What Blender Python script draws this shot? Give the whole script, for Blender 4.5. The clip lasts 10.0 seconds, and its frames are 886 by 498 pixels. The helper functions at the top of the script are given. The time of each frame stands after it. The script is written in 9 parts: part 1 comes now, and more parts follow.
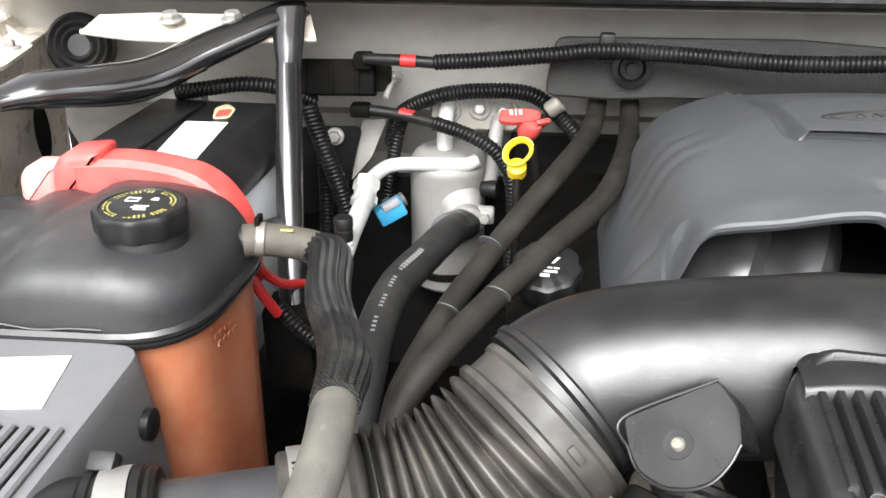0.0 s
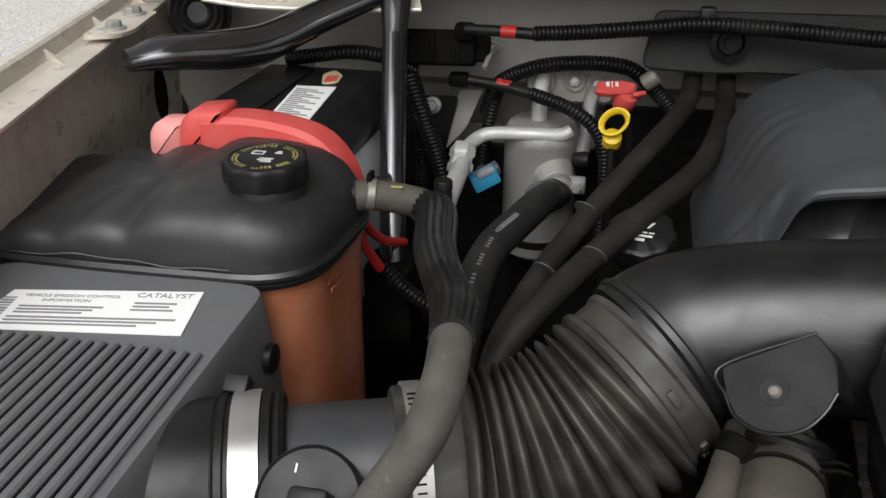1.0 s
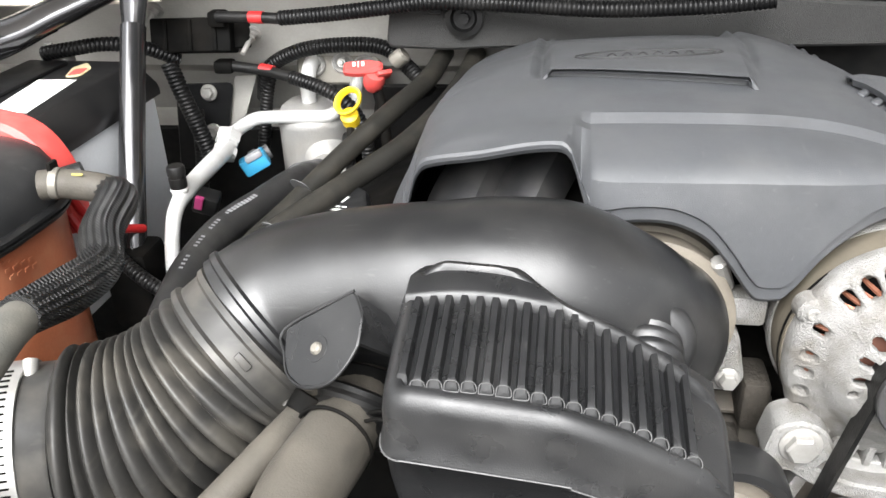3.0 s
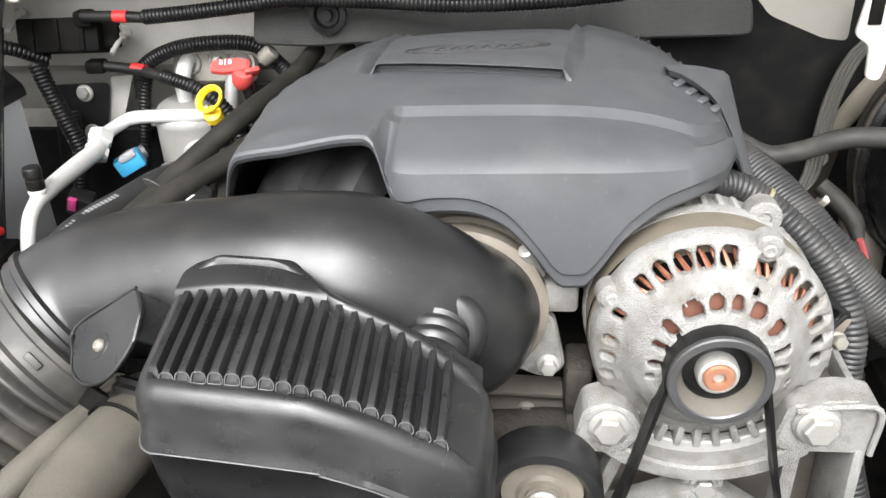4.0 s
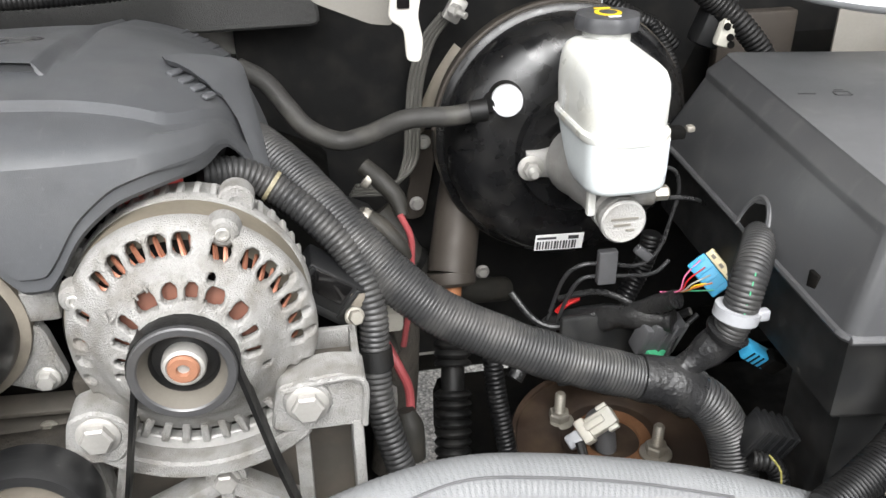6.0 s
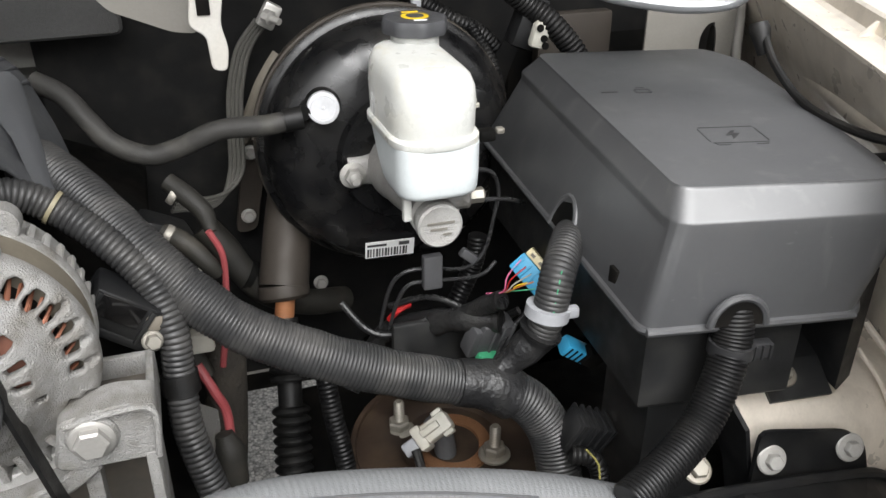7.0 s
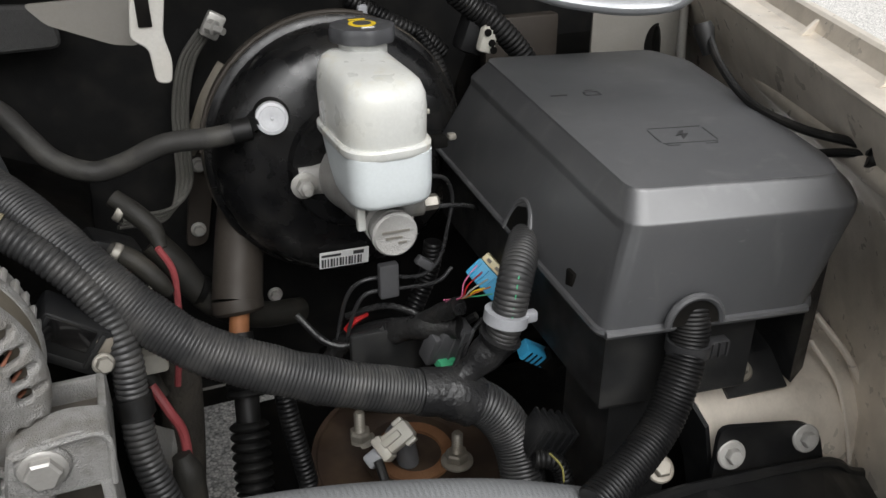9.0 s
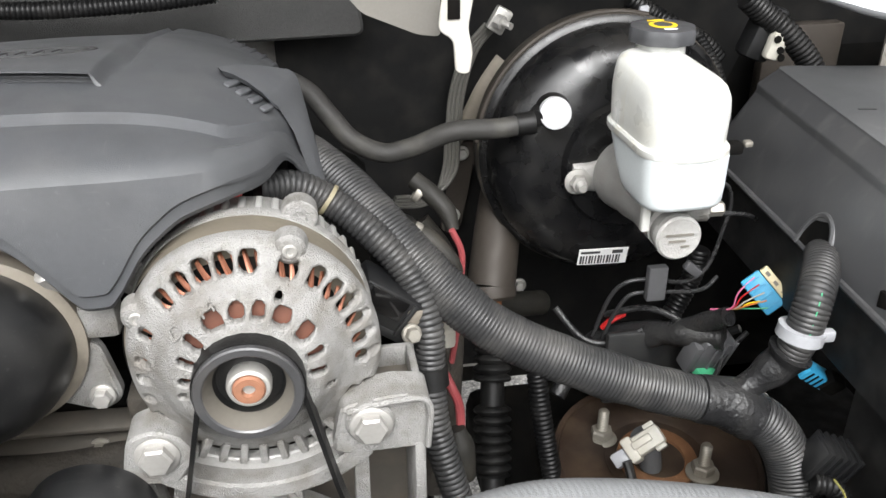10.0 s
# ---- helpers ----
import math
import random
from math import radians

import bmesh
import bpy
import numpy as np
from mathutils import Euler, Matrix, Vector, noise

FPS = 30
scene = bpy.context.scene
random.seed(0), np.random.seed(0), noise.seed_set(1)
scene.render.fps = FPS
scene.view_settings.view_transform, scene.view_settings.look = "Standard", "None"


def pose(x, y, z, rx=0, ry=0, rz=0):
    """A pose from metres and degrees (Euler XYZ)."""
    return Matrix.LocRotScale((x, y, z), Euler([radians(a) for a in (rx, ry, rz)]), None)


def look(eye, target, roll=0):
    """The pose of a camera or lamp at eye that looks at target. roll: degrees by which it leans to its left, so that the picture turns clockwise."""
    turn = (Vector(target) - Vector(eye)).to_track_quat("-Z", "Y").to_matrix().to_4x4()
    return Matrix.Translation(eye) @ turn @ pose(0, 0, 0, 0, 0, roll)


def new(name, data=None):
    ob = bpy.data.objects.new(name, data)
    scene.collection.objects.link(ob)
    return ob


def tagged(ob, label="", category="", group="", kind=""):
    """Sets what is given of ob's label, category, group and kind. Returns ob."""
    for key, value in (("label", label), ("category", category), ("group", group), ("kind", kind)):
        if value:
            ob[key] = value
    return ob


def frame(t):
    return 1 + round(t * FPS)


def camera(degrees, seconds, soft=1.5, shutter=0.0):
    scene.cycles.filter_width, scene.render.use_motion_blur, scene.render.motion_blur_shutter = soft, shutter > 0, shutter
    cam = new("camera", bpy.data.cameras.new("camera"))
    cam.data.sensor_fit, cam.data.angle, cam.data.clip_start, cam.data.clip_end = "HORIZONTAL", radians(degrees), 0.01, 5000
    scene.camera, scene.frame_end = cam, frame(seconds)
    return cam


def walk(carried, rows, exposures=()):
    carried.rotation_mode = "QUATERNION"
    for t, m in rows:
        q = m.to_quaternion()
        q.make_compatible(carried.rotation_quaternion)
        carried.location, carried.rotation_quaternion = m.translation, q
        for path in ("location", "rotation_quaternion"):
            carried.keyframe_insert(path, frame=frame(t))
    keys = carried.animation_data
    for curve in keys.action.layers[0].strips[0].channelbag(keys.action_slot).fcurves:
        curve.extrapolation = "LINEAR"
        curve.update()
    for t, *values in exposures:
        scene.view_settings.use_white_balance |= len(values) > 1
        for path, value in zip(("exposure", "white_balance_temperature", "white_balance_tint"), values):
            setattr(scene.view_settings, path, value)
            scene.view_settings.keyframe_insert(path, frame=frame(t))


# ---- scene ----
cam = camera(55.3, 10.0)
METRES, EYE, TILT, LEAN, TURN = 0.88, 1.55, -26.0, 0.0, 6.0
ROWS = [
    (0.0, 0.0, 0.0, 0.0, 0.0, 0.0, -0.0),
    (0.5, -0.0294, -0.0161, -0.0022, 3.29, -0.57, -1.11),
    (1.0, -0.0263, -0.0401, -0.0213, 4.81, -1.34, -2.03),
    (1.5, 0.0448, -0.0504, -0.0289, 3.38, -1.9, -0.92),
    (2.0, 0.119, -0.0538, -0.0307, 2.89, -1.87, -0.27),
    (2.5, 0.1879, -0.052, -0.0292, 3.1, -2.03, 0.47),
    (4.0, 0.3703, -0.0565, -0.0353, 0.38, -2.52, 2.24),
    (4.5, 0.445, -0.0637, -0.0526, -2.31, -2.57, 2.59),
    (5.0, 0.5022, -0.0603, -0.0618, -4.91, -2.24, 3.32),
    (5.5, 0.5645, -0.0596, -0.0691, -9.21, -2.72, 5.74),
    (6.0, 0.6124, -0.0671, -0.0706, -13.97, -3.22, 7.48),
    (7.5, 0.7128, -0.0728, -0.0812, -25.59, -4.69, 11.18),
    (8.0, 0.7298, -0.0805, -0.086, -28.1, -5.13, 12.13),
    (8.5, 0.7216, -0.0805, -0.0849, -27.75, -5.01, 12.78),
    (9.0, 0.6843, -0.0652, -0.0728, -25.44, -4.58, 11.83),
    (9.5, 0.6266, -0.0479, -0.0636, -21.5, -3.88, 9.93),
    (10.0, 0.5709, -0.04, -0.057, -13.66, -2.72, 7.04),
]
EXPOSURES = [(0.0, 1.94), (0.5, 0.95), (0.8, 0.46), (1.0, 0.08), (1.3, 0.15), (1.6, 0.66), (2.0, 1.52), (2.5, 2.0), (4.0, 1.9), (5.0, 1.72), (6.0, 1.66), (6.6, 1.28), (7.5, 0.85), (8.0, 0.42), (8.5, 0.15), (8.8, 0.22), (9.2, 0.66), (9.6, 1.12), (10.0, 1.55)]
walk(cam, [(t, pose(0, 0, EYE, TILT, LEAN, TURN) @ pose(METRES * x, METRES * y, METRES * z, 90 + pitch, roll, yaw)) for t, x, y, z, yaw, pitch, roll in ROWS], EXPOSURES)

# ---- daylight: overcast sky ----
world = bpy.data.worlds.new("sky")
scene.world = world
world.use_nodes = True
wt = world.node_tree
sky = wt.nodes.new("ShaderNodeTexSky")
sky.sky_type, sky.sun_disc = "NISHITA", False
sky.sun_elevation, sky.sun_rotation = radians(51), radians(186)
sky.dust_density, sky.air_density, sky.ozone_density = 6.0, 1.0, 1.0
desat = wt.nodes.new("ShaderNodeHueSaturation")
desat.inputs["Saturation"].default_value = 0.06
wt.links.new(sky.outputs[0], desat.inputs["Color"])
wt.links.new(desat.outputs[0], wt.nodes["Background"].inputs[0])
wt.nodes["Background"].inputs[1].default_value = 0.15
sun = new("sun", bpy.data.lights.new("sun", "SUN"))
sun.data.energy, sun.data.angle, sun.data.color = 1.5, radians(60), (0.98, 0.985, 1.0)
sun.matrix_world = look((0.12, -1.28, 3.41), (0.3, 0.5, 1.2))

# ---- materials ----
def mat(name, base, rough=0.5, metal=0.0, second=None, scale=60.0, amount=0.5, bump=0.0, bump_scale=None, rough_var=0.1, coat=0.0, dust=None, dust_amount=0.0, trans=0.0, spec=0.5):
    """A node material: two colours mixed by noise at two scales, roughness variation, fine relief and dust in patches."""
    m = bpy.data.materials.new(name)
    m.use_nodes = True
    t = m.node_tree
    n, l = t.nodes, t.links
    b = n["Principled BSDF"]
    co = n.new("ShaderNodeTexCoord").outputs["Object"]

    def noise_at(s, detail=4.0, lo=0.35, hi=0.65):
        x = n.new("ShaderNodeTexNoise")
        x.inputs["Scale"].default_value, x.inputs["Detail"].default_value = s, detail
        l.new(co, x.inputs["Vector"])
        r = n.new("ShaderNodeMapRange")
        r.inputs[1].default_value, r.inputs[2].default_value = lo, hi
        l.new(x.outputs["Fac"], r.inputs[0])
        return r.outputs[0]

    def mixed(fac, a, c, k):
        x = n.new("ShaderNodeMix")
        x.data_type = "RGBA"
        y = n.new("ShaderNodeMath")
        y.operation = "MULTIPLY"
        y.inputs[1].default_value = k
        l.new(fac, y.inputs[0])
        l.new(y.outputs[0], x.inputs[0])
        for sock, v in ((x.inputs[6], a), (x.inputs[7], c)):
            if isinstance(v, tuple):
                sock.default_value = (*v, 1)
            else:
                l.new(v, sock)
        return x.outputs[2]

    second = second or tuple(v * 0.7 for v in base)
    fine = noise_at(scale * 6, 6.0)
    large = noise_at(scale * 0.25)
    col = mixed(large, tuple(base), tuple(second), amount)
    col = mixed(fine, col, tuple(v * 0.72 for v in base), amount * 0.55)
    if dust:
        col = mixed(noise_at(scale * 0.5, 9.0, 0.46, 0.70), col, tuple(dust), dust_amount)
    l.new(col, b.inputs["Base Color"])
    r = n.new("ShaderNodeMapRange")
    r.inputs[3].default_value, r.inputs[4].default_value = max(rough - rough_var, 0.03), min(rough + rough_var, 1)
    l.new(noise_at(scale * 0.7, 5.0), r.inputs[0])
    l.new(r.outputs[0], b.inputs["Roughness"])
    b.inputs["Metallic"].default_value = metal
    b.inputs["Coat Weight"].default_value = coat
    b.inputs["Specular IOR Level"].default_value = spec
    b.inputs["Transmission Weight"].default_value = trans
    if bump:
        x = n.new("ShaderNodeTexNoise")
        x.inputs["Scale"].default_value, x.inputs["Detail"].default_value = bump_scale or scale * 12, 3.0
        l.new(co, x.inputs["Vector"])
        u = n.new("ShaderNodeBump")
        u.inputs["Strength"].default_value, u.inputs["Distance"].default_value = bump, 0.002
        l.new(x.outputs["Fac"], u.inputs["Height"])
        l.new(u.outputs[0], b.inputs["Normal"])
    return m


def scuffed(m, colour, amount, stretch, low):
    """Adds faint smears of dust or scratches, drawn out along one way, to a material."""
    t = m.node_tree
    n, l = t.nodes, t.links
    b = n["Principled BSDF"]
    old = b.inputs["Base Color"].links[0].from_socket
    mp = n.new("ShaderNodeMapping")
    mp.inputs["Scale"].default_value = stretch
    mp.inputs["Rotation"].default_value = (0.2, 0.1, 0.5)
    l.new(n.new("ShaderNodeTexCoord").outputs["Object"], mp.inputs["Vector"])
    x = n.new("ShaderNodeTexNoise")
    x.inputs["Scale"].default_value, x.inputs["Detail"].default_value = 1.0, 6.0
    l.new(mp.outputs[0], x.inputs["Vector"])
    r = n.new("ShaderNodeMapRange")
    r.inputs[1].default_value, r.inputs[2].default_value, r.inputs[4].default_value = low, low + 0.16, amount
    l.new(x.outputs["Fac"], r.inputs[0])
    y = n.new("ShaderNodeMix")
    y.data_type = "RGBA"
    l.new(r.outputs[0], y.inputs[0])
    l.new(old, y.inputs[6])
    y.inputs[7].default_value = (*colour, 1)
    l.new(y.outputs[2], b.inputs["Base Color"])


BLACK_PLASTIC = mat("black textured plastic", (0.0070, 0.0072, 0.0077), 0.42, second=(0.0100, 0.0102, 0.0109), bump=0.08, bump_scale=1500, dust=(0.056, 0.054, 0.048), dust_amount=0.14, spec=0.35)
COVER_PLASTIC = mat("charcoal moulded plastic", (0.054, 0.0565, 0.061), 0.55, second=(0.060, 0.0625, 0.067), scale=40, amount=0.35, rough_var=0.05, bump=0.22, bump_scale=1500, dust=(0.105, 0.104, 0.100), dust_amount=0.12, spec=0.6)
TANK_PLASTIC = mat("satin black tank plastic", (0.017, 0.0175, 0.0185), 0.48, second=(0.022, 0.0225, 0.024), rough_var=0.04, bump=0.10, bump_scale=1200, dust=(0.07, 0.068, 0.063), dust_amount=0.08, spec=0.6)
AIRBOX = mat("greyed matt plastic", (0.115, 0.117, 0.122), 0.46, second=(0.13, 0.132, 0.137), spec=0.8, rough_var=0.05, bump=0.3, bump_scale=1700, dust=(0.12, 0.117, 0.11), dust_amount=0.14)
ENGINE_GRIME = mat("grimy engine casting", (0.036, 0.032, 0.027), 0.75, second=(0.020, 0.018, 0.0155), dust=(0.075, 0.064, 0.050), dust_amount=0.4, bump=0.8, bump_scale=220, spec=0.2)
DUCT_PLASTIC = mat("satin black plastic", (0.009, 0.0092, 0.0097), 0.37, second=(0.012, 0.0122, 0.0128), spec=0.6, rough_var=0.05, bump=0.05, bump_scale=900, dust=(0.08, 0.077, 0.072), dust_amount=0.09)
RESONATOR = mat("glossy black moulded plastic", (0.0115, 0.0117, 0.0122), 0.34, second=(0.0155, 0.0157, 0.0162), bump=0.10, bump_scale=1200, dust=(0.09, 0.088, 0.085), dust_amount=0.10)
BOX_PLASTIC = mat("matt black plastic", (0.0081, 0.0084, 0.0087), 0.5, second=(0.0116, 0.0119, 0.0122), bump=0.3, bump_scale=1600, dust=(0.096, 0.092, 0.084), dust_amount=0.16, spec=0.4)
GLOSS_BLACK = mat("gloss black paint", (0.0035, 0.0035, 0.0038), 0.14, rough_var=0.05, coat=0.4, dust=(0.056, 0.052, 0.048), dust_amount=0.10)
# base kept near black to stand in for occlusion in deep gaps
DARK = mat("grimy dark metal with shade in its colour", (0.0032, 0.0032, 0.0030), 0.75, second=(0.0060, 0.0054, 0.0047), dust=(0.022, 0.0185, 0.015), dust_amount=0.3, spec=0.08)
RUBBER = mat("black rubber", (0.0048, 0.0048, 0.0048), 0.45, second=(0.0099, 0.0096, 0.0093), dust=(0.056, 0.051, 0.045), dust_amount=0.16, bump=0.15, spec=0.3)
GREY_RUBBER = mat("dusty grey rubber", (0.015, 0.0142, 0.012), 0.62, second=(0.010, 0.0095, 0.0082), dust=(0.048, 0.043, 0.034), dust_amount=0.45, bump=0.2, spec=0.25)
PALE_RUBBER = mat("chalky grey rubber", (0.075, 0.073, 0.064), 0.72, second=(0.05, 0.048, 0.042), dust=(0.17, 0.158, 0.132), dust_amount=0.4, bump=0.2, spec=0.3)
TAN_HOSE = mat("aged tan-grey rubber", (0.064, 0.057, 0.046), 0.7, second=(0.040, 0.036, 0.029), dust=(0.12, 0.106, 0.085), dust_amount=0.3, bump=0.2)
BELLOWS = mat("dusty dark rubber bellows", (0.030, 0.029, 0.027), 0.48, second=(0.020, 0.0195, 0.018), dust=(0.12, 0.11, 0.093), dust_amount=0.45, spec=0.4)
CONDUIT = mat("corrugated black nylon", (0.0050, 0.0050, 0.0053), 0.38, second=(0.0095, 0.0095, 0.0095), dust=(0.050, 0.047, 0.043), dust_amount=0.18, spec=0.24)
CONDUIT_GREY = mat("dusty corrugated nylon", (0.024, 0.024, 0.0243), 0.42, second=(0.017, 0.017, 0.017), dust=(0.095, 0.091, 0.085), dust_amount=0.4, spec=0.35)
ALUMINIUM = mat("cast aluminium", (0.27, 0.265, 0.254), 0.58, 0.3, second=(0.205, 0.20, 0.19), scale=110, amount=0.7, bump=0.8, bump_scale=900, dust=(0.12, 0.105, 0.085), dust_amount=0.6)
ALU_DULL = mat("weathered aluminium", (0.37, 0.365, 0.352), 0.52, 0.3, second=(0.28, 0.273, 0.26), bump=0.5, bump_scale=700, dust=(0.38, 0.35, 0.30), dust_amount=0.3)
ALU_BRIGHT = mat("pale aluminium tube", (0.66, 0.66, 0.65), 0.42, 0.25, second=(0.56, 0.56, 0.55), amount=0.5, bump=0.15, bump_scale=500, dust=(0.42, 0.40, 0.36), dust_amount=0.3)
STUD_GREY_BOLT = mat("tarnished steel bolt", (0.24, 0.225, 0.195), 0.5, 0.5)
STEEL = mat("zinc plated steel", (0.42, 0.41, 0.385), 0.48, 0.55, second=(0.33, 0.32, 0.30))
CHROME = mat("bright steel band", (0.46, 0.455, 0.44), 0.42, 0.8, second=(0.7, 0.69, 0.67), amount=0.3)
# colour of thin pale lines; on the resonator's rib ends it paints glints
PALE_EDGE = mat("pale plastic edge and painted glint", (0.085, 0.085, 0.085), 0.5, second=(0.05, 0.05, 0.05), amount=0.6)
COPPER = mat("copper winding", (0.24, 0.095, 0.055), 0.45, 0.5, second=(0.10, 0.042, 0.026))
BLACK_CHROME = mat("polished black plating", (0.085, 0.085, 0.088), 0.16, 0.85, second=(0.07, 0.07, 0.072), rough_var=0.05, dust=(0.10, 0.09, 0.08), dust_amount=0.12)
RUST_HUB = mat("rusted steel", (0.23, 0.10, 0.056), 0.7, 0.2, second=(0.30, 0.15, 0.09))
RUST_PLATE = mat("rusty brown steel", (0.022, 0.015, 0.011), 0.55, 0.25, second=(0.046, 0.024, 0.012), dust=(0.09, 0.068, 0.046), dust_amount=0.3, spec=0.3)
BODY_PAINT = mat("pewter metallic paint", (0.68, 0.62, 0.535), 0.36, 0.25, second=(0.64, 0.58, 0.50), amount=0.4, dust=(0.32, 0.29, 0.25), dust_amount=0.32, coat=0.15)
FIREWALL_PAINT = mat("grey painted metal", (0.42, 0.41, 0.38), 0.5, 0.1, second=(0.36, 0.35, 0.325), dust=(0.3, 0.28, 0.25), dust_amount=0.3)
INSULATION = mat("grey fibre mat", (0.040, 0.040, 0.039), 0.85, second=(0.052, 0.051, 0.050), bump=0.6, bump_scale=700, spec=0.15)
RED_PLASTIC = mat("faded red plastic", (0.58, 0.070, 0.062), 0.42, second=(0.55, 0.065, 0.055), amount=0.4, dust=(0.68, 0.22, 0.20), dust_amount=0.25)
PINK_PLASTIC = mat("sun-bleached red plastic", (0.78, 0.32, 0.30), 0.5, second=(0.72, 0.18, 0.16), amount=0.6)
RED_WIRE = mat("red wire sheath", (0.48, 0.02, 0.02), 0.45)
DULL_RED = mat("faded red wire sheath", (0.24, 0.045, 0.048), 0.6)
YELLOW = mat("yellow plastic", (0.78, 0.55, 0.02), 0.4, second=(0.70, 0.47, 0.02))
BLUE = mat("blue plastic", (0.03, 0.30, 0.52), 0.45, second=(0.06, 0.28, 0.46))
GREEN = mat("green plastic", (0.05, 0.32, 0.16), 0.5)
CREAM = mat("cream plastic", (0.66, 0.58, 0.36), 0.5)
OFFWHITE = mat("off-white nylon", (0.47, 0.455, 0.40), 0.5, dust=(0.35, 0.3, 0.22), dust_amount=0.3)
WHITE_TANK = mat("milky white plastic", (0.56, 0.565, 0.54), 0.34, second=(0.51, 0.51, 0.475), amount=0.4, dust=(0.58, 0.55, 0.45), dust_amount=0.25)
WHITE_FLUID = mat("milky white plastic with fluid", (0.58, 0.615, 0.62), 0.38, second=(0.52, 0.56, 0.57), amount=0.3)
COOLANT = mat("orange stained plastic", (0.42, 0.138, 0.066), 0.38, second=(0.29, 0.080, 0.040), amount=0.6, dust=(0.55, 0.30, 0.17), dust_amount=0.35)
LABEL = mat("white paper label", (0.82, 0.82, 0.81), 0.5, second=(0.78, 0.78, 0.77), amount=0.2)
INK = mat("black print", (0.05, 0.05, 0.05), 0.6)
GREY_INK = mat("grey print", (0.22, 0.22, 0.23), 0.6)
WHITE_INK = mat("white print", (0.75, 0.75, 0.73), 0.6)
YELLOW_INK = mat("yellow print", (0.34, 0.30, 0.08), 0.6, second=(0.15, 0.135, 0.05), amount=0.8, scale=200)
BATTERY_CASE = mat("pale grey battery case", (0.58, 0.60, 0.62), 0.4, second=(0.54, 0.56, 0.585), amount=0.3)
BEIGE_RING = mat("grimy beige casting", (0.17, 0.15, 0.12), 0.65, second=(0.12, 0.105, 0.083), dust=(0.07, 0.06, 0.048), dust_amount=0.5)
UNDERCOAT = mat("dull grey undercoat", (0.19, 0.18, 0.16), 0.6, second=(0.13, 0.124, 0.11), dust=(0.18, 0.165, 0.14), dust_amount=0.3)
GREY_CLIP = mat("grey plastic clip", (0.075, 0.075, 0.078), 0.5)
CLIP_DARK = mat("dark grey plastic clip", (0.022, 0.022, 0.023), 0.45)
PALE_CLIP = mat("pale grey plastic clip", (0.30, 0.305, 0.32), 0.45)
TAPE = mat("black vinyl tape", (0.0128, 0.0128, 0.0133), 0.35, dust=(0.06, 0.058, 0.054), dust_amount=0.3, bump=0.7, bump_scale=210, spec=0.35)
ASPHALT = mat("pale gravel", (0.52, 0.505, 0.48), 0.9, second=(0.44, 0.425, 0.40), scale=60, amount=0.6, bump=0.8, bump_scale=300)


def pebbled(m, scale):
    """Breaks a ground material into single light and dark pebbles with dark gaps."""
    n, l = m.node_tree.nodes, m.node_tree.links
    b = n["Principled BSDF"]
    old = b.inputs["Base Color"].links[0].from_socket
    v = n.new("ShaderNodeTexVoronoi")
    v.inputs["Scale"].default_value = scale
    l.new(n.new("ShaderNodeTexCoord").outputs["Object"], v.inputs["Vector"])
    tone = n.new("ShaderNodeSeparateColor")
    l.new(v.outputs["Color"], tone.inputs[0])
    span = n.new("ShaderNodeMapRange")
    span.inputs[3].default_value, span.inputs[4].default_value = 0.65, 1.6
    l.new(tone.outputs[0], span.inputs[0])
    gap = n.new("ShaderNodeMapRange")
    gap.inputs[1].default_value, gap.inputs[2].default_value, gap.inputs[3].default_value, gap.inputs[4].default_value = 0.45, 0.95, 1.0, 0.35
    l.new(v.outputs["Distance"], gap.inputs[0])
    k = n.new("ShaderNodeMath")
    k.operation = "MULTIPLY"
    l.new(span.outputs[0], k.inputs[0])
    l.new(gap.outputs[0], k.inputs[1])
    y = n.new("ShaderNodeVectorMath")
    y.operation = "SCALE"
    l.new(old, y.inputs[0])
    l.new(k.outputs[0], y.inputs["Scale"])
    l.new(y.outputs[0], b.inputs["Base Color"])


pebbled(ASPHALT, 130)
COLUMN = mat("dusty brown steel tube", (0.042, 0.035, 0.029), 0.6, 0.2, second=(0.028, 0.024, 0.020), spec=0.3)
SILVER_SLEEVE = mat("silver-grey hose sleeve", (0.15, 0.154, 0.157), 0.5, second=(0.11, 0.114, 0.117), bump=0.3)

scuffed(RESONATOR, (0.10, 0.098, 0.094), 0.25, (260, 40, 260), 0.64)
scuffed(DUCT_PLASTIC, (0.12, 0.117, 0.112), 0.22, (45, 260, 260), 0.64)
scuffed(COVER_PLASTIC, (0.13, 0.13, 0.128), 0.30, (30, 420, 300), 0.66)
scuffed(COVER_PLASTIC, (0.030, 0.031, 0.033), 0.40, (16, 22, 16), 0.56)
scuffed(TANK_PLASTIC, (0.06, 0.06, 0.06), 0.35, (40, 160, 160), 0.62)
scuffed(PALE_RUBBER, (0.028, 0.027, 0.024), 0.6, (70, 16, 70), 0.54)
scuffed(PALE_RUBBER, (0.24, 0.232, 0.205), 0.5, (160, 22, 160), 0.62)
scuffed(TAN_HOSE, (0.022, 0.020, 0.017), 0.5, (60, 20, 60), 0.56)
scuffed(WHITE_TANK, (0.44, 0.40, 0.29), 0.45, (60, 60, 10), 0.57)
scuffed(BODY_PAINT, (0.34, 0.30, 0.25), 0.25, (12, 12, 4), 0.54)
scuffed(FIREWALL_PAINT, (0.20, 0.185, 0.16), 0.4, (10, 10, 14), 0.54)
scuffed(BELLOWS, (0.075, 0.070, 0.060), 0.5, (30, 30, 160), 0.60)
scuffed(ALUMINIUM, (0.085, 0.074, 0.058), 0.6, (55, 55, 55), 0.60)


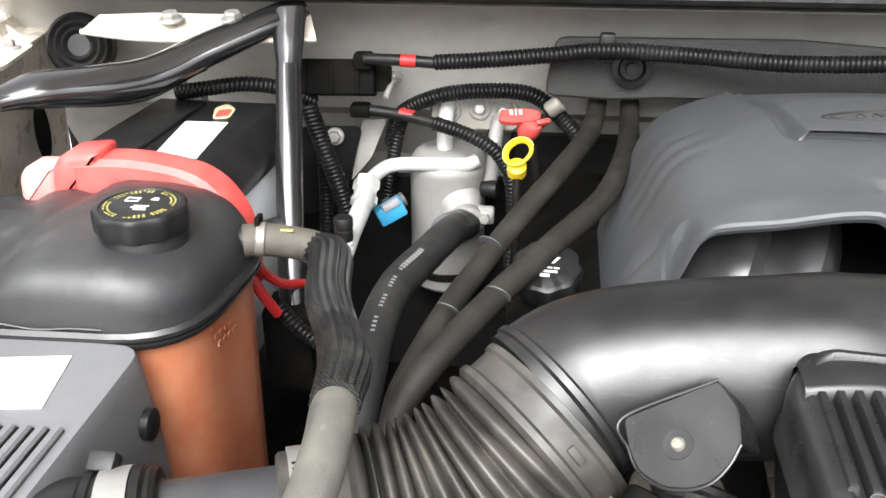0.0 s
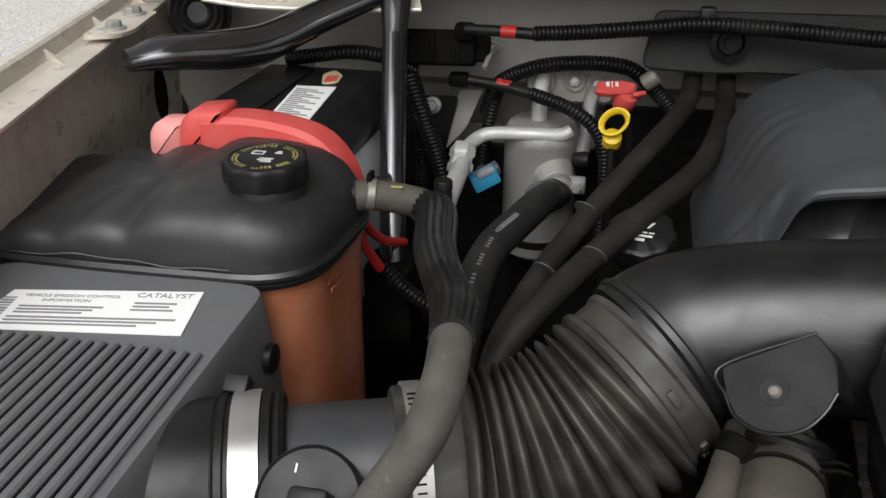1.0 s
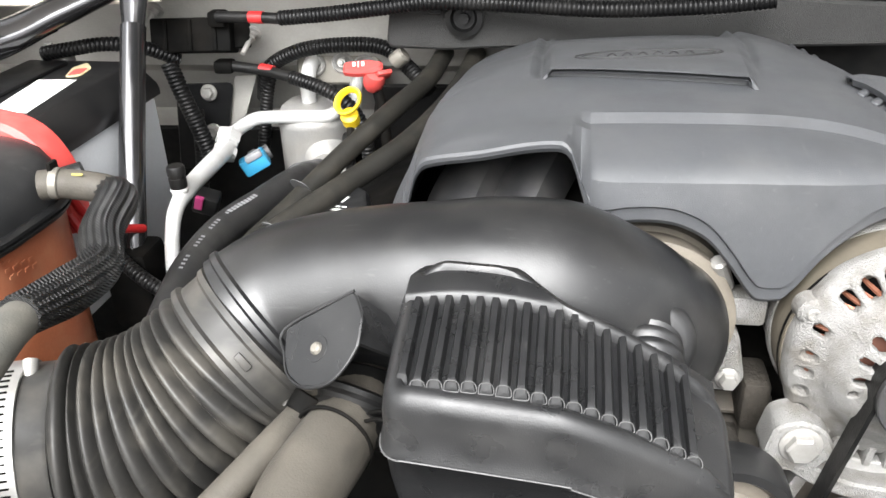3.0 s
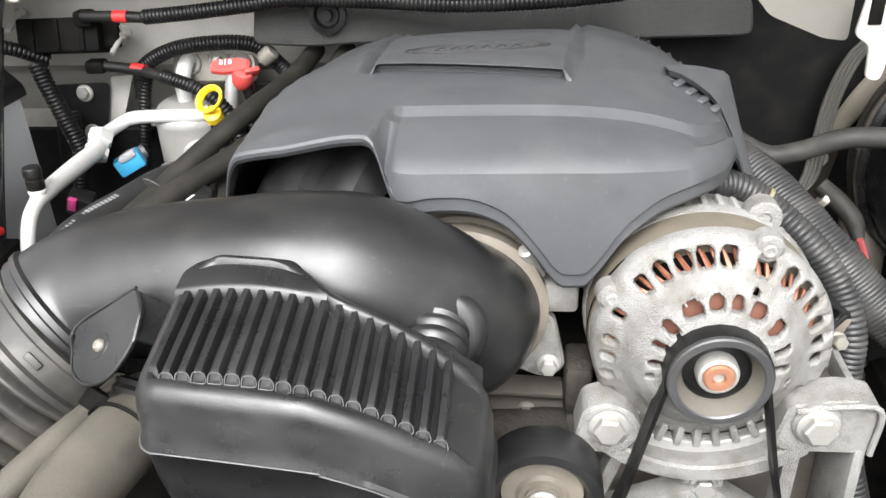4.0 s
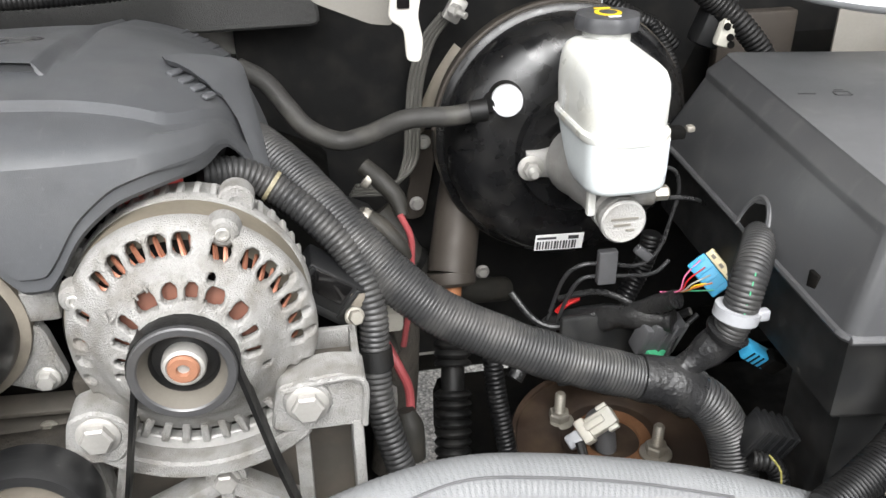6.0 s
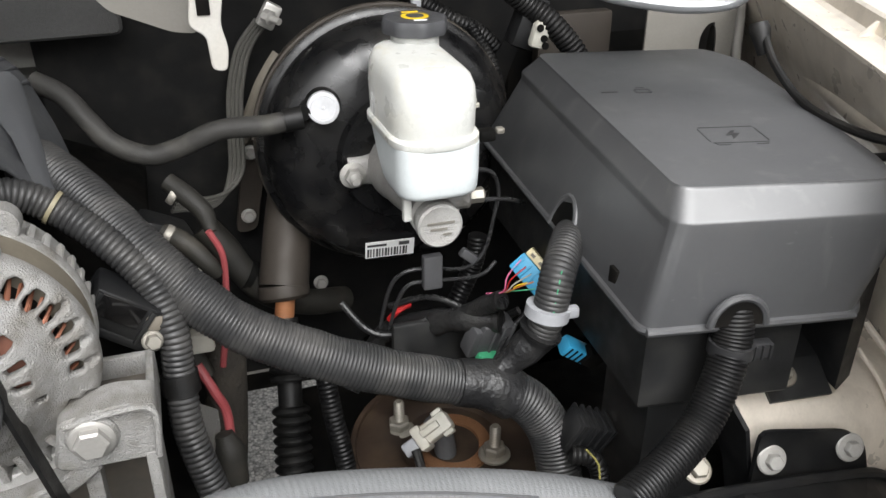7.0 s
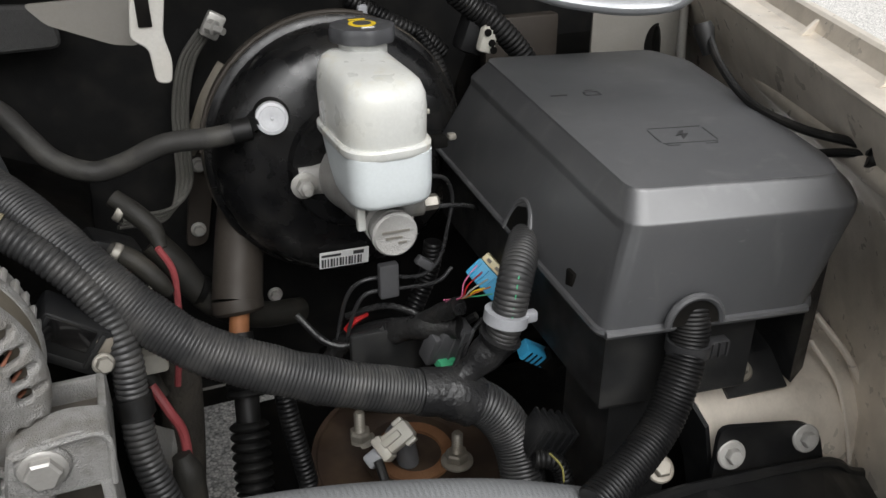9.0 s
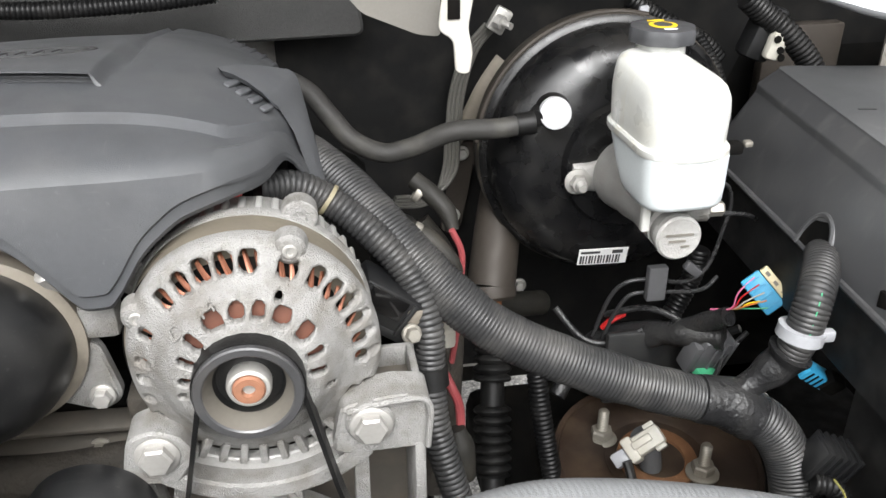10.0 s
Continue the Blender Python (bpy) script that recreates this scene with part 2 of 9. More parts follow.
# ---- building blocks ----
def thing(name, at, label, category, group="", kind=""):
    """An Empty at the base of a thing; its parts are linked under it."""
    ob = new(name)
    ob.empty_display_size = 0.02
    ob.location = at
    return tagged(ob, label, category, group, kind)


def base_of(ob):
    m = Matrix.Translation(ob.location)
    return base_of(ob.parent) @ ob.matrix_parent_inverse @ m if ob.parent else m


def part(name, bm, material, parent=None, label="", smooth=True, angle=35.0):
    """Links a bmesh, given in world places, as one mesh object under a thing or a part."""
    me = bpy.data.meshes.new(name)
    bmesh.ops.recalc_face_normals(bm, faces=bm.faces[:])
    if smooth:
        lim = radians(angle)
        for e in bm.edges:
            e.smooth = len(e.link_faces) == 2 and e.calc_face_angle(9.0) < lim
        for f in bm.faces:
            f.smooth = True
    bm.to_mesh(me)
    bm.free()
    me.materials.append(material)
    ob = new(name, me)
    if parent:
        ob.parent = parent
        ob.matrix_parent_inverse = base_of(parent).inverted()
    if label:
        ob["label"] = label
    return ob


def spline(pts, step):
    """Points along a Catmull-Rom curve, about step apart, each with its place in the list of control points."""
    p = [Vector(q) for q in pts]
    p = [p[0] * 2 - p[1]] + p + [p[-1] * 2 - p[-2]]
    fine = []
    for i in range(1, len(p) - 2):
        a, b, c, d = p[i - 1:i + 3]
        for k in range(24):
            t = k / 24
            fine.append((0.5 * ((2 * b) + (c - a) * t + (2 * a - 5 * b + 4 * c - d) * t * t + (3 * b - a - 3 * c + d) * t ** 3), i - 1 + t))
    fine.append((p[-2], len(p) - 3.0))
    lens = [0.0]
    for (a, _), (b, _) in zip(fine, fine[1:]):
        lens.append(lens[-1] + (b - a).length)
    count = max(2, round(lens[-1] / step))
    out, j = [], 0
    for k in range(count + 1):
        s = lens[-1] * k / count
        while j < len(lens) - 2 and lens[j + 1] < s:
            j += 1
        f = (s - lens[j]) / max(lens[j + 1] - lens[j], 1e-9)
        out.append((fine[j][0].lerp(fine[j + 1][0], f), fine[j][1] + (fine[j + 1][1] - fine[j][1]) * f, s))
    return out


def tube(pts, r, seg=14, step=0.006, pitch=0.0, depth=0.0, flat=1.0, side=(0, 0, 1), wall=0.0, wobble=0.0, bm=None, square=False, lobes=0, lobe=0.0, twist=0.0):
    """A bent pipe. r: one radius or one for each control point. pitch, depth: corrugation. flat: height over width across side."""
    bm = bm or bmesh.new()
    if pitch:
        step = pitch / 4
    run = spline(pts, step)
    rs = r if isinstance(r, (list, tuple)) else [r] * len(pts)
    rings = []
    up = Vector(side)
    for i, (q, u, s) in enumerate(run):
        a, b = run[max(i - 1, 0)][0], run[min(i + 1, len(run) - 1)][0]
        d = (b - a).normalized()
        w = up.cross(d)
        w = w.normalized() if w.length > 1e-4 else d.orthogonal().normalized()
        v = d.cross(w).normalized()
        up = v
        k = min(int(u), len(rs) - 2)
        e = u - k
        e = e * e * (3 - 2 * e)
        rad = rs[k] + (rs[k + 1] - rs[k]) * e
        if pitch:
            rad += depth * (0.0, 0.75, 1.0, 0.75)[i % 4] - depth
        if wobble:
            rad *= 1 + wobble * noise.noise(q * 60)
        ring = []
        for j in range(seg):
            g = 2 * math.pi * j / seg
            x, y = math.cos(g), math.sin(g)
            if lobes:
                f = 1 + lobe * math.cos(lobes * g + twist * s)
                x, y = x * f, y * f
            if square:
                f = 1 / max(abs(x), abs(y)) ** 0.75
                x, y = x * f, y * f
            ring.append(bm.verts.new(q + w * (rad * x) + v * (rad * flat * y)))
        rings.append(ring)
    for a, b in zip(rings, rings[1:]):
        for j in range(seg):
            bm.faces.new((a[j], a[(j + 1) % seg], b[(j + 1) % seg], b[j]))
    if wall:
        for ring, other in ((rings[0], rings[1]), (rings[-1], rings[-2])):
            c = sum((v.co for v in ring), Vector()) / seg
            inner = [bm.verts.new(c + (v.co - c) * (1 - wall)) for v in ring]
            deep = [bm.verts.new(v.co + (sum((o.co for o in other), Vector()) / seg - c) * 2) for v in inner]
            for j in range(seg):
                k = (j + 1) % seg
                bm.faces.new((ring[j], ring[k], inner[k], inner[j]))
                bm.faces.new((inner[j], inner[k], deep[k], deep[j]))
            bm.faces.new(deep)
    else:
        bm.faces.new(rings[0])
        bm.faces.new(rings[-1])
    return bm


def axis(at, toward, up=(0, 0, 1)):
    """A pose at a point whose z axis looks along toward, with its y axis as near to up as it can be."""
    z = Vector(toward).normalized()
    x = Vector(up).cross(z)
    x = x.normalized() if x.length > 1e-4 else z.orthogonal().normalized()
    y = z.cross(x)
    m = Matrix((x, y, z)).transposed().to_4x4()
    return Matrix.Translation(at) @ m


def lathe(profile, seg=32, m=None, lobes=0, lobe=0.0, bm=None, cap=True):
    """Turns a profile of (radius, height) about z. lobes, lobe: scallops round it."""
    bm = bm or bmesh.new()
    m = m or Matrix()
    rings = []
    for item in profile:
        r, h = item[0], item[1]
        k = item[2] if len(item) > 2 else 1.0
        if r < 1e-6:
            rings.append([bm.verts.new(m @ Vector((0, 0, h)))])
            continue
        ring = []
        for j in range(seg):
            g = 2 * math.pi * j / seg
            f = r * (1 + k * lobe * math.cos(g * lobes)) if lobes else r
            ring.append(bm.verts.new(m @ Vector((f * math.cos(g), f * math.sin(g), h))))
        rings.append(ring)
    for a, b in zip(rings, rings[1:]):
        for j in range(seg):
            k = (j + 1) % seg
            if len(a) == 1 and len(b) > 1:
                bm.faces.new((a[0], b[j], b[k]))
            elif len(b) == 1 and len(a) > 1:
                bm.faces.new((a[j], a[k], b[0]))
            elif len(a) > 1:
                bm.faces.new((a[j], a[k], b[k], b[j]))
    for ring in (rings[0], rings[-1]):
        if cap and len(ring) > 2:
            bm.faces.new(ring)
    return bm


def box(size, m=None, bevel=0.003, taper=(1.0, 1.0), segments=2, bm=None):
    """A box of that size about its middle, with rounded edges; taper: the top's size over the bottom's."""
    tmp = bmesh.new()
    bmesh.ops.create_cube(tmp, size=1.0)
    for v in tmp.verts:
        k = taper if v.co.z > 0 else (1.0, 1.0)
        v.co = Vector((v.co.x * size[0] * k[0], v.co.y * size[1] * k[1], v.co.z * size[2]))
    if bevel:
        bmesh.ops.bevel(tmp, geom=tmp.edges[:], offset=bevel, segments=segments, profile=0.5, affect="EDGES")
    tmp.transform(m or Matrix())
    return merged(tmp, bm)


def merged(tmp, bm):
    if bm is None:
        return tmp
    me = bpy.data.meshes.new("tmp")
    tmp.to_mesh(me)
    tmp.free()
    bm.from_mesh(me)
    bpy.data.meshes.remove(me)
    return bm


def rounded(outline, radius, n=4):
    """The outline (2D points) with its corners rounded."""
    out = []
    k = len(outline)
    for i, p in enumerate(outline):
        p, a, b = Vector(p), Vector(outline[i - 1]), Vector(outline[(i + 1) % k])
        r = min(radius, (a - p).length * 0.45, (b - p).length * 0.45)
        s, e = p + (a - p).normalized() * r, p + (b - p).normalized() * r
        for j in range(n + 1):
            t = j / n
            out.append(tuple(s * (1 - t) ** 2 + p * 2 * t * (1 - t) + e * t * t))
    return out


def prism(outline, depth, m=None, bevel=0.0, holes=(), bm=None):
    """A plate: the outline in x and y, from z = 0 to depth, with bevelled rim."""
    tmp = bmesh.new()
    m = m or Matrix()
    c = sum((Vector(p) for p in outline), Vector((0, 0))) / len(outline)
    levels = [(0, 0.0), (0, depth)] if not bevel else [(bevel, 0.0), (0, bevel), (0, depth - bevel), (bevel, depth)]
    rings = []
    for inset, h in levels:
        ring = []
        for i, p in enumerate(outline):
            p = Vector(p)
            a, b = Vector(outline[i - 1]), Vector(outline[(i + 1) % len(outline)])
            nrm = Vector(((b - a).y, -(b - a).x))
            nrm = nrm.normalized() if nrm.length > 1e-9 else Vector((0, 0))
            if nrm.dot(p - c) < 0 and False:
                nrm = -nrm
            ring.append(tmp.verts.new((*(p - nrm * inset * prism_sign(outline)), h)))
        rings.append(ring)
    k = len(outline)
    for a, b in zip(rings, rings[1:]):
        for j in range(k):
            tmp.faces.new((a[j], a[(j + 1) % k], b[(j + 1) % k], b[j]))
    tmp.faces.new(rings[0])
    tmp.faces.new(rings[-1])
    tmp.transform(m)
    return merged(tmp, bm)


def prism_sign(outline):
    area = sum(a[0] * b[1] - b[0] * a[1] for a, b in zip(outline, list(outline[1:]) + [outline[0]]))
    return 1.0 if area > 0 else -1.0


def hexbolt(at, toward, size=0.0065, washer=0.0105, parent=None, material=None, name="bolt", label="", group=""):
    """A hexagon-headed flange bolt."""
    m = axis(at, toward)
    bm = lathe([(washer, 0.0), (washer, 0.0015), (washer * 0.9, 0.0025), (size * 1.15, 0.0028)], 24, m)
    lathe([(size * 1.12, 0.002), (size * 1.12, 0.0075), (size * 0.95, 0.009), (size * 0.4, 0.0092), (0, 0.0088)], 6, m, bm=bm)
    ob = part(name, bm, material or STEEL, parent, label, angle=25)
    return ob


def bars(name, at, m, rows, material, parent, lift=0.0006):
    """Illegible print as plain bars: rows of (x, y, width, height) in the plane of m."""
    for x, y, w, h in rows:
        part(name, box((w, h, lift), m @ Matrix.Translation((x + w / 2, y, lift / 2)), 0), material, parent, smooth=False)


def lettering(name, text, size, m, material, parent, depth=0.0003, spacing=1.0):
    cu = bpy.data.curves.new(name, "FONT")
    cu.body, cu.size, cu.extrude, cu.align_x, cu.align_y, cu.space_character = text, size, depth, "CENTER", "CENTER", spacing
    tmp = bpy.data.objects.new(name, cu)
    scene.collection.objects.link(tmp)
    me = bpy.data.meshes.new_from_object(tmp.evaluated_get(bpy.context.evaluated_depsgraph_get()))
    bpy.data.objects.remove(tmp)
    bm = bmesh.new()
    bm.from_mesh(me)
    bpy.data.meshes.remove(me)
    bm.transform(m)
    return part(name, bm, material, parent, smooth=False)

scuffed(COVER_PLASTIC, (0.12, 0.12, 0.122), 0.35, (320, 26, 200), 0.64)
scuffed(COVER_PLASTIC, (0.10, 0.10, 0.102), 0.25, (18, 22, 18), 0.56)
scuffed(DUCT_PLASTIC, (0.07, 0.069, 0.067), 0.30, (26, 260, 180), 0.64)
scuffed(DUCT_PLASTIC, (0.045, 0.044, 0.042), 0.22, (20, 24, 30), 0.56)
scuffed(TANK_PLASTIC, (0.10, 0.098, 0.094), 0.25, (30, 24, 26), 0.57)
scuffed(AIRBOX, (0.22, 0.22, 0.22), 0.3, (30, 200, 150), 0.63)
scuffed(BODY_PAINT, (0.30, 0.26, 0.21), 0.35, (34, 28, 12), 0.57)
scuffed(BODY_PAINT, (0.20, 0.17, 0.13), 0.35, (160, 140, 90), 0.66)

# ---- the setting ----
def sheet(rows, thickness=0.0):
    """A skin through rows of points, all rows of one length."""
    bm = bmesh.new()
    g = [[bm.verts.new(p) for p in row] for row in rows]
    for a, b in zip(g, g[1:]):
        for j in range(len(a) - 1):
            bm.faces.new((a[j], a[j + 1], b[j + 1], b[j]))
    if thickness:
        bmesh.ops.recalc_face_normals(bm, faces=bm.faces[:])
        bmesh.ops.solidify(bm, geom=bm.faces[:], thickness=thickness)
    return bm


def moulding(rows, inset):
    """A moulded skin through rows of points, with a second skin set in by a vector and closed rims."""
    bm = bmesh.new()
    d = Vector(inset)
    g = [[bm.verts.new(p) for p in row] for row in rows]
    h = [[bm.verts.new(Vector(p) + d) for p in row] for row in rows]
    n, m = len(rows), len(rows[0])
    for i in range(n - 1):
        for j in range(m - 1):
            bm.faces.new((g[i][j], g[i][j + 1], g[i + 1][j + 1], g[i + 1][j]))
            bm.faces.new((h[i][j], h[i + 1][j], h[i + 1][j + 1], h[i][j + 1]))
        for j in (0, m - 1):
            bm.faces.new((g[i][j], g[i + 1][j], h[i + 1][j], h[i][j]))
    for i in (0, n - 1):
        for j in range(m - 1):
            bm.faces.new((g[i][j], g[i][j + 1], h[i][j + 1], h[i][j]))
    return bm


def structure(ob, label, category):
    return tagged(ob, label, category, kind="structure")


g = bmesh.new()
bmesh.ops.create_grid(g, x_segments=8, y_segments=8, size=400)
structure(part("ground", g, ASPHALT, smooth=False), "pale gravel ground under the vehicle", "ground")


def fender(sign, name, x_front, x_back, y_front, y_back, lean):
    """An inner wing: upright wall, flat flange with gussets, raised outer edge. sign: +1 outwards to +x."""
    rows = []
    for i in range(25):
        f = i / 24
        y = y_front + (y_back - y_front) * f
        x = x_front + (x_back - x_front) * f
        z = 1.322 + 0.018 * f
        o = sign
        prof = [(lean, 0.62 - z), (lean, -0.30), (lean * 0.9, -0.20), (lean * 0.62, -0.11), (lean * 0.5, -0.09), (lean * 0.28, -0.06), (0.004, -0.02), (0.0, -0.003), (-0.006, 0.002), (-0.006, 0.005), (0.0, 0.0065), (0.024, 0.0055), (0.0295, 0.0085), (0.0335, 0.022), (0.0365, 0.0245), (0.041, 0.0250), (0.046, 0.0235), (0.060, 0.016), (0.075, -0.01), (0.10, -0.12), (0.12, -0.85)]
        rows.append([(x + o * a, y, z + b) for a, b in prof])
    ob = part(name, sheet(rows), BODY_PAINT, angle=30)
    structure(ob, "pewter painted inner wing with a flat bolted flange", "wing")
    for i in range(7):
        f = (i + 0.4) / 7
        y = y_front + (y_back - y_front) * f
        x = x_front + (x_back - x_front) * f
        z = 1.328 + 0.018 * f
        bm = prism([(0.013, 0.0), (0.030, 0.0), (0.031, 0.0125)], 0.004, Matrix.Translation((x, y, z)) @ pose(0, 0, 0, 90, 0, 0 if sign > 0 else 180))
        part("gusset", bm, BODY_PAINT, ob, smooth=False)
    return ob


fender(-1, "wall_passenger_wing", -0.395, -0.585, 0.10, 1.00, 0.015)
wing_r = fender(1, "wall_driver_wing", 0.99, 1.337, 0.10, 1.04, 0.085)

# stamped stiffening beads of the driver's wing
part("stamped_bead", tube([(1.270, 0.743, 1.256), (1.201, 0.582, 1.267), (1.154, 0.470, 1.270), (1.125, 0.396, 1.272), (1.104, 0.340, 1.270)], [0.004, 0.012, 0.013, 0.012, 0.006], 20, 0.006), BODY_PAINT, wing_r)
part("stamped_bead", tube([(1.184, 0.394, 1.093), (1.166, 0.356, 1.136), (1.144, 0.318, 1.178)], [0.007, 0.0085, 0.004], 18, 0.004), BODY_PAINT, wing_r)

# rear wall of the bay with its ledge, cowl and screen base
rows = []
for i in range(2):
    x = (-0.62, 1.32)[i]
    rows.append([(x, y, z) for y, z in ((1.06, 0.74), (1.06, 1.17), (1.02, 1.235), (0.995, 1.25), (0.985, 1.30), (0.962, 1.352), (0.945, 1.372), (0.93, 1.385), (0.93, 1.40), (1.10, 1.41), (1.10, 0.74))])
wall = part("wall_rear", sheet(rows), FIREWALL_PAINT, angle=25)
structure(wall, "grey painted bulkhead behind the engine", "bulkhead")
rows = []
for x in (-0.60, 1.30):
    rows.append([(x, y, z) for y, z in ((0.90, 1.392), (0.878, 1.398), (0.875, 1.404), (0.90, 1.408), (0.92, 1.43), (0.97, 1.445), (1.3, 1.47))])
cowl = part("trim_cowl", sheet(rows, 0.004), BLACK_PLASTIC, angle=30)
structure(cowl, "black plastic cowl panel below the windscreen", "cowl")
GLASS = mat("dark windscreen glass", (0.015, 0.016, 0.017), 0.04, rough_var=0.01, spec=1.0)
rows = [[(x, y, z) for y, z in ((1.28, 1.475), (1.55, 1.66), (1.95, 1.92))] for x in (-0.60, 0.0, 0.7, 1.30)]
structure(part("window_screen", sheet(rows, 0.006), GLASS), "dark reflecting windscreen behind the cowl", "windscreen")
bm = tube([(-0.58, 0.878, 1.406), (0.0, 0.872, 1.407), (0.6, 0.872, 1.407), (1.28, 0.878, 1.406)], 0.008, 10, 0.05)
part("seal", bm, RUBBER, cowl, "black rubber weather seal")

# raised bonnet behind and above the line of sight
HOOD_PAD = mat("dark fibre bonnet pad", (0.05, 0.049, 0.047), 0.85, second=(0.04, 0.039, 0.037), spec=0.1)
HOOD_PAINT = mat("pewter bonnet underside", (0.46, 0.425, 0.37), 0.45, 0.2, second=(0.42, 0.385, 0.335))
slope = ((1.02, 1.46), (0.85, 1.66), (0.66, 1.85), (0.44, 2.04), (0.20, 2.22))
hood = part("hood", sheet([[(x, y, z) for y, z in slope] for x in (-0.50, -0.2, 0.35, 0.90, 1.14)], 0.03), HOOD_PAINT)
structure(hood, "raised bonnet with pewter painted underside over the engine bay", "bonnet")
part("pad", sheet([[(x, y - 0.02, z - 0.03) for y, z in slope[1:]] for x in (-0.18, 0.1, 0.45, 0.80)], 0.008), HOOD_PAD, hood, "dark fibre insulation pad")

# liner of the bulkhead below its ledge
rows = [[(x, y, z - drop) for y, z in ((1.045, 0.76), (1.045, 1.10), (1.03, 1.17), (1.00, 1.225))] for x, drop in ((-0.60, 0.06), (-0.03, 0.06), (-0.02, 0.0), (1.30, 0.0))]
LINER = mat("dull black liner", (0.012, 0.012, 0.012), 0.75, second=(0.008, 0.0078, 0.0074), dust=(0.040, 0.037, 0.033), dust_amount=0.25, spec=0.1)
liner = part("wall_liner", sheet(rows, 0.006), LINER)
structure(liner, "dull black sound liner on the lower bulkhead", "liner")

rows = [[(x, y, z) for y, z in ((1.030, 0.95), (1.005, 1.12), (0.980, 1.20), (0.968, 1.29), (0.945, 1.348), (0.915, 1.378))] for x in (0.47, 0.60, 1.25)]
structure(part("wall_liner_upper", sheet(rows, 0.004), LINER), "dull black liner on the upper bulkhead", "liner")

# lower bay: rails and panels added to close the view downwards, near-black for shade
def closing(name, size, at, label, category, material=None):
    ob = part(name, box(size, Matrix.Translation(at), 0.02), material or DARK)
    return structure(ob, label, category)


closing("floor_undertray", (0.98, 0.90, 0.10), (0.115, 0.62, 0.80), "near-black crossmember added below the engine, shade in its colour", "undertray")
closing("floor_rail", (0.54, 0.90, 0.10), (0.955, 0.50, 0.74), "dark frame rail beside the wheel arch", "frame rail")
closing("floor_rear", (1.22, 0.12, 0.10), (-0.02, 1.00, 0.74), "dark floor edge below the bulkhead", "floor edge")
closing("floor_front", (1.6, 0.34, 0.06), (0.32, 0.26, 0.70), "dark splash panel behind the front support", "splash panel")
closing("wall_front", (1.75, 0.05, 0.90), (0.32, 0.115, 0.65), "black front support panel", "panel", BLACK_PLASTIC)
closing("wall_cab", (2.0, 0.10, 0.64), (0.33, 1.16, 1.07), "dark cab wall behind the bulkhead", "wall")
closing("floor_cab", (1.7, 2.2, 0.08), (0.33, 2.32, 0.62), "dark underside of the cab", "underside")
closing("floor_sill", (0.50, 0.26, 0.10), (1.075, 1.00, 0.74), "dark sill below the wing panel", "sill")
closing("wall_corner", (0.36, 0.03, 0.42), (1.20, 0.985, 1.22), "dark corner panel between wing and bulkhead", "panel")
# unseen wall, added only to hold back low light from the front
OPPOSITE = mat("added light-blocking wall", (0.20, 0.19, 0.175), 0.85, second=(0.15, 0.14, 0.128), scale=8, bump=0.4, bump_scale=60)
closing("wall_light_block", (14.0, 0.2, 1.9), (0.4, -4.2, 0.95), "added unseen wall blocking low light from the front", "wall", OPPOSITE)

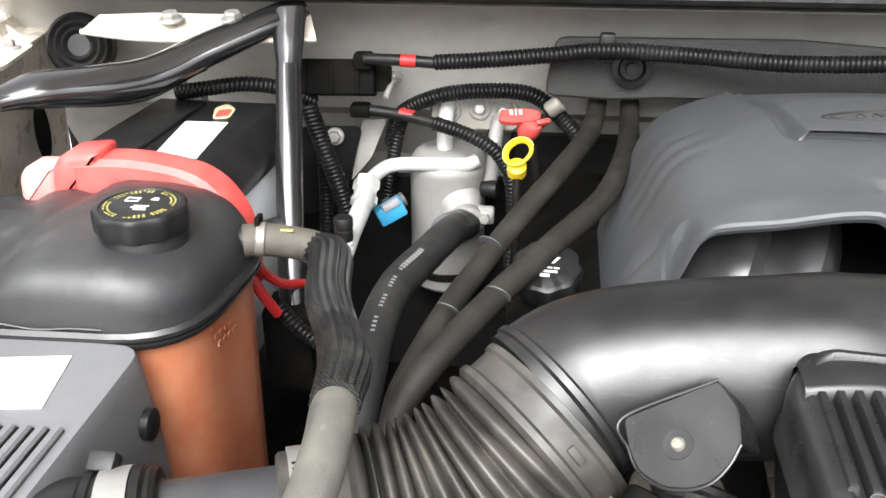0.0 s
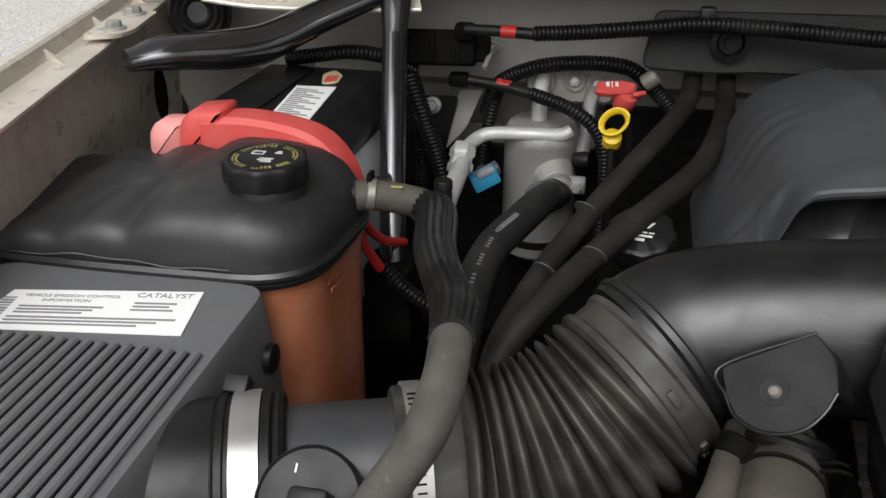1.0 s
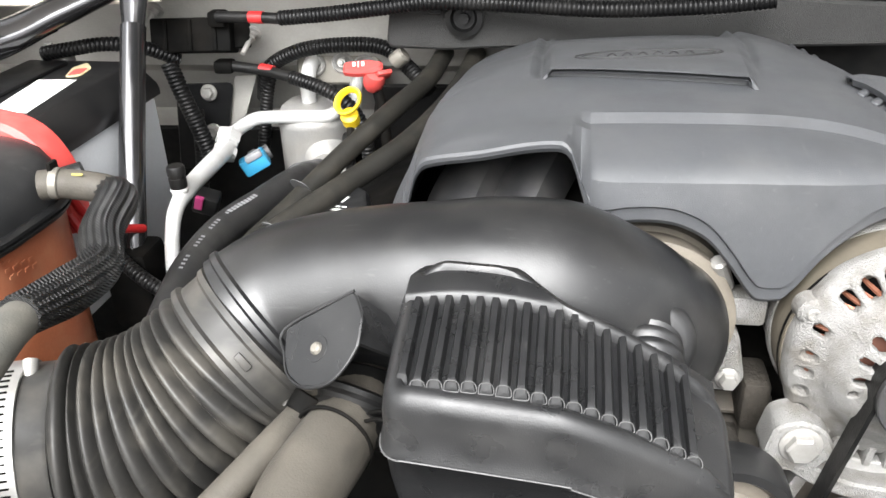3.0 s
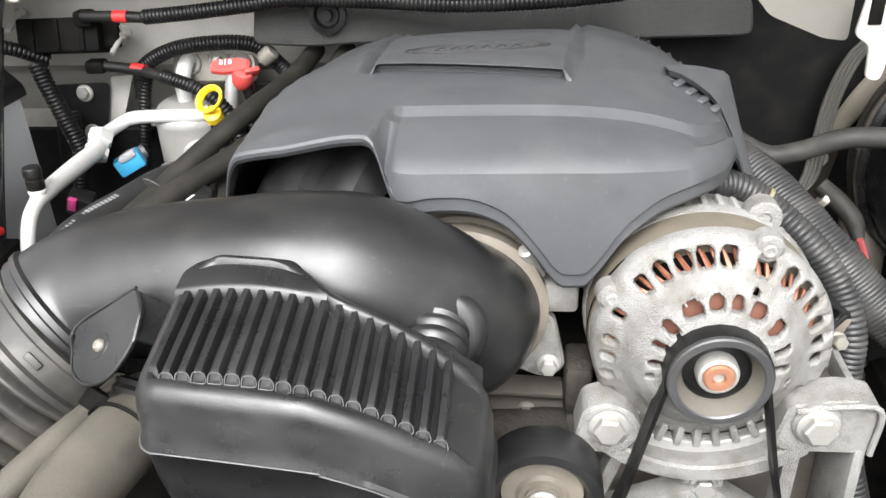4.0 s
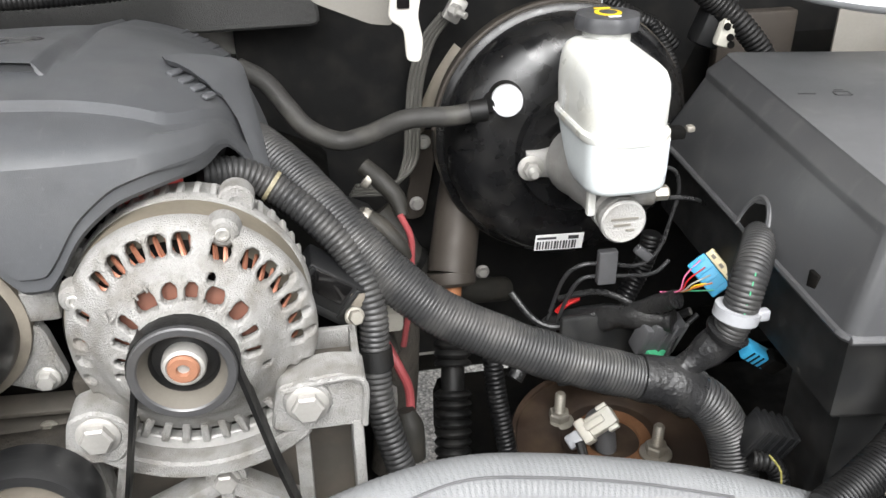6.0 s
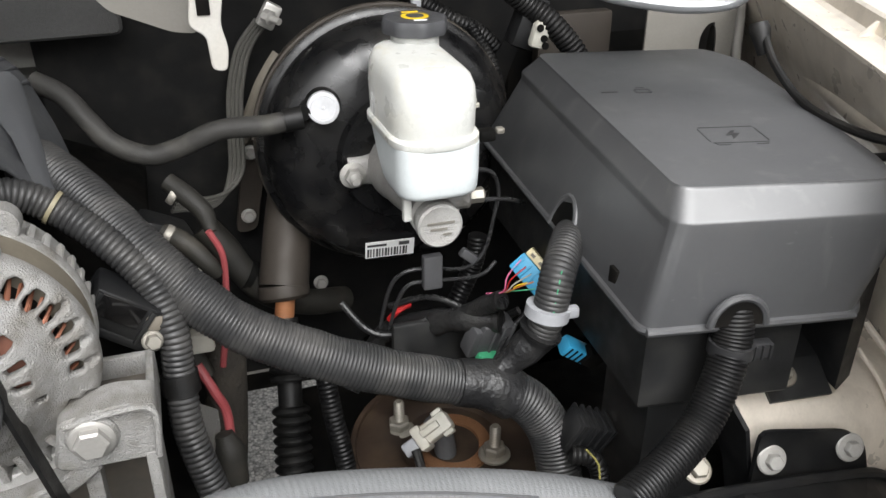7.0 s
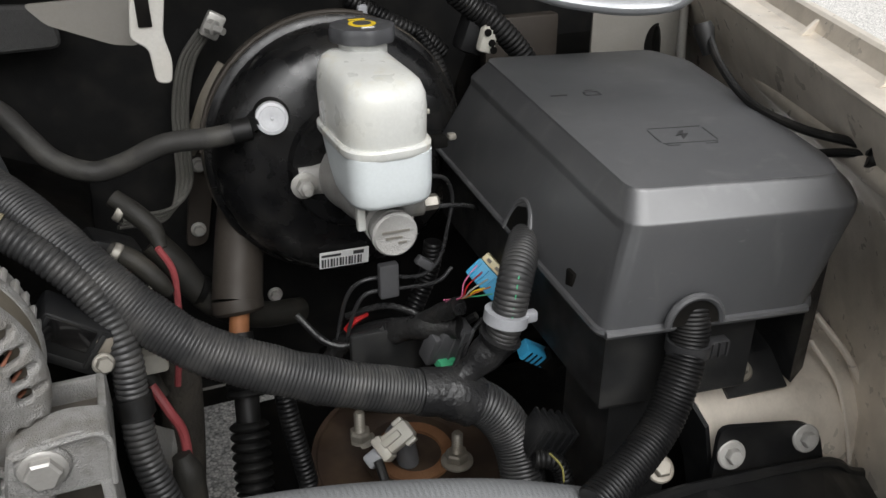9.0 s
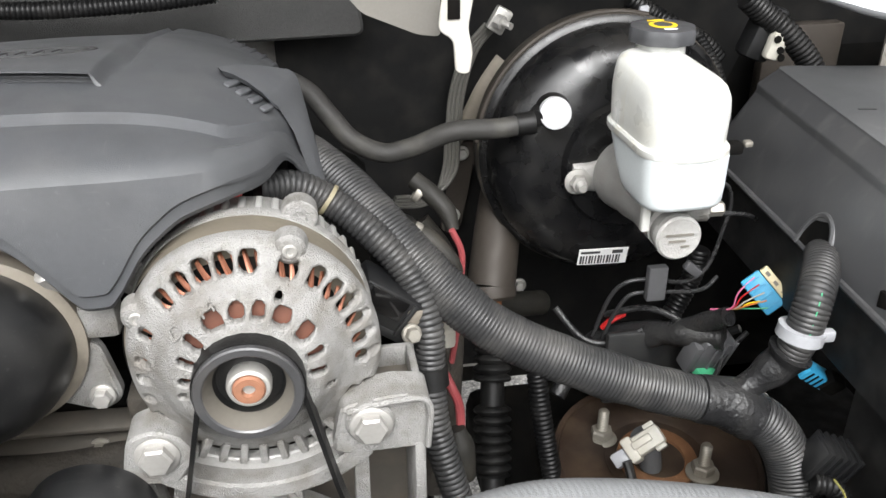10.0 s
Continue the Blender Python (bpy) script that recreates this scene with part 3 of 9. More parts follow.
# ---- passenger side: tank, air cleaner, battery ----
def coolant_tank():
    t = thing("coolant_tank", (-0.37, 0.55, 1.00), "black coolant surge tank with an orange stained lower half", "coolant tank")
    corner = rounded([(-0.515, 0.462), (-0.225, 0.462), (-0.212, 0.60), (-0.26, 0.655), (-0.535, 0.66)], 0.055, 6)
    outline = []
    for a, b in zip(corner, corner[1:] + corner[:1]):
        steps = max(1, round((Vector(b) - Vector(a)).length / 0.006))
        outline += [tuple(Vector(a).lerp(Vector(b), k / steps)) for k in range(steps)]
    c = Vector((-0.37, 0.555))
    creases = ((-0.425, 0.013), (-0.365, 0.013), (-0.485, 0.014))

    def ring(k, z, grow=0.0, lump=0.0):
        pts = []
        for p in outline:
            d = Vector(p) - c
            fold = sum(math.exp(-((c.x + d.x * k - x) / w) ** 2) for x, w in creases)
            q = c + d * k + d.normalized() * (grow - fold * lump * 0.4)
            h = z
            if lump:
                h += lump * (0.5 - 1.5 * fold) + 0.20 * min(0.0, p[0] * k + c.x * (1 - k) + 0.33) * lump / 0.005
            pts.append((q.x, q.y, h))
        return pts

    def skin(levels, cap=True):
        bm = bmesh.new()
        rs = [[bm.verts.new(p) for p in lv] for lv in levels]
        n = len(rs[0])
        for a, b in zip(rs, rs[1:]):
            for j in range(n):
                bm.faces.new((a[j], a[(j + 1) % n], b[(j + 1) % n], b[j]))
        bm.faces.new(rs[0])
        if cap:
            bm.faces.new(rs[-1])
        return bm

    part("lower_body", skin([ring(0.93, 1.00), ring(0.955, 1.02), ring(0.965, 1.12), ring(0.985, 1.236)]), COOLANT, t, "orange stained translucent plastic")
    part("seam", skin([ring(1.0, 1.236, 0.004), ring(1.0, 1.239, 0.006), ring(1.0, 1.2405, 0.006), ring(1.0, 1.241, 0.0015), ring(1.0, 1.2425, 0.0015), ring(1.0, 1.243, 0.006), ring(1.0, 1.246, 0.006), ring(1.0, 1.249, 0.003)]), DUCT_PLASTIC, t, "welded seam with a pale worn edge")
    part("upper_body", skin([ring(1.0, 1.246), ring(1.0, 1.258, 0, 0.001), ring(0.985, 1.268, 0, 0.002), ring(0.95, 1.277, 0, 0.003), ring(0.88, 1.284, 0, 0.004), ring(0.76, 1.289, 0, 0.005), ring(0.55, 1.291, 0, 0.005), ring(0.3, 1.291, 0, 0.004), ring(0.08, 1.291, 0, 0.003)]), TANK_PLASTIC, t, angle=60)
    edge = [(p[0], p[1] - 0.0012, 1.2515 + 0.0016 * math.sin(p[0] * 44) + 0.0008 * math.sin(p[0] * 120)) for p in outline if p[1] < 0.4625]
    part("pale_line", tube(edge, 0.0007, 6, 0.004), PALE_EDGE, t, "wavy pale line above the seam")
    m = Matrix.Translation((-0.272, 0.528, 1.289))
    part("filler_neck", lathe([(0.0315, -0.010), (0.0305, 0.004), (0.027, 0.010), (0.0, 0.010)], 32, m), BLACK_PLASTIC, t)
    cap = part("cap", lathe([(0.028, 0.007), (0.0320, 0.009), (0.0328, 0.011), (0.0328, 0.0225), (0.0324, 0.0250, 1.0), (0.0314, 0.0266, 0.8), (0.0296, 0.0272, 0.3), (0.0280, 0.0272, 0.0), (0.0274, 0.0266, 0.0), (0.0, 0.0270)], 96, m, 9, 0.030), BLACK_PLASTIC, t, "black scalloped screw cap with worn yellow print")
    top = m @ Matrix.Translation((0, 0, 0.0269))
    bm = bmesh.new()
    for r0 in (0.0245, 0.0218):
        for k in range(48):
            if k % 24 in (10, 11, 22, 23) or random.random() < 0.2:
                continue
            a = 2 * math.pi * k / 48
            box((0.0018, 0.0014, 0.0004), top @ pose(0, 0, 0, 0, 0, math.degrees(a) + 90) @ Matrix.Translation((0, -r0, 0)), 0, bm=bm)
    part("ring_print", bm, YELLOW_INK, cap, "worn yellow warning print", smooth=False)
    bm = bmesh.new()
    for x, y, w, h in ((-0.008, 0.004, 0.009, 0.0012), (-0.008, 0.010, 0.009, 0.0012), (-0.0125, 0.007, 0.0012, 0.007), (-0.0035, 0.007, 0.0012, 0.007), (0.003, -0.004, 0.011, 0.0013), (0.002, -0.007, 0.011, 0.0013), (0.004, -0.010, 0.009, 0.0013), (0.008, 0.008, 0.006, 0.0012), (0.008, 0.011, 0.004, 0.0012)):
        box((w, h, 0.0005), top @ Matrix.Translation((x, y, 0)), 0, bm=bm)
    part("symbol", bm, WHITE_INK, cap, "pale radiator symbol", smooth=False)
    part("outlet_neck", tube([(-0.235, 0.572, 1.262), (-0.19, 0.596, 1.270)], 0.0105, 16, 0.01), BLACK_PLASTIC, t)
    bm = lathe([(0.0135, 0.0), (0.0135, 0.006), (0.007, 0.006), (0.007, 0.0)], 20, axis((-0.424, 0.464, 1.228), (0, -1, 0.2)))
    part("mounting_boss", bm, COOLANT, t)
    bm = bmesh.new()
    for i in range(3):
        for j in range(4):
            box((0.0008, 0.006, 0.0028), Matrix.Translation((-0.2225 + 0.0022 * i, 0.508 + j * 0.010, 1.228 - i * 0.006 - j * 0.002)), 0, bm=bm)
    part("moulded_marks", bm, COOLANT, t, smooth=False)
    return t


coolant_tank()


def air_cleaner():
    t = thing("air_cleaner", (-0.37, 0.34, 1.05), "black ribbed air cleaner box with a white information label", "air cleaner")
    x0, x1, y0, y1, z = -0.47, -0.248, 0.17, 0.458, 1.243
    out = rounded([(x0, y0), (x1, y0), (x1, y1), (x0, y1)], 0.02, 4)
    c = Vector(((x0 + x1) / 2, (y0 + y1) / 2))
    bm = bmesh.new()
    rs = []
    for k, h in ((1.08, 1.06), (1.06, 1.17), (1.015, z - 0.012), (1.0, z - 0.004), (0.985, z), (0.0, z)):
        if k == 0:
            continue
        rs.append([bm.verts.new((c.x + (p[0] - c.x) * k, c.y + (p[1] - c.y) * (1 + (k - 1) * 0.35), h)) for p in out])
    n = len(rs[0])
    for a, b in zip(rs, rs[1:]):
        for j in range(n):
            bm.faces.new((a[j], a[(j + 1) % n], b[(j + 1) % n], b[j]))
    bm.faces.new(rs[-1])
    bm.faces.new(rs[0])
    lid = part("lid", bm, AIRBOX, t)
    for i in range(22):
        x = x1 - 0.012 - i * 0.0095
        if x < x0 + 0.01:
            break
        bm = prism(rounded([(x - 0.0034, 0.19), (x + 0.0034, 0.19), (x + 0.0034, 0.366), (x - 0.0034, 0.366)], 0.0020, 2), 0.0045, Matrix.Translation((0, 0, z - 0.0005)), 0.0015)
        part("rib", bm, AIRBOX, lid)
    # dark sheet laid on the lid in place of shade between the ribs
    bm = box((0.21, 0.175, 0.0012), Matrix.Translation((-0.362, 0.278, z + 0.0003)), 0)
    part("slot_shade", bm, DARK, lid, smooth=False)
    lab = part("label", prism([(-0.428, 0.366), (-0.281, 0.384), (-0.291, 0.440), (-0.428, 0.418)][::1], 0.0006, Matrix.Translation((0, 0, z + 0.0004))), LABEL, lid, "white emission information label", smooth=False)
    m = Matrix.Translation((-0.352, 0.403, z + 0.001)) @ pose(0, 0, 0, 0, 0, 8)
    lettering("heading", "CATALYST", 0.0085, m @ Matrix.Translation((0.040, 0.021, 0)), GREY_INK, lab)
    lettering("text", "VEHICLE EMISSION CONTROL", 0.0052, m @ Matrix.Translation((-0.026, 0.018, 0)), GREY_INK, lab)
    lettering("text", "INFORMATION", 0.0052, m @ Matrix.Translation((-0.028, 0.0115, 0)), GREY_INK, lab)
    rows = []
    for i in range(3):
        rows += [(-0.058, 0.003 - i * 0.004, 0.060 - 0.006 * i, 0.0016)]
        rows += [(0.022, 0.010 - i * 0.0045, 0.030 - 0.004 * (i % 2), 0.0016)]
        rows += [(-0.060, -0.011 - i * 0.0042, 0.118 - 0.012 * i, 0.0016)]
    for i in range(10):
        rows.append((-0.074, 0.014 - i * 0.0036, 0.009, 0.0018 if i % 3 else 0.0010))
    bars("text_bar", None, m, rows, GREY_INK, lab)
    part("outlet", lathe([(0.0575, -0.015), (0.0570, 0.010), (0.055, 0.03)], 40, axis((-0.258, 0.306, 1.184), (0.94, 0.33, -0.03))), BLACK_PLASTIC, t)
    part("side_boss", lathe([(0.011, 0), (0.011, 0.005), (0.009, 0.006), (0, 0.006)], 16, axis((-0.243, 0.43, 1.20), (1, 0, 0))), BLACK_PLASTIC, t)
    return t


air_cleaner()


def hose_clamp(name, at, toward, r, width, parent=None, material=None):
    """A steel band with its screw housing."""
    m = axis(at, toward)
    bm = lathe([(r, -width / 2), (r + 0.0012, -width / 2), (r + 0.0012, width / 2), (r, width / 2)], 48, m)
    return part(name, bm, material or CHROME, parent, "bright steel clamp band")


METER_PLASTIC = mat("grey-black moulded plastic", (0.030, 0.031, 0.034), 0.45, second=(0.037, 0.038, 0.041), bump=0.06, bump_scale=1400, dust=(0.10, 0.098, 0.092), dust_amount=0.15, spec=0.6)


def air_meter():
    t = thing("air_flow_meter", (-0.18, 0.318, 1.13), "dark plastic air flow meter between two steel clamps", "air meter")
    n = Vector((0.94, 0.33, -0.03)).normalized()
    m = axis(Vector((-0.212, 0.322, 1.183)) - n * 0.030, n)
    part("tube", lathe([(0.052, 0.0), (0.0535, 0.004), (0.0535, 0.05), (0.0475, 0.054), (0.0475, 0.120), (0.052, 0.123), (0.052, 0.135)], 48, m), METER_PLASTIC, t)
    part("cuff", lathe([(0.055, 0.012), (0.0575, 0.014), (0.0575, 0.018), (0.056, 0.019), (0.056, 0.038), (0.0575, 0.039), (0.0575, 0.044), (0.055, 0.046), (0.057, 0.049), (0.055, 0.052), (0.05, 0.053)], 48, m), RUBBER, t)
    hose_clamp("clamp_band", (-0.212, 0.322, 1.183), n, 0.0570, 0.0165, t)
    part("clamp_ear", box((0.016, 0.012, 0.012), Matrix.Translation((-0.228, 0.352, 1.234)) @ pose(0, 0, 0, 35, 0, 0), 0.002), BLACK_PLASTIC, t)
    b = axis((-0.158, 0.278, 1.222), (0.0, -0.62, 0.78))
    part("sensor_seat", lathe([(0.030, -0.012), (0.030, -0.0005), (0.0290, 0.0005), (0.0278, -0.0008), (0.0, -0.0008)], 40, b), BLACK_PLASTIC, t)
    part("tick_mark", box((0.0012, 0.005, 0.0006), b @ Matrix.Translation((-0.010, 0.016, -0.0004)), 0), WHITE_INK, t, "small white tick", smooth=False)
    part("sensor", box((0.022, 0.026, 0.018), b @ Matrix.Translation((0.004, -0.008, 0.008)), 0.003), BLACK_PLASTIC, t)
    part("plug", box((0.018, 0.02, 0.022), b @ Matrix.Translation((0.012, -0.026, 0.006)), 0.003), BLACK_PLASTIC, t)
    part("locking_tab", box((0.008, 0.005, 0.004), b @ Matrix.Translation((0.022, -0.032, 0.014)), 0.001), PINK_PLASTIC, t, "faded pink locking tab")
    return t


air_meter()


def bellows():
    t = thing("intake_bellows", (-0.05, 0.35, 1.12), "dusty black rubber bellows hose with fat folds", "intake hose")
    nb = Vector((0.94, 0.33, -0.03)).normalized()
    path = [(-0.094, 0.363, 1.180), (-0.074, 0.370, 1.180), (-0.048, 0.379, 1.184), (-0.024, 0.390, 1.193), (-0.004, 0.401, 1.206), (0.011, 0.411, 1.219)]
    bm = bmesh.new()
    run = spline(path, 0.0008)
    total = run[-1][2]
    folds = 11
    rings = []
    up = Vector((0, 0, 1))
    for i, (q, u, s) in enumerate(run):
        a, b = run[max(i - 1, 0)][0], run[min(i + 1, len(run) - 1)][0]
        d = (b - a).normalized()
        w = up.cross(d).normalized()
        v = d.cross(w)
        f = s / total
        rad = 0.0525 + 0.0112 * (0.5 - 0.5 * math.cos(2 * math.pi * f * folds)) ** 0.36
        ring = [bm.verts.new(q + w * rad * math.cos(2 * math.pi * j / 56) + v * rad * math.sin(2 * math.pi * j / 56)) for j in range(56)]
        rings.append(ring)
    for a, b in zip(rings, rings[1:]):
        for j in range(56):
            bm.faces.new((a[j], a[(j + 1) % 56], b[(j + 1) % 56], b[j]))
    bm.faces.new(rings[0])
    bm.faces.new(rings[-1])
    part("folds", bm, BELLOWS, t, angle=70)
    part("cuff", lathe([(0.0535, 0.0), (0.0555, 0.002), (0.0555, 0.034), (0.058, 0.038), (0.052, 0.040)], 48, axis((-0.130, 0.3505, 1.180), nb)), BELLOWS, t)
    hose_clamp("clamp_band", (-0.118, 0.355, 1.180), nb, 0.0562, 0.0125, t)
    for k in range(26):
        a = radians(-30 + k * 5)
        d = Vector((0.33 * math.cos(a), -0.94 * math.cos(a), math.sin(a)))
        p = Vector((-0.118, 0.355, 1.180)) + d * 0.0577
        part("band_slot", box((0.0055, 0.0011, 0.0010), axis(p, d, nb) @ pose(0, 0, 0, 0, 0, 90), 0), DARK, t, smooth=False)
    part("clamp_screw", lathe([(0.005, 0), (0.005, 0.016), (0.007, 0.017), (0.007, 0.023), (0, 0.023)], 12, axis((-0.112, 0.372, 1.238), (0.25, -0.75, -0.6))), STEEL, t, "bright worm-drive screw")
    n = (0.70, 0.50, 0.51)
    m = axis((0.008, 0.410, 1.219), n)
    part("collar", lathe([(0.0575, -0.003), (0.0615, 0.0), (0.0615, 0.004), (0.0585, 0.006), (0.0585, 0.019), (0.0605, 0.021), (0.0605, 0.025), (0.055, 0.026)], 56, m), BELLOWS, t)
    for a in (150, 195, 212, 255, 290):
        part("collar_lug", box((0.005, 0.012, 0.003), m @ pose(0, 0, 0, 0, 0, a) @ Matrix.Translation((0.0590, 0, 0.012)) @ pose(0, 0, 0, 0, 90, 0), 0.0008), BELLOWS, t)
    return t


bellows()


def intake_duct():
    t = thing("intake_duct", (0.18, 0.44, 1.18), "smooth satin black intake duct curving to the throttle body", "intake duct")
    path = [(0.018, 0.424, 1.236), (0.042, 0.437, 1.249), (0.085, 0.439, 1.260), (0.14, 0.436, 1.268), (0.185, 0.436, 1.269), (0.220, 0.440, 1.262), (0.252, 0.452, 1.240), (0.274, 0.470, 1.219), (0.282, 0.490, 1.209), (0.282, 0.506, 1.207)]
    part("duct", tube(path, [0.0545, 0.0535, 0.0535, 0.0540, 0.0575, 0.0605, 0.0605, 0.0585, 0.0570, 0.0565], 56, 0.005), DUCT_PLASTIC, t, angle=80)
    part("bead", lathe([(0.054, -0.004), (0.0568, -0.002), (0.0568, 0.002), (0.054, 0.004)], 48, axis((0.027, 0.429, 1.241), (0.72, 0.50, 0.48))), DUCT_PLASTIC, t)
    b = axis((0.276, 0.412, 1.247), (0.02, -0.93, 0.34))
    part("side_boss", lathe([(0.0300, -0.026), (0.0300, -0.010), (0.0292, 0.000), (0.0275, 0.005), (0.0245, 0.0075), (0.0215, 0.0085), (0.0, 0.0085)], 44, b), DUCT_PLASTIC, t, angle=50)
    return t


intake_duct()


BATTERY_BLACK = mat("black battery plastic", (0.009, 0.009, 0.0095), 0.32, rough_var=0.04, bump=0.1, bump_scale=1500, dust=(0.05, 0.048, 0.045), dust_amount=0.12)


def battery():
    t = thing("battery", (-0.325, 0.745, 1.10), "black-topped car battery with a pale grey case", "battery")
    m = Matrix.Translation((-0.326, 0.757, 0)) @ pose(0, 0, 0, 0, 0, -3)
    part("case", box((0.154, 0.225, 0.175), m @ Matrix.Translation((-0.009, 0, 1.165)), 0.006), BATTERY_CASE, t, "pale grey plastic battery case")
    side = [(-0.091, 1.245), (-0.091, 1.284), (-0.086, 1.290), (0.046, 1.290), (0.050, 1.2885), (0.0715, 1.266), (0.0735, 1.260), (0.0735, 1.253), (0.068, 1.250)]
    part("lid", prism(side, 0.232, m @ Matrix.Translation((0, 0.116, 0)) @ pose(0, 0, 0, 90, 0, 0), 0.002), BATTERY_BLACK, t, "shiny black plastic lid", angle=30)
    part("vent_cover", box((0.052, 0.19, 0.005), m @ Matrix.Translation((-0.052, 0.005, 1.2915)), 0.002), BATTERY_BLACK, t)
    top = m @ Matrix.Translation((0, 0, 1.2906))
    quad = [(-0.336, 0.695, 1.291)[:2], (-0.294, 0.688, 1.291)[:2], (-0.301, 0.794, 1.291)[:2], (-0.345, 0.793, 1.291)[:2]]
    lab = part("label", prism(quad, 0.0008, Matrix.Translation((0, 0, 1.2908))), LABEL, t, "white printed battery label", smooth=False)
    u, v = Vector(quad[1]) - Vector(quad[0]), Vector(quad[3]) - Vector(quad[0])
    frame_ = Matrix(((u.normalized().x, v.normalized().x, 0, quad[0][0]), (u.normalized().y, v.normalized().y, 0, quad[0][1]), (0, 0, 1, 1.2917), (0, 0, 0, 1)))
    rows = [(u.length * 0.08, v.length * (0.08 + 0.062 * i), u.length * (0.80 - 0.22 * (i % 3)), v.length * 0.022) for i in range(14)]
    bars("text_bar", None, frame_, rows, GREY_INK, lab)
    bq = [(-0.321, 0.804, 1.291)[:2], (-0.305, 0.809, 1.291)[:2], (-0.308, 0.839, 1.291)[:2], (-0.324, 0.860, 1.291)[:2], (-0.331, 0.840, 1.291)[:2]]
    badge = part("badge", prism(rounded(bq, 0.006, 3), 0.001, Matrix.Translation((0, 0, 1.2906))), CREAM, t, "small cream and red shield badge")
    bq2 = [(-0.320, 0.808, 1.291)[:2], (-0.308, 0.815, 1.291)[:2], (-0.311, 0.837, 1.291)[:2], (-0.324, 0.832, 1.291)[:2]]
    part("badge_field", prism(rounded(bq2, 0.004, 3), 0.001, Matrix.Translation((0, 0, 1.2912))), RED_PLASTIC, badge, "red field of the badge")
    p = m @ Matrix.Translation((-0.062, 0.122, 1.278))
    part("terminal", lathe([(0.010, 0), (0.009, 0.018), (0.005, 0.02), (0.005, 0.03), (0, 0.03)], 16, p), ALU_DULL, t)
    part("terminal_clamp", box((0.030, 0.018, 0.012), p @ Matrix.Translation((0.008, 0.004, 0.010)), 0.002), ALU_DULL, t)
    return t


battery()
neg = thing("battery_cable", (-0.33, 0.86, 1.28), "black corrugated negative battery cable", "cable")
part("cable", tube([(-0.385, 0.872, 1.298), (-0.350, 0.875, 1.303), (-0.312, 0.885, 1.306), (-0.278, 0.905, 1.297), (-0.247, 0.930, 1.275)], 0.0088, 12, pitch=0.005, depth=0.0012), CONDUIT, neg)


def terminal_cover():
    t = thing("terminal_cover", (-0.40, 0.68, 1.25), "faded red plastic positive terminal cover on the battery", "terminal cover")
    def plate(outline, depth, y, bevel, name, material, label=""):
        part(name, prism(rounded(outline, 0.006, 3), depth, Matrix.Translation((0, y + depth, 0)) @ pose(0, 0, 0, 90, 0, 0), bevel), material, t, label, angle=50)

    plate([(-0.409, 0.640, 1.257)[::2], (-0.404, 0.640, 1.295)[::2], (-0.393, 0.640, 1.308)[::2], (-0.358, 0.640, 1.312)[::2], (-0.366, 0.640, 1.260)[::2]], 0.042, 0.638, 0.006, "dome", RED_PLASTIC)
    part("ribbon", tube([(-0.381, 0.656, 1.285), (-0.342, 0.656, 1.287), (-0.303, 0.654, 1.284), (-0.274, 0.650, 1.276), (-0.255, 0.646, 1.255), (-0.248, 0.644, 1.227), (-0.248, 0.642, 1.193)], [0.020, 0.020, 0.0195, 0.0195, 0.019, 0.018, 0.017], 20, 0.006, flat=0.95, square=True), RED_PLASTIC, t)
    plate([(-0.439, 0.640, 1.255)[::2], (-0.437, 0.640, 1.284)[::2], (-0.428, 0.640, 1.296)[::2], (-0.401, 0.640, 1.297)[::2], (-0.407, 0.640, 1.257)[::2]], 0.032, 0.640, 0.005, "fuse_cap", PINK_PLASTIC, "sun-bleached pinkish end cap")
    part("latch", box((0.020, 0.003, 0.010), Matrix.Translation((-0.354, 0.638, 1.288)), 0.001), RED_PLASTIC, t)
    return t


terminal_cover()
wires = thing("positive_wires", (-0.19, 0.62, 1.20), "bright red positive battery wires", "wire")
part("wire", tube([(-0.233, 0.630, 1.235), (-0.228, 0.640, 1.208), (-0.217, 0.660, 1.184), (-0.208, 0.700, 1.163)], 0.0045, 10), RED_WIRE, wires)
part("wire", tube([(-0.238, 0.630, 1.212), (-0.226, 0.630, 1.189), (-0.217, 0.640, 1.164)], 0.005, 10), RED_WIRE, wires)

# ---- rear of the bay, passenger side: hinge, hoses, air conditioning ----
def hood_hinge():
    t = thing("bonnet_hinge", (-0.48, 0.75, 1.33), "glossy black curved bonnet hinge arm", "hinge")
    part("arm", tube([(-0.491, 0.715, 1.331), (-0.460, 0.745, 1.334), (-0.414, 0.780, 1.332), (-0.376, 0.810, 1.336), (-0.334, 0.840, 1.353), (-0.285, 0.870, 1.372), (-0.247, 0.900, 1.388)], [0.020, 0.031, 0.034, 0.032, 0.029, 0.026, 0.022], 20, 0.006, flat=0.55), BLACK_CHROME, t, angle=50)
    part("flange", tube([(-0.494, 0.710, 1.330), (-0.443, 0.745, 1.322), (-0.389, 0.790, 1.317), (-0.332, 0.830, 1.337)], [0.012, 0.018, 0.018, 0.008], 12, 0.006, flat=0.2), BLACK_CHROME, t)
    part("bracket", prism(rounded([(-0.022, -0.06), (0.014, -0.055), (0.024, -0.03), (0.024, 0.065), (-0.022, 0.06)], 0.010), 0.004, Matrix.Translation((-0.541, 0.795, 1.3455)) @ pose(0, 0, 0, 0, 0, 13)), BODY_PAINT, t)
    hexbolt((-0.532, 0.768, 1.3495), (0, 0, 1), 0.0075, 0.013, t)
    hexbolt((-0.548, 0.838, 1.3495), (0, 0, 1), 0.0075, 0.013, t)
    return t


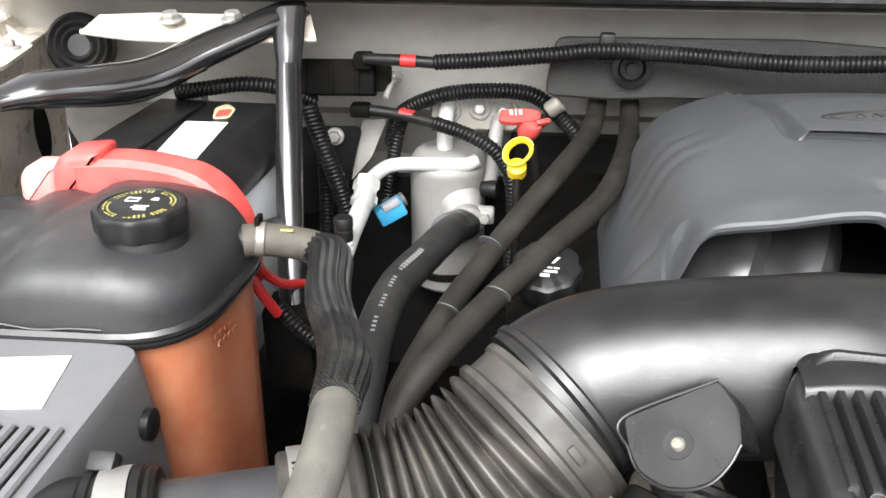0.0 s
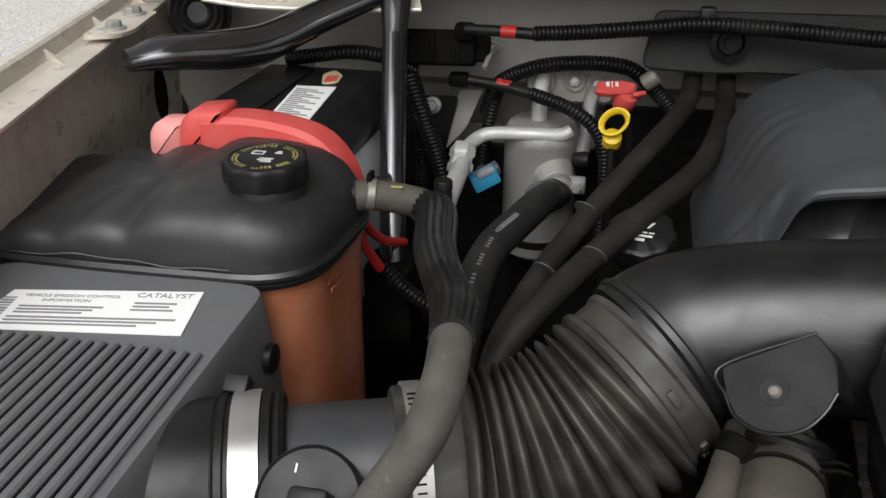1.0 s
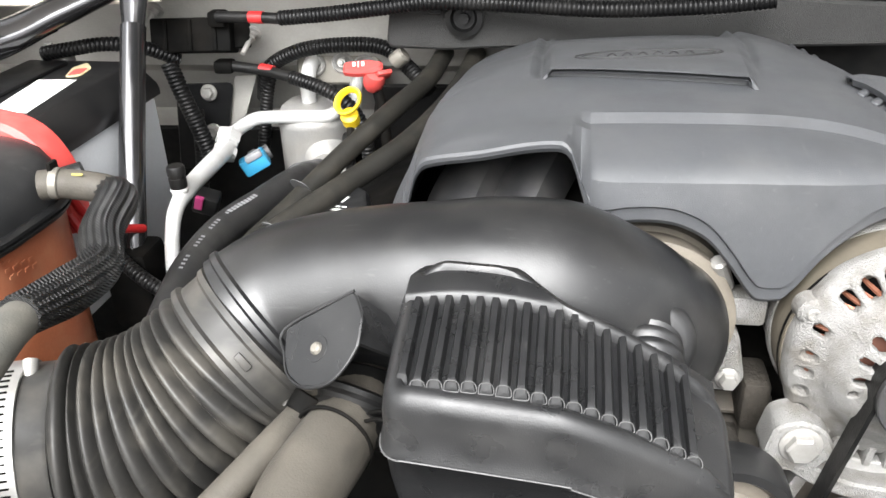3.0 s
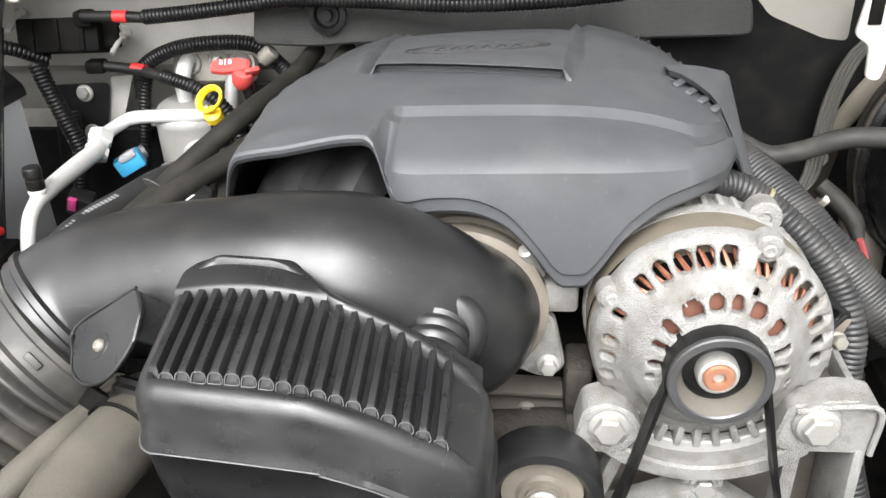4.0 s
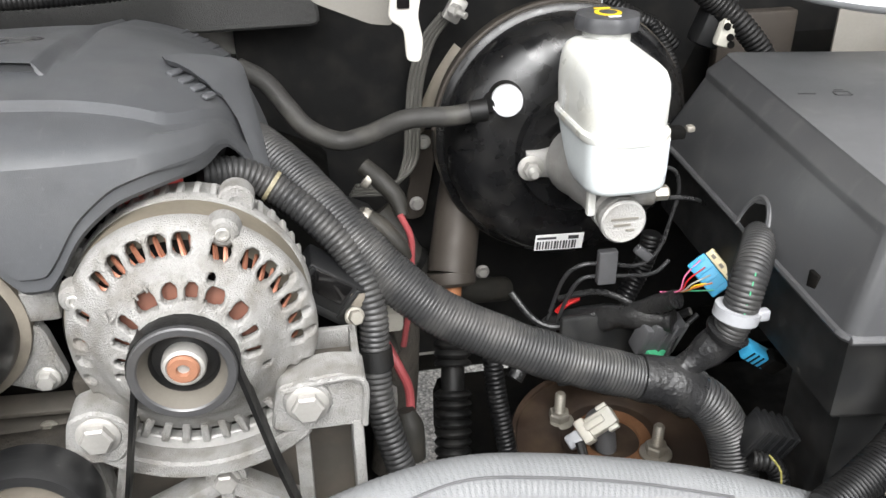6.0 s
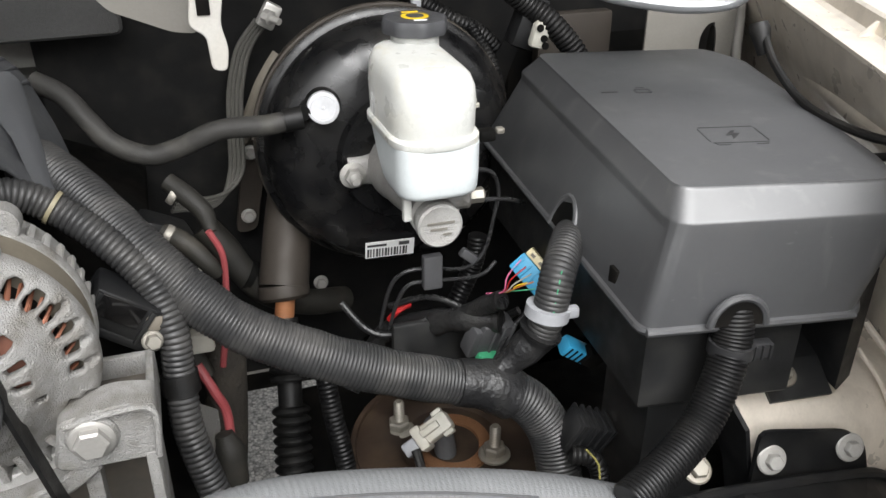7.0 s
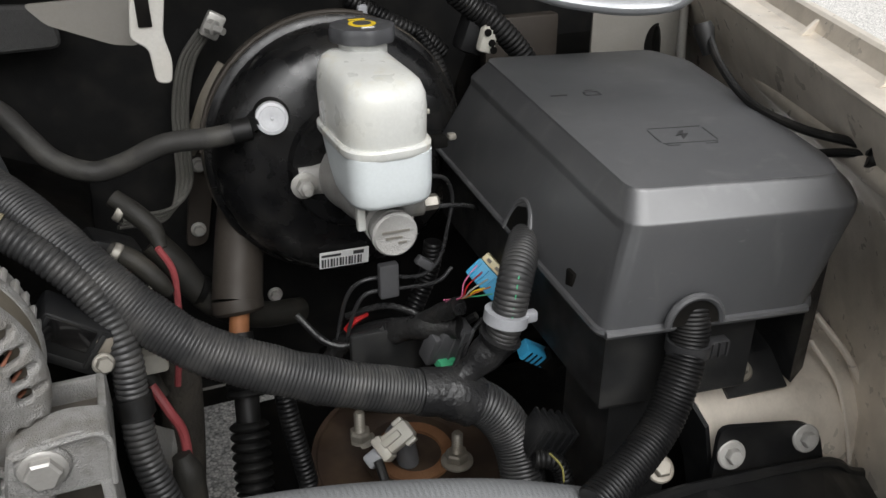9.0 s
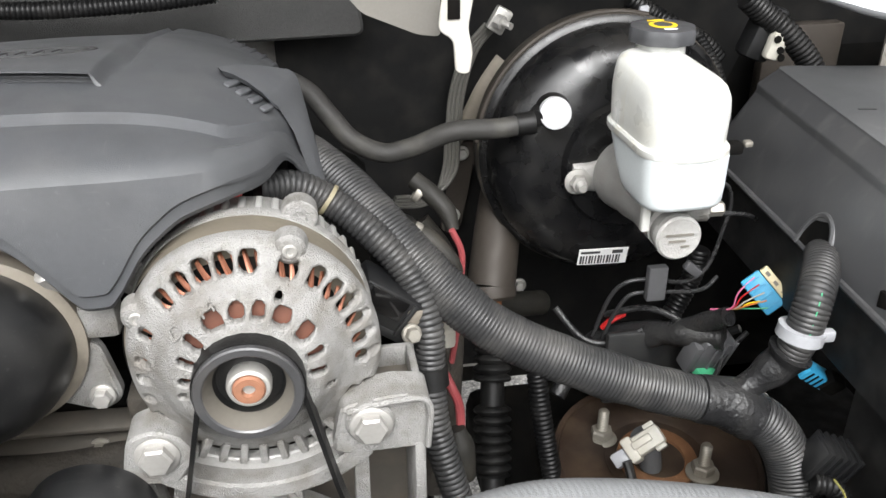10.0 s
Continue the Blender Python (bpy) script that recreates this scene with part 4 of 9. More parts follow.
hood_hinge()
sp = thing("hood_spring", (-0.46, 0.93, 1.30), "dark coiled hinge spring behind the arm", "spring")
part("coil", lathe([(0.012, 0.0), (0.016, 0.004), (0.020, 0.0), (0.024, 0.004), (0.028, 0.0), (0.032, 0.004), (0.036, 0.0), (0.036, -0.02)], 36, axis((-0.503, 0.900, 1.341), (0.2, -1, 0.3))), RUBBER, sp)

strut = thing("brace_rod", (-0.22, 0.69, 1.10), "glossy black tubular brace rising to the cowl", "brace")
part("rod", tube([(-0.217, 0.686, 1.137), (-0.230, 0.745, 1.218), (-0.246, 0.835, 1.338)], 0.0135, 20, 0.03), BLACK_CHROME, strut)
part("flat_end", tube([(-0.246, 0.835, 1.338), (-0.250, 0.858, 1.367), (-0.252, 0.875, 1.388)], [0.0135, 0.017, 0.019], 16, 0.006, flat=0.5, side=(0, -1, 0)), BLACK_CHROME, strut)
part("foot", box((0.05, 0.05, 0.09), Matrix.Translation((-0.219, 0.690, 1.105)), 0.008), DARK, strut, "dark lower mount")
cb = thing("cowl_bracket", (-0.33, 0.86, 1.38), "pale painted cowl bracket with three bolts", "bracket")
part("plate", sheet([[(-0.467, 0.845, 1.369), (-0.406, 0.850, 1.362), (-0.308, 0.860, 1.360), (-0.223, 0.865, 1.362)], [(-0.462, 0.880, 1.379), (-0.405, 0.885, 1.381), (-0.316, 0.890, 1.380), (-0.234, 0.890, 1.381)]], 0.004), BODY_PAINT, cb, smooth=False)
part("lip", tube([(-0.467, 0.844, 1.368), (-0.406, 0.849, 1.361), (-0.308, 0.859, 1.359), (-0.223, 0.864, 1.361)], 0.003, 8), BODY_PAINT, cb)
for q in ((-0.378, 0.868, 1.377), (-0.312, 0.872, 1.378), (-0.255, 0.876, 1.380)):
    hexbolt(q, (0, -0.2, 1), 0.008, 0.013, cb, STEEL)


def corrugated(name, label, pts, r, material=None, pitch=0.0048, depth=0.0012):
    t = thing(name, pts[-1], label, "conduit")
    part("conduit", tube(pts, r, 14, pitch=pitch, depth=depth), material or CONDUIT, t)
    return t


def junction():
    t = thing("junction_block", (-0.24, 0.94, 1.28), "black plastic cable junction block on the bulkhead", "junction block")
    m = Matrix.Translation((-0.225, 0.938, 1.302)) @ pose(0, 0, 0, -18, 0, 4)
    part("block", box((0.098, 0.034, 0.040), m, 0.003), DARK, t)
    for x in (-0.03, 0.0, 0.03):
        part("ridge", box((0.006, 0.038, 0.036), m @ Matrix.Translation((x, -0.001, 0)), 0.001), DARK, t)
    part("side_flap", box((0.022, 0.012, 0.03), m @ Matrix.Translation((0.056, 0.004, 0.0)), 0.003), DARK, t)
    for at in ((-0.157, 0.955, 1.302), (-0.272, 0.945, 1.333)):
        part("stud", lathe([(0.011, 0), (0.011, 0.003), (0.006, 0.004), (0.006, 0.010), (0.0032, 0.011), (0.0032, 0.036), (0, 0.037)], 12, axis(at, (-0.15, -0.85, -0.5))), STEEL, t)
    part("upper_lug", box((0.022, 0.02, 0.018), Matrix.Translation((-0.186, 0.925, 1.326)), 0.004), DARK, t)
    part("lower_lug", box((0.024, 0.02, 0.016), Matrix.Translation((-0.196, 0.945, 1.263)), 0.004), DARK, t)
    return t


junction()


def taped_cable(name, label, lead, tape, rest, r):
    t = thing(name, rest[-1], label, "cable")
    part("lead", tube(lead, 0.0065, 12), RUBBER, t)
    part("red_tape", tube(tape, 0.0072, 12), RED_WIRE, t, "red tape band")
    part("conduit", tube(rest, r, 14, pitch=0.0048, depth=0.0013), CONDUIT, t)
    return t


taped_cable("power_cable", "black corrugated power cable with a red band along the bulkhead", [(-0.183, 0.915, 1.330), (-0.140, 0.908, 1.331), (-0.098, 0.903, 1.330)], [(-0.141, 0.908, 1.331), (-0.124, 0.906, 1.331)], [(-0.104, 0.902, 1.331), (-0.045, 0.895, 1.337), (0.019, 0.888, 1.345), (0.076, 0.883, 1.352), (0.160, 0.878, 1.350), (0.253, 0.867, 1.347), (0.353, 0.860, 1.351), (0.422, 0.860, 1.357)], 0.0088)
taped_cable("starter_cable", "black corrugated cable with a red band running down the bulkhead", [(-0.194, 0.945, 1.264), (-0.149, 0.940, 1.260), (-0.103, 0.925, 1.255)], [(-0.149, 0.941, 1.261), (-0.132, 0.937, 1.259)], [(-0.107, 0.925, 1.256), (-0.065, 0.910, 1.247), (-0.035, 0.905, 1.230), (-0.018, 0.905, 1.200), (-0.013, 0.900, 1.156), (-0.014, 0.880, 1.098)], 0.0085)
corrugated("wiring_conduit", "black corrugated conduit across the bulkhead", [(-0.169, 0.990, 1.208), (-0.153, 0.975, 1.250), (-0.111, 0.965, 1.275), (-0.058, 0.960, 1.285), (0.001, 0.955, 1.284), (0.035, 0.940, 1.263), (0.062, 0.920, 1.241)], 0.0095)
corrugated("wiring_conduit", "black corrugated conduit dropping beside the brace", [(-0.246, 0.900, 1.280), (-0.233, 0.895, 1.242), (-0.216, 0.890, 1.195), (-0.203, 0.885, 1.155)], 0.0105)
corrugated("wiring_conduit", "black corrugated conduit behind the brace", [(-0.245, 0.950, 1.205), (-0.240, 0.930, 1.149), (-0.236, 0.900, 1.100)], 0.009)

# bulkhead fittings
pad = part("bulkhead_mat", prism(rounded([(0.015, 0.920, 1.295)[::2], (0.025, 0.920, 1.358)[::2], (0.275, 0.920, 1.360)[::2], (0.563, 0.920, 1.340)[::2], (0.569, 0.920, 1.298)[::2], (0.368, 0.920, 1.295)[::2], (0.139, 0.920, 1.295)[::2], (0.087, 0.920, 1.292)[::2]], 0.012, 3), 0.015, Matrix.Translation((0, 0.925, 0)) @ pose(0, 0, 0, 90, 0, 0), 0.003), INSULATION)
tagged(pad, "grey fibre sound-deadening mat on the bulkhead", "mat")
part("grommet", lathe([(0.014, 0), (0.021, 0.002), (0.021, 0.006), (0.015, 0.007), (0.012, 0.002), (0.006, 0.002), (0.006, 0.010), (0, 0.010)], 24, axis((0.106, 0.909, 1.329), (0, -1, 0.1))), RUBBER, pad, "black rubber grommet")
part("cable_clip", box((0.016, 0.014, 0.03), Matrix.Translation((0.077, 0.890, 1.354)), 0.003), BLACK_PLASTIC, pad)


def accumulator():
    c = Vector((-0.095, 0.965, 0))
    t = thing("ac_accumulator", (c.x, c.y, 1.04), "dull silver aluminium air-conditioning canister", "accumulator")
    m = Matrix.Translation((c.x, c.y, 1.035))
    part("can", lathe([(0.040, 0.0), (0.046, 0.006), (0.046, 0.150), (0.0475, 0.153), (0.0475, 0.162), (0.0455, 0.165), (0.041, 0.173), (0.034, 0.178), (0.0, 0.180)], 40, m), ALU_DULL, t)
    part("band", lathe([(0.0462, 0.018), (0.0475, 0.019), (0.0475, 0.028), (0.0462, 0.029)], 40, m), RUBBER, t)
    f = axis((-0.075, 0.925, 1.150), (0.30, -0.9, -0.25))
    part("outlet_block", lathe([(0.028, -0.012), (0.024, 0.000), (0.0215, 0.002), (0.0235, 0.005), (0.0205, 0.008), (0.0225, 0.011), (0.0195, 0.014), (0.0215, 0.017), (0.0215, 0.026), (0.018, 0.028)], 24, f), ALU_DULL, t)
    part("bolt_ear", box((0.030, 0.012, 0.022), Matrix.Translation((-0.050, 0.912, 1.150)), 0.004), ALU_DULL, t)
    hexbolt((-0.046, 0.905, 1.150), (0, -1, 0.1), 0.006, 0.009, t, STEEL)
    part("side_cap", lathe([(0.009, 0), (0.011, 0.012), (0.010, 0.02), (0, 0.02)], 16, axis((-0.052, 0.945, 1.170), (1, -0.3, 0.1))), RUBBER, t, "black rubber cap")
    part("inlet_pipe", tube([(-0.098, 0.960, 1.205), (-0.099, 0.962, 1.235), (-0.098, 0.985, 1.256), (-0.090, 1.02, 1.258)], 0.0095, 16), ALU_BRIGHT, t, "pale aluminium tube")
    part("liquid_pipe", tube([(-0.058, 0.935, 1.210), (-0.071, 0.930, 1.205), (-0.104, 0.925, 1.206), (-0.152, 0.925, 1.204), (-0.170, 0.918, 1.198), (-0.180, 0.888, 1.194)], 0.0082, 16), ALU_BRIGHT, t, "pale aluminium tube")
    part("pipe_nut", lathe([(0.014, 0.0), (0.0155, 0.003), (0.0155, 0.013), (0.013, 0.016), (0.013, 0.022), (0.0155, 0.025), (0.0155, 0.034), (0.012, 0.036)], 6, axis((-0.181, 0.892, 1.197), (0.0, -0.80, -0.55))), ALU_BRIGHT, t, "pale hexagonal pipe union")
    part("drop_pipe", tube([(-0.1785, 0.872, 1.184), (-0.176, 0.82, 1.187), (-0.172, 0.745, 1.190), (-0.169, 0.705, 1.186), (-0.167, 0.683, 1.170), (-0.167, 0.668, 1.13), (-0.167, 0.650, 1.04)], [0.0105, 0.0105, 0.0095, 0.0078, 0.0074, 0.0074, 0.0074], 16, 0.005), ALU_BRIGHT, t, "pale aluminium tube")
    s = (-0.172, 0.724, 1.198)
    part("service_port", lathe([(0.0075, -0.014), (0.0088, -0.004), (0.0095, 0.0), (0.0078, 0.002), (0.0078, 0.005)], 16, Matrix.Translation(s)), ALU_BRIGHT, t)
    part("service_cap", lathe([(0.0085, 0.002), (0.0090, 0.004), (0.0090, 0.013), (0.0082, 0.0135), (0.0082, 0.016), (0.0094, 0.0165), (0.0094, 0.024), (0.0082, 0.026), (0, 0.026)], 24, Matrix.Translation(s)), RUBBER, t, "black ribbed cap")
    q = (-0.143, 0.915, 1.165)
    part("pressure_switch", lathe([(0.009, 0), (0.009, 0.014), (0.012, 0.015), (0.012, 0.024), (0.009, 0.026)], 16, axis(q, (-0.75, -0.5, -0.35))), GREY_CLIP, t)
    part("switch_plug", box((0.019, 0.022, 0.034), axis((-0.1555, 0.894, 1.158), (-0.80, -0.3, -0.40)), 0.003), BLUE, t, "blue connector")
    part("plug_shell", box((0.012, 0.008, 0.022), axis((-0.154, 0.888, 1.1685), (-0.80, -0.3, -0.40)), 0.002), PALE_CLIP, t)
    # pipe plate on the bulkhead
    pl = axis((-0.065, 1.000, 1.245), (0.0, -0.95, 0.25))
    part("pipe_plate", prism(rounded([(-0.055, -0.02), (0.055, -0.02), (0.055, 0.018), (-0.055, 0.022)], 0.014), 0.012, pl, 0.003), STUD_GREY_BOLT, t)
    for x, y in ((-0.034, 0.004), (-0.006, 0.007), (0.030, 0.004)):
        q = pl @ Matrix.Translation((-x, y, 0.012))
        ring = part("fitting_ring", lathe([(0.0135, -0.002), (0.0135, 0.004), (0.0115, 0.0055), (0.0090, 0.004), (0.0090, 0.0005), (0.0, 0.0005)], 24, q), ALU_DULL, t)
        part("fitting_nut", lathe([(0.0068, 0.0), (0.0068, 0.007), (0.0058, 0.0085), (0.0034, 0.0085), (0.0034, 0.013), (0, 0.0135)], 6, q), STEEL, ring, angle=25)
    part("return_pipe", tube([(-0.035, 0.995, 1.25), (-0.038, 0.97, 1.235), (-0.04, 0.955, 1.20), (-0.045, 0.95, 1.16)], 0.0085, 14), ALU_DULL, t)
    return t


accumulator()


def hose(name, label, pts, r, material, category="hose"):
    t = thing(name, pts[-1], label, category)
    part("hose", tube(pts, r, 18, 0.006, wobble=0.02), material, t)
    return t


DUSTY_RUBBER = mat("dusty black rubber", (0.020, 0.020, 0.020), 0.55, second=(0.014, 0.014, 0.014), dust=(0.06, 0.058, 0.053), dust_amount=0.3, bump=0.15, spec=0.35)
ac = hose("ac_suction_hose", "thick black air-conditioning hose with white lettering", [(-0.068, 0.905, 1.140), (-0.080, 0.830, 1.163), (-0.100, 0.760, 1.166), (-0.118, 0.695, 1.167), (-0.125, 0.630, 1.161), (-0.125, 0.570, 1.146), (-0.125, 0.520, 1.122)], 0.0175, DUSTY_RUBBER)
part("crimp_ferrule", tube([(-0.072, 0.900, 1.142), (-0.084, 0.845, 1.158)], 0.0195, 20, 0.004), GREY_CLIP, ac)
run = spline([(-0.104, 0.745, 1.1662), (-0.118, 0.695, 1.167), (-0.125, 0.630, 1.161), (-0.125, 0.585, 1.150)], 0.0052)
for k, (q, u, far) in enumerate(run[:-1]):
    if k % 6 in (4, 5) and k > 8:
        continue
    d = (run[k + 1][0] - q).normalized()
    n = Vector((0.10, -0.45, 0.88))
    n = (n - d * n.dot(d)).normalized()
    part("print_bar", box((0.0034 if k < 9 else 0.0022, 0.0052 if k < 9 else 0.0036, 0.0006), axis(q + n * 0.0176, n, d.cross(n)), 0), GREY_INK, ac, smooth=False)
heat_a = hose("heater_hose", "dusty grey heater hose leaving the bulkhead", [(0.077, 0.955, 1.278), (0.066, 0.880, 1.267), (0.036, 0.800, 1.254), (-0.003, 0.735, 1.229), (-0.034, 0.680, 1.206), (-0.060, 0.620, 1.191), (-0.081, 0.550, 1.176), (-0.089, 0.500, 1.164), (-0.087, 0.460, 1.135)], 0.0108, GREY_RUBBER)
heat_b = hose("heater_hose", "dusty grey heater hose beside the oil filler", [(0.114, 0.960, 1.275), (0.101, 0.840, 1.263), (0.073, 0.730, 1.254), (0.026, 0.655, 1.239), (-0.019, 0.580, 1.227), (-0.054, 0.520, 1.213), (-0.079, 0.480, 1.192), (-0.086, 0.450, 1.164)], 0.0108, GREY_RUBBER)
for q, w in (((-0.030, 0.690, 1.219), heat_a), ((-0.060, 0.610, 1.194), heat_a), ((-0.018, 0.575, 1.231), heat_b)):
    part("white_mark", lathe([(0.01125, 0), (0.01125, 0.0009)], 18, axis(q, (0.35, 0.75, 0.55))), PALE_EDGE, w, "thin pale paint mark")


def braid():
    # the dust colour here paints brighter glints onto the sleeve
    m = mat("braided black sleeve", (0.014, 0.014, 0.0145), 0.42, dust=(0.16, 0.155, 0.145), dust_amount=0.25)
    n, l = m.node_tree.nodes, m.node_tree.links
    co = n.new("ShaderNodeTexCoord").outputs["Object"]
    w = n.new("ShaderNodeTexWave")
    w.wave_type, w.bands_direction = "BANDS", "DIAGONAL"
    w.inputs["Scale"].default_value, w.inputs["Distortion"].default_value = 240, 0.6
    l.new(co, w.inputs["Vector"])
    b = n.new("ShaderNodeBump")
    b.inputs["Strength"].default_value, b.inputs["Distance"].default_value = 0.9, 0.002
    l.new(w.outputs["Fac"], b.inputs["Height"])
    l.new(b.outputs[0], n["Principled BSDF"].inputs["Normal"])
    return m


BRAID = braid()
BRAID_PALE = mat("grey braid", (0.10, 0.098, 0.092), 0.6, second=(0.05, 0.049, 0.046), bump=0.5, bump_scale=900)


def surge_hose():
    t = thing("surge_tank_hose", (-0.10, 0.34, 1.25), "grey rubber surge hose in a black braided sleeve", "hose")
    part("stub", tube([(-0.214, 0.569, 1.270), (-0.200, 0.573, 1.270), (-0.186, 0.576, 1.268), (-0.162, 0.581, 1.262), (-0.150, 0.580, 1.255)], 0.0128, 18), TAN_HOSE, t, "dusty grey hose end with a yellow mark")
    part("spring_clamp", lathe([(0.0129, 0), (0.0136, 0.0008), (0.0136, 0.0065), (0.0129, 0.0073)], 24, axis((-0.205, 0.571, 1.2715), (0.97, 0.22, -0.12))), STUD_GREY_BOLT, t)
    part("clamp_ear", box((0.004, 0.012, 0.008), Matrix.Translation((-0.202, 0.573, 1.286)), 0.001), DARK, t)
    part("yellow_mark", box((0.010, 0.0022, 0.0008), axis((-0.180, 0.571, 1.2795), (0.0, -0.5, 0.85)), 0), YELLOW_INK, t, "small yellow paint mark")
    path = [(-0.160, 0.580, 1.260), (-0.146, 0.565, 1.260), (-0.138, 0.520, 1.253), (-0.125, 0.490, 1.242), (-0.104, 0.420, 1.263), (-0.093, 0.350, 1.286)]
    sleeve = part("braided_sleeve", tube(path, [0.0140, 0.0165, 0.0160, 0.0155, 0.0160, 0.0132], 96, 0.0025, lobes=16, lobe=0.05, twist=5), BRAID, t, "black braided fabric sleeve")
    part("pale_strand", tube(path[:-1] + [(-0.0955, 0.366, 1.2815)], [0.0115, 0.0157, 0.0152, 0.0147, 0.0150, 0.0118], 128, pitch=0.0030, depth=0.0005, lobes=16, lobe=0.104, twist=5), BRAID_PALE, sleeve, "pale strands of the braid")
    part("hose", tube([(-0.097, 0.380, 1.277), (-0.093, 0.345, 1.284), (-0.091, 0.315, 1.281), (-0.095, 0.288, 1.270), (-0.109, 0.270, 1.250), (-0.133, 0.262, 1.213)], [0.0124, 0.0124, 0.0122, 0.0118, 0.0116, 0.0116], 20, 0.006, wobble=0.03), PALE_RUBBER, t)
    return t


surge_hose()

tb = thing("battery_tray_bracket", (-0.17, 0.97, 1.15), "black steel bracket with bolts beside the canister", "bracket")
part("plate", prism(rounded([(-0.280, 0.975, 1.230)[::2], (-0.201, 0.975, 1.233)[::2], (-0.230, 0.975, 1.122)[::2], (-0.295, 0.975, 1.111)[::2]], 0.010, 3), 0.004, Matrix.Translation((0, 0.978, 0)) @ pose(0, 0, 0, 90, 0, 0), 0.001), BLACK_PLASTIC, tb)
hexbolt((-0.234, 0.970, 1.221), (0, -1, 0.15), 0.0068, 0.011, tb, STEEL)
hexbolt((-0.236, 0.970, 1.168), (0, -1, 0.15), 0.0068, 0.011, tb, STEEL)
part("tall_web", prism(rounded([(-0.202, 0.985, 1.239)[::2], (-0.172, 0.985, 1.240)[::2], (-0.193, 0.985, 1.190)[::2], (-0.220, 0.985, 1.158)[::2]], 0.004, 2), 0.003, Matrix.Translation((0, 0.986, 0)) @ pose(0, 0, 0, 90, 0, 0)), FIREWALL_PAINT, tb)
pc = thing("pink_connector", (-0.17, 0.83, 1.12), "black wiring connector with a pink lock", "connector")
part("shell", box((0.030, 0.024, 0.026), Matrix.Translation((-0.211, 0.860, 1.119)) @ pose(0, 0, 0, 15, 20, 10), 0.003), BLACK_PLASTIC, pc)
part("lock", box((0.010, 0.006, 0.018), Matrix.Translation((-0.214, 0.845, 1.124)) @ pose(0, 0, 0, 15, 20, 10), 0.001), PINK_LOCK := mat("magenta plastic", (0.55, 0.06, 0.22), 0.5), pc, "magenta lock")
corrugated("wiring_conduit", "thin corrugated conduit beside the suction hose", [(-0.223, 0.660, 1.160), (-0.199, 0.650, 1.141), (-0.168, 0.640, 1.126), (-0.145, 0.640, 1.117)], 0.0078)
corrugated("wiring_conduit", "short corrugated conduit below the power cable", [(-0.150, 0.985, 1.251), (-0.160, 0.980, 1.216), (-0.169, 0.975, 1.163), (-0.172, 0.960, 1.122)], 0.0085)

# dipsticks and filler
dip = thing("oil_dipstick", (-0.005, 0.83, 1.15), "yellow ring-handled engine oil dipstick", "dipstick")
part("ring", tube([Vector((-0.009, 0.816, 1.263)) + Vector((0.0130 * math.cos(a) - 0.002 * math.sin(a), 0.006 * math.sin(a), 0.0098 * math.sin(a) + 0.0055 * math.cos(a))) for a in [2 * math.pi * k / 16 for k in range(17)]], 0.0022, 12, 0.003, flat=2.0), YELLOW, dip)
part("plug", lathe([(0.010, -0.008), (0.010, 0.004), (0.007, 0.006), (0, 0.007)], 16, axis((-0.010, 0.820, 1.244), (0, -0.6, 0.8))), YELLOW, dip)
part("tube", tube([(-0.010, 0.822, 1.239), (-0.009, 0.800, 1.198), (-0.007, 0.760, 1.151)], 0.0045, 10), DARK, dip)
dip = thing("transmission_dipstick", (0.0, 0.90, 1.20), "red locking dipstick handle", "dipstick")
lever = part("lever", prism(rounded([(-0.024, -0.006), (-0.010, -0.009), (0.010, -0.008), (0.022, -0.004), (0.022, 0.006), (0.006, 0.010), (-0.022, 0.008)], 0.004, 3), 0.012, axis((-0.010, 0.900, 1.270), (0.1, -0.6, 0.8)), 0.003), RED_PLASTIC, dip)
part("grip", lathe([(0.009, -0.016), (0.012, -0.010), (0.013, 0.0), (0.011, 0.007), (0.006, 0.009), (0, 0.009)], 20, axis((0.002, 0.898, 1.264), (0.3, -0.4, 0.8))), RED_PLASTIC, dip)
part("wing", box((0.018, 0.006, 0.018), axis((0.013, 0.896, 1.268), (0.4, -0.6, 0.6)), 0.0025), RED_PLASTIC, dip)
bars("symbol", None, axis((-0.012, 0.8925, 1.2805), (0.1, -0.6, 0.8)), [(-0.009, 0.001, 0.0035, 0.006), (-0.003, 0.001, 0.0012, 0.008), (0.001, 0.001, 0.0035, 0.006)], WHITE_INK, lever)
part("tube", tube([(0.001, 0.905, 1.259), (0.009, 0.900, 1.214), (0.013, 0.890, 1.162)], 0.0065, 12), DARK, dip)
part("ferrule", lathe([(0.009, 0), (0.010, 0.003), (0.010, 0.016), (0.008, 0.018)], 16, axis((0.021, 0.920, 1.275), (0.6, 0, 0.5))), STUD_GREY_BOLT, dip)

oil = thing("oil_filler_cap", (0.026, 0.64, 1.18), "black oil filler cap with a white oil-can symbol", "oil cap")
om = axis((0.021, 0.642, 1.213), (-0.05, -0.40, 0.90))
oc = part("cap", lathe([(0.022, -0.02), (0.029, -0.004), (0.0295, 0.010), (0.0280, 0.015, 0.5), (0.025, 0.017, 0), (0, 0.0172)], 72, om, 9, 0.055), BLACK_PLASTIC, oil)
bm = bmesh.new()
prism([(-0.008, 0.002), (0.006, 0.002), (0.011, 0.009), (0.008, 0.0085), (0.005, 0.007), (-0.008, 0.007), (-0.012, 0.009), (-0.012, 0.0065)], 0.0006, om @ Matrix.Translation((0, 0, 0.0168)), bm=bm)
